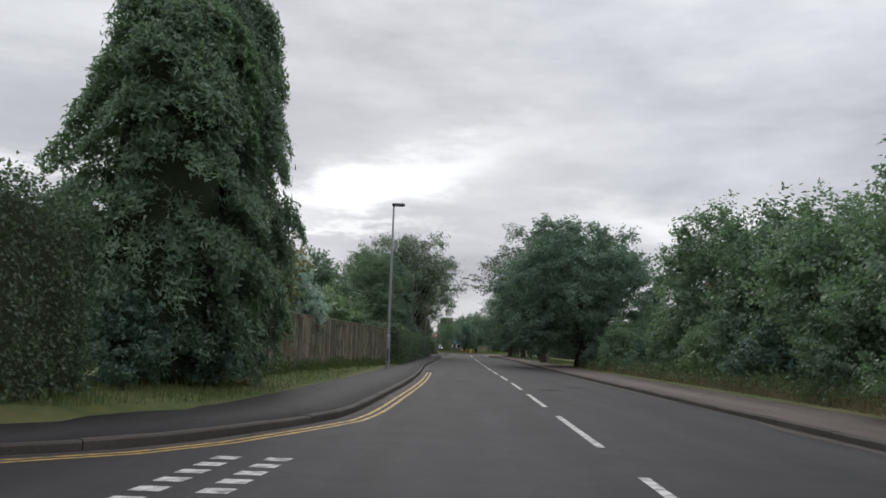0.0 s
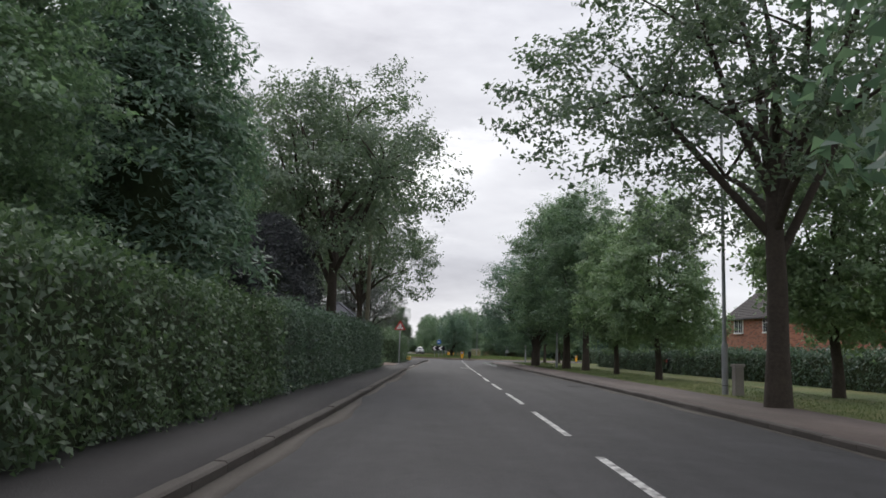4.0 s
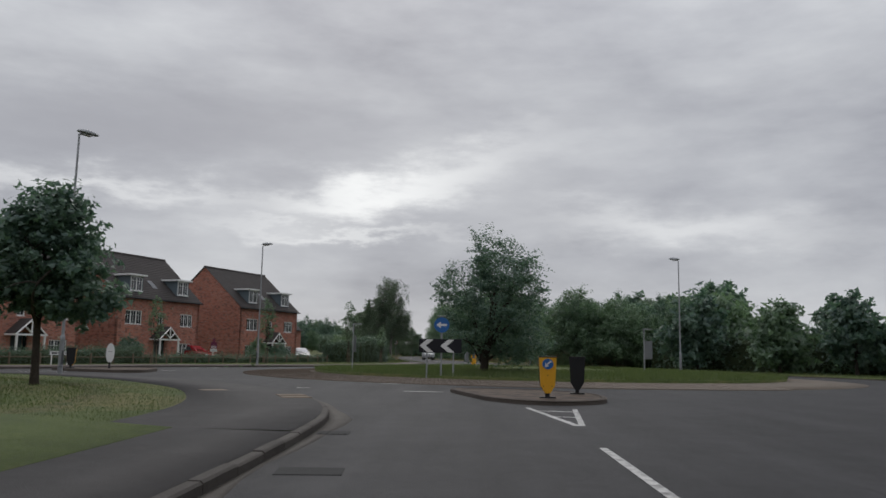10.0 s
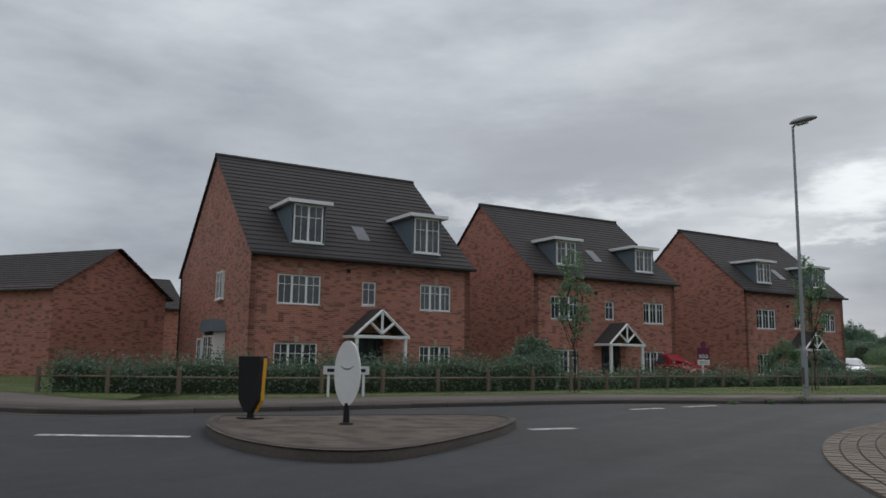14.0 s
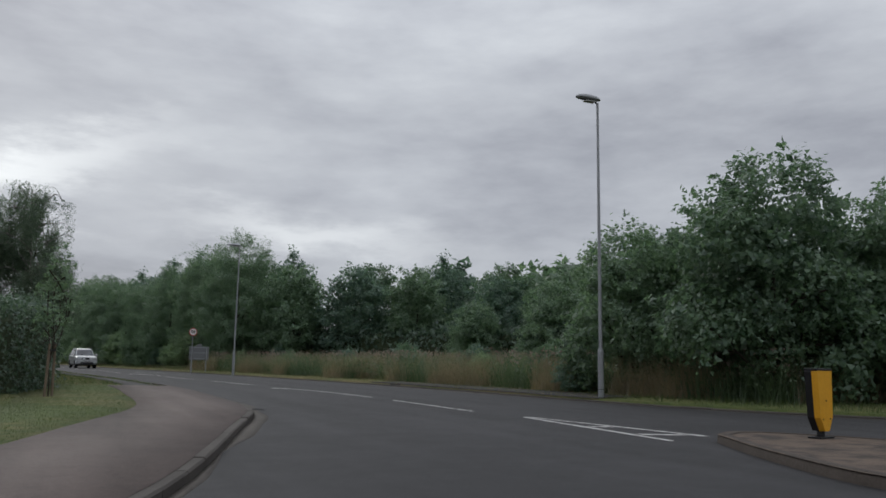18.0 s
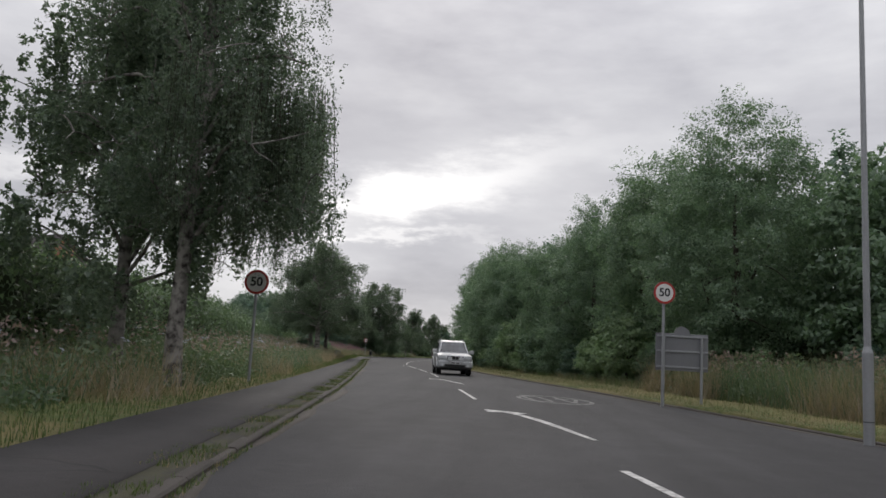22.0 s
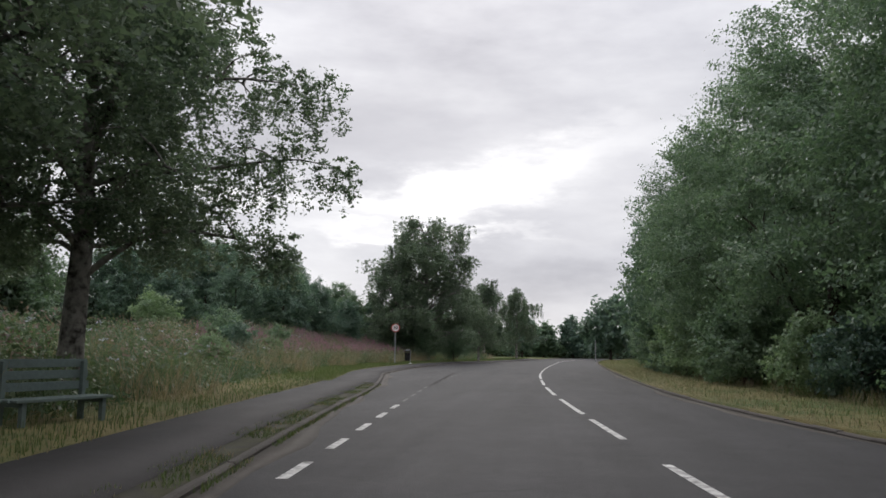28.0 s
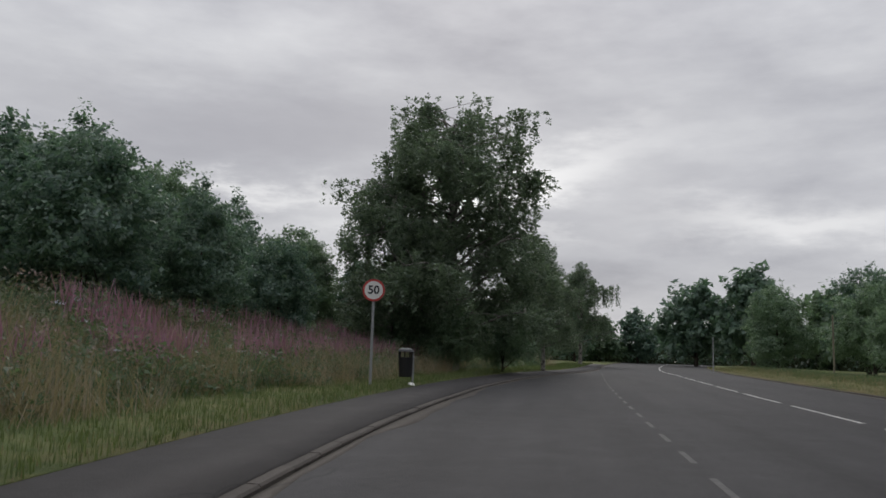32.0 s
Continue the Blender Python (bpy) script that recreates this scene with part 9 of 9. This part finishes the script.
# setts of the apron: the arc that the drive passes laid one by one
bm = boxed(-0.095, 0.095, -0.045, 0.045, -0.03, 0.012)
SETT_ME = bpy.data.meshes.new("sett")
bm.to_mesh(SETT_ME)
bm.free()
SETT_ME.materials.append(SETT)
rows_, cnt = [], 0
vs0 = [tuple(v.co) for v in SETT_ME.vertices]
ps0 = [tuple(p.vertices) for p in SETT_ME.polygons]
vs, fs = [], []
srng = random.Random(12)
for i in range(16):
    r_ = R_GRASS + 0.30 + i * 0.205
    n = int(2 * math.pi * r_ / 0.205)
    for k in range(n):
        a = 2 * math.pi * (k + 0.5 * (i % 2)) / n
        deg = math.degrees(a) % 360
        if not (150 < deg < 300):
            continue
        z = 0.10 + (0.012 - 0.10) * (r_ - R_GRASS) / (R_APRON - R_GRASS) + srng.uniform(-0.003, 0.003)
        m = Matrix.Translation((CENTRE[0] + r_ * math.cos(a), CENTRE[1] + r_ * math.sin(a), z + 0.008)) @ pose(0, 0, 0, 0, -1.5, math.degrees(a) + 90) @ Matrix.Diagonal((1, 2.05, 1, 1))
        if cnt < 290 and 212 < deg < 250 and 5 <= i <= 13 and True:
            part_mesh("sett", SETT_ME, apron, at=m)
            cnt += 1
        else:
            o = len(vs)
            vs += [tuple(m @ Vector(v)) for v in vs0]
            fs += [tuple(q + o for q in p) for p in ps0]
ob = part_mesh("setts", mesh_of("setts", vs, fs, SETT), apron)
ob["kind"] = "stuff"

# paving slabs and covers let into the footways
SLABS = [(-2.75, 86.4, 25), (-3.0, 87.1, 25), (-5.2, 88.6, 38), (-2.3, 70.5, 2)]
for x, y, t in SLABS:
    sl = thing("paving_slab", pose(x, y, 0.118, 0, 0, t), "buff slab let into the asphalt footway", "paving slab", "slabs in the footway", "structure")
    part("slab", boxed(-0.3, 0.3, -0.22, 0.22, -0.03, 0.012, 0.006), SLAB, sl)
for x, y, t in ((2.4, -33.0, 0), (3.4, -31.0, 20), (4.6, 20.0, 0), (-0.6, 77.0, 5)):
    mh = thing("manhole_cover", pose(x, y, 0.0, 0, 0, t), "dark iron cover flush with the road", "manhole cover", kind="structure")
    part("cover", boxed(-0.3, 0.3, -0.22, 0.22, -0.03, 0.006, 0.004), RUBBER, mh)
for x, y, t in ((-0.95, 80.4, 5), (-3.32, 143.5, 3), (-1.3, -20, 0)):
    gu = thing("gully_grate", pose(x, y, 0.0, 0, 0, t), "iron drain grate at the kerb", "drain grate", kind="structure")
    part("grate_frame", boxed(-0.22, 0.22, -0.22, 0.22, -0.03, 0.005, 0.003), RUBBER, gu)
    for k in range(5):
        part("grate_bar", boxed(-0.18 + k * 0.08, -0.14 + k * 0.08, -0.18, 0.18, 0.0055, 0.010), RUBBER, gu)
